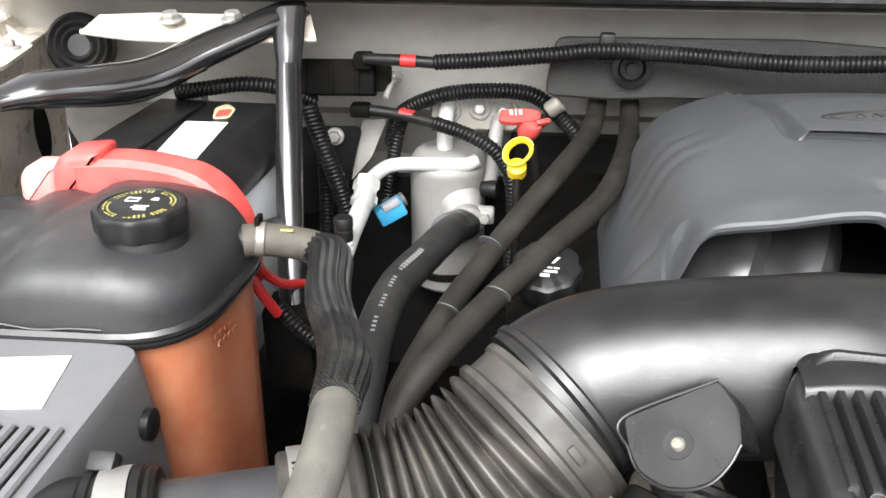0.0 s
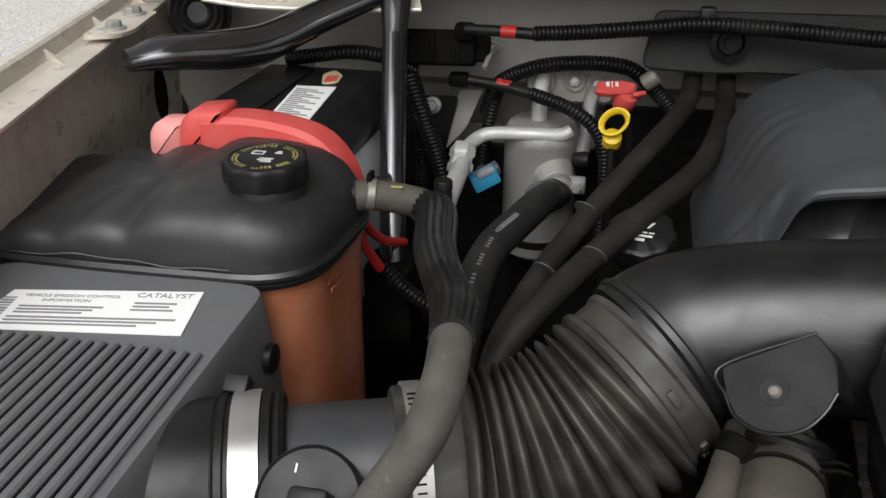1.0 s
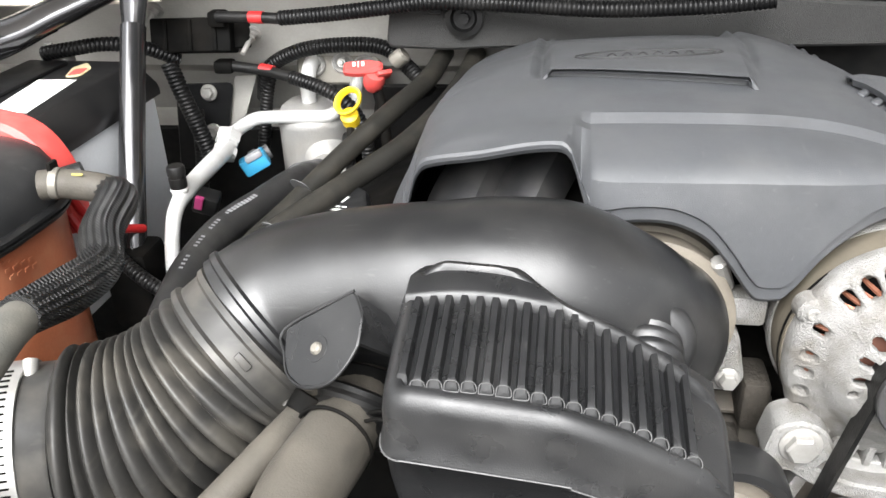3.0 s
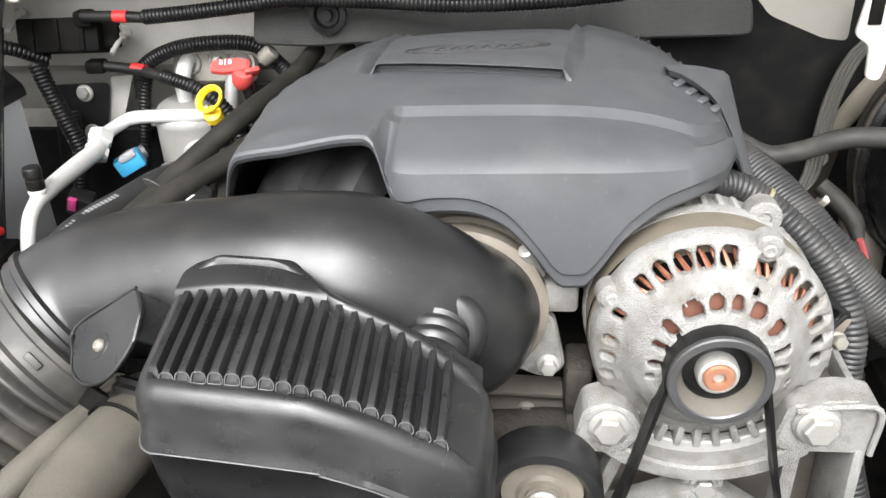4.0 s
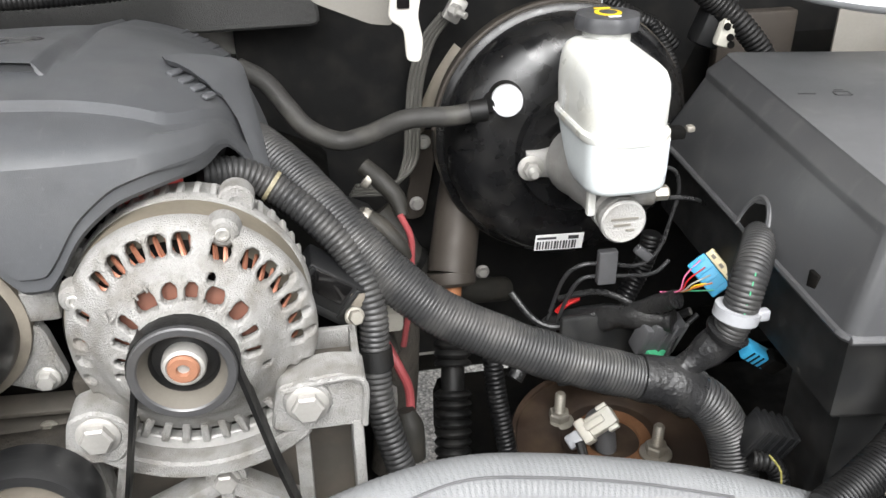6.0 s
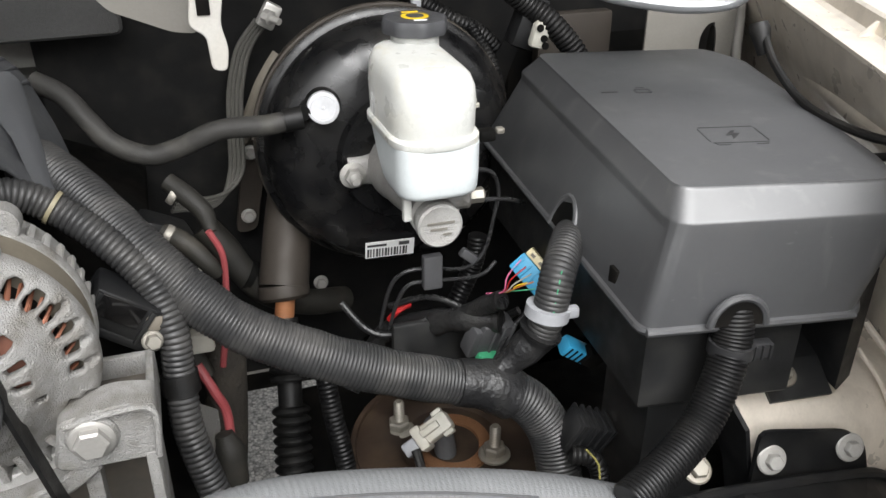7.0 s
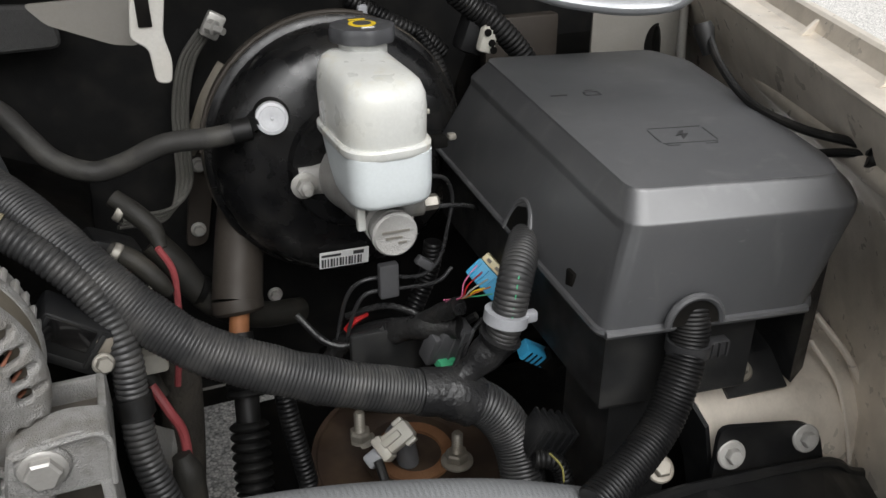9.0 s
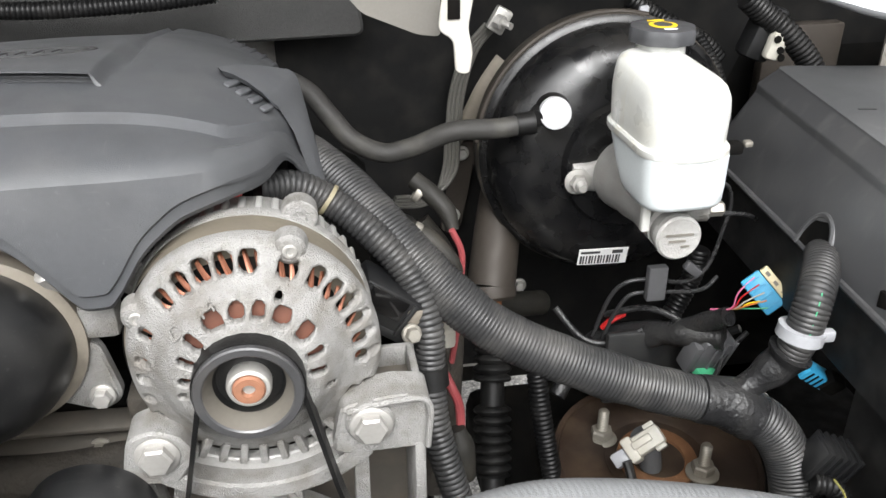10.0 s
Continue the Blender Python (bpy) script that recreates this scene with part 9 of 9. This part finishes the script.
hole = part("wing_hole", lathe([(0.022, 0.0), (0.022, 0.0015), (0.0, 0.0015)], 24, axis((-0.556, 0.880, 1.245), (1, 0.2, 0)) @ Matrix.Scale(1.5, 4, (0, 1, 0))), DARK)
tagged(hole, "dark oval hole in the wing panel", "hole")

# connectors round the harness
con = thing("blue_connector", (0.87, 0.55, 1.13), "blue and cream wiring connector with coloured wires", "connector")
cm = axis((0.914, 0.632, 1.105), (-0.42, -0.67, 0.40)) @ pose(0, 0, 0, 0, 0, -42) @ Matrix.Scale(0.80, 4)
part("shell", box((0.050, 0.026, 0.018), cm, 0.003), BLUE, con)
for k in range(4):
    part("key_rib", box((0.0022, 0.020, 0.002), cm @ Matrix.Translation((-0.018 + 0.012 * k, -0.001, 0.0095)), 0.0006), BLUE, con)
part("cream_half", box((0.048, 0.011, 0.020), cm @ Matrix.Translation((0.001, 0.0185, 0.0)), 0.002), CREAM, con)
for k in range(3):
    part("latch_window", box((0.006, 0.004, 0.001), cm @ Matrix.Translation((-0.014 + 0.014 * k, 0.0185, 0.0102)), 0), BEIGE_RING, con, smooth=False)
ORANGE_WIRE = mat("orange wire sheath", (0.62, 0.20, 0.05), 0.5)
for k, (w, x, y) in enumerate(((PINK_WIRE := mat("pink wire sheath", (0.66, 0.16, 0.30), 0.5), -0.020, 0.004), (RED_WIRE, -0.010, 0.003), (OFFWHITE, 0.001, 0.002), (ORANGE_WIRE, 0.010, -0.002), (GREEN, 0.018, -0.006), (YELLOW, 0.006, -0.008))):
    root = cm @ Vector((-0.006 + 0.0012 * k, -0.040 + 0.0016 * k, -0.004))
    part("wire", tube([root + Vector((-0.010, 0.02, -0.012)), root, cm @ Vector((x * 0.6 - 0.004, -0.022, 0.008 + 0.001 * (k % 3))), cm @ Vector((x, y, 0.0098))], 0.0008, 6, 0.005), w, con)
con = thing("blue_connector", (0.90, 0.48, 1.05), "small blue wiring connector on the fuse box tray", "connector")
part("shell", box((0.030, 0.016, 0.014), Matrix.Translation((0.922, 0.545, 1.072)) @ pose(0, 0, 0, 20, 35, 0), 0.002), BLUE, con)
for k in range(4):
    part("slit", box((0.0016, 0.002, 0.012), Matrix.Translation((0.922, 0.545, 1.072)) @ pose(0, 0, 0, 20, 35, 0) @ Matrix.Translation((-0.010 + 0.006 * k, -0.0078, 0)), 0), DARK, con, smooth=False)
part("latch", box((0.018, 0.016, 0.018), Matrix.Translation((0.937, 0.540, 1.065)) @ pose(0, 0, 0, 20, 35, 0), 0.003), DARK, con)
con = thing("grey_connector", (0.84, 0.58, 1.04), "grey and green wiring connector below the booster", "connector")
part("shell", box((0.040, 0.026, 0.042), Matrix.Translation((0.887, 0.664, 1.020)) @ pose(0, 0, 0, 15, 12, 10), 0.004), GREY_CLIP, con)
part("ear", box((0.012, 0.020, 0.036), Matrix.Translation((0.866, 0.660, 1.020)) @ pose(0, 0, 0, 15, 12, 10), 0.003), GREY_CLIP, con)
part("green_seal", box((0.024, 0.014, 0.010), Matrix.Translation((0.880, 0.652, 1.001)) @ pose(0, 0, 0, 15, 12, 10), 0.002), GREEN, con)
part("red_tip", box((0.007, 0.010, 0.010), Matrix.Translation((0.880, 0.650, 0.992)), 0.002), RED_WIRE, con)
for k in range(3):
    part("shell_rib", box((0.003, 0.004, 0.036), Matrix.Translation((0.885 + 0.010 * k, 0.650 + 0.002 * k, 1.020)) @ pose(0, 0, 0, 15, 12, 10), 0.001), GREY_CLIP, con)
br2 = thing("tray_bracket", (0.966, 0.55, 1.05), "small dark grey bracket below the fuse box", "bracket")
part("plate", sheet([[(0.945, 0.552, 1.085), (0.966, 0.548, 1.086), (0.974, 0.548, 1.078)], [(0.958, 0.552, 1.068), (0.970, 0.548, 1.066), (0.976, 0.548, 1.052)]], 0.003), GREY_CLIP, br2, smooth=False)
tw = thing("taped_loom", (0.80, 0.72, 1.0), "black taped wiring loom below the master cylinder", "loom")
part("loom", tube([(0.893, 0.650, 1.043), (0.859, 0.680, 1.034), (0.827, 0.720, 1.011), (0.797, 0.740, 0.994), (0.773, 0.740, 0.967), (0.747, 0.720, 0.938)], [0.012, 0.013, 0.014, 0.012, 0.010, 0.009], 14, 0.006, wobble=0.15), TAPE, tw)
part("loom", tube([(0.888, 0.640, 1.076), (0.871, 0.670, 1.049), (0.838, 0.700, 1.016)], 0.010, 12, 0.006, wobble=0.2), TAPE, tw)
part("red_lead", tube([(0.817, 0.725, 1.034), (0.803, 0.720, 1.032), (0.794, 0.725, 1.019)], 0.0035, 8), RED_WIRE, tw)
part("conduit", tube([(0.896, 0.730, 1.103), (0.891, 0.730, 1.069), (0.867, 0.720, 1.028)], 0.011, 14, pitch=0.005, depth=0.0014), CONDUIT, tw)
part("conduit", tube([(0.716, 0.700, 0.987), (0.719, 0.680, 0.943), (0.726, 0.660, 0.889), (0.728, 0.640, 0.851)], 0.011, 14, pitch=0.005, depth=0.0014), CONDUIT, tw)
part("panel", box((0.09, 0.01, 0.09), Matrix.Translation((0.835, 0.700, 0.983)), 0.004), BOX_PLASTIC, tw)
thin = ((0.0034, [(0.793, 0.720, 1.039), (0.831, 0.700, 1.055), (0.866, 0.680, 1.044), (0.908, 0.660, 1.014)]), (0.0045, [(0.802, 0.700, 0.986), (0.840, 0.700, 1.011), (0.887, 0.690, 1.013), (0.921, 0.670, 1.039)]),
        (0.0030, [(0.810, 0.690, 0.961), (0.836, 0.700, 0.976), (0.865, 0.710, 0.998), (0.877, 0.720, 1.033)]), (0.0038, [(0.745, 0.740, 1.040), (0.768, 0.720, 1.014), (0.794, 0.710, 1.009), (0.829, 0.700, 1.028)]),
        (0.0028, [(0.862, 0.620, 0.994), (0.886, 0.640, 1.008), (0.902, 0.655, 1.022), (0.924, 0.660, 1.041)]))
for r, pts in thin:
    part("thin_wire", tube(pts, r, 10, 0.006, wobble=0.12), TAPE, tw)
lm = thing("rear_loom", (0.95, 0.83, 1.25), "black corrugated loom with white connectors behind the fuse box", "loom")
part("conduit", tube([(0.964, 0.840, 1.337), (0.989, 0.840, 1.317), (1.015, 0.830, 1.296), (1.042, 0.820, 1.262), (1.045, 0.810, 1.232)], 0.0135, 14, pitch=0.0055, depth=0.0015), CONDUIT, lm)
part("conduit", tube([(0.870, 0.930, 1.321), (0.901, 0.930, 1.303), (0.930, 0.920, 1.287), (0.963, 0.920, 1.270), (0.984, 0.920, 1.249)], 0.0105, 14, pitch=0.0055, depth=0.0015), CONDUIT, lm)
part("white_connector", box((0.020, 0.014, 0.032), Matrix.Translation((1.000, 0.830, 1.287)) @ pose(0, 0, 0, 0, 15, 0), 0.005), OFFWHITE, lm)
for dx, dz in ((-0.003, 0.008), (0.002, -0.004), (0.004, -0.012)):
    part("socket", lathe([(0.0042, 0.0), (0.0042, 0.0012), (0, 0.0012)], 12, axis((1.000 + dx, 0.8225, 1.287 + dz), (0, -1, 0.1))), DARK, lm)
part("black_shell", box((0.030, 0.03, 0.06), Matrix.Translation((0.993, 0.850, 1.297)) @ pose(0, 0, 0, 0, 20, 0), 0.006), BLACK_PLASTIC, lm)
part("white_clip", box((0.012, 0.016, 0.014), Matrix.Translation((0.885, 0.925, 1.308)), 0.003), PALE_CLIP, lm)
part("thin_loom", tube([(0.944, 0.900, 1.284), (0.963, 0.880, 1.248), (0.972, 0.870, 1.210), (0.974, 0.860, 1.164)], 0.007, 10, pitch=0.005, depth=0.001), CONDUIT, lm)
part("small_plug", box((0.016, 0.014, 0.022), Matrix.Translation((0.917, 0.806, 1.230)) @ pose(0, 0, 0, 0, 25, 0), 0.003), BLACK_PLASTIC, lm)
for k in range(3):
    part("plug_face", box((0.006, 0.004, 0.005), Matrix.Translation((0.9095 + 0.003 * k, 0.7975, 1.236 - 0.006 * k)), 0.001), OFFWHITE, lm)
rc = thing("corner_panel", (1.20, 0.86, 1.20), "dull painted corner panel with an oval hole and a pale post", "panel")
part("panel", sheet([[(1.150, 0.86, 1.33), (1.150, 0.86, 1.15)], [(1.215, 0.855, 1.33), (1.215, 0.855, 1.15)], [(1.262, 0.845, 1.33), (1.265, 0.845, 1.15)]], 0.003), UNDERCOAT, rc)
part("oval_hole", lathe([(0.0150, 0.0), (0.0150, 0.0015), (0.0, 0.0015)], 28, axis((1.236, 0.849, 1.2535), (-0.1, -1, 0)) @ Matrix.Scale(1.75, 4, (0, 1, 0))), DARK, rc)
part("post", tube([(1.270, 0.850, 1.34), (1.275, 0.850, 1.26), (1.283, 0.850, 1.17)], 0.006, 14, 0.02), HINGE_PAINT, rc, "pale rounded post")
part("inner_web", box((0.10, 0.02, 0.10), Matrix.Translation((1.090, 0.930, 1.235)), 0.004), COLUMN, rc, "dim brownish inner web")
big = thing("upper_radiator_hose", (0.70, 0.33, 1.0), "large silver-grey sleeved hose across the front", "hose")
part("hose", tube([(0.526, 0.360, 1.112), (0.573, 0.360, 1.129), (0.621, 0.370, 1.128), (0.675, 0.375, 1.117), (0.743, 0.375, 1.100), (0.813, 0.370, 1.080), (0.891, 0.360, 1.051)], 0.022, 24, pitch=0.0042, depth=0.0004), SILVER_SLEEVE, big)
part("seam_thread", tube([(0.571, 0.340, 1.152), (0.617, 0.350, 1.156), (0.668, 0.355, 1.145), (0.732, 0.355, 1.129), (0.798, 0.350, 1.110)], 0.0010, 6), GREY_CLIP, big, "stitched seam of the sleeve")
hole = part("wing_hole", lathe([(0.0075, 0.0), (0.0075, 0.0015), (0.0, 0.0015)], 24, axis((1.158, 0.349, 1.082), (-1, 0.37, 0)) @ Matrix.Scale(1.5, 4, (0, 1, 0))), DARK)
tagged(hole, "small dark oval hole in the wing panel", "hole")
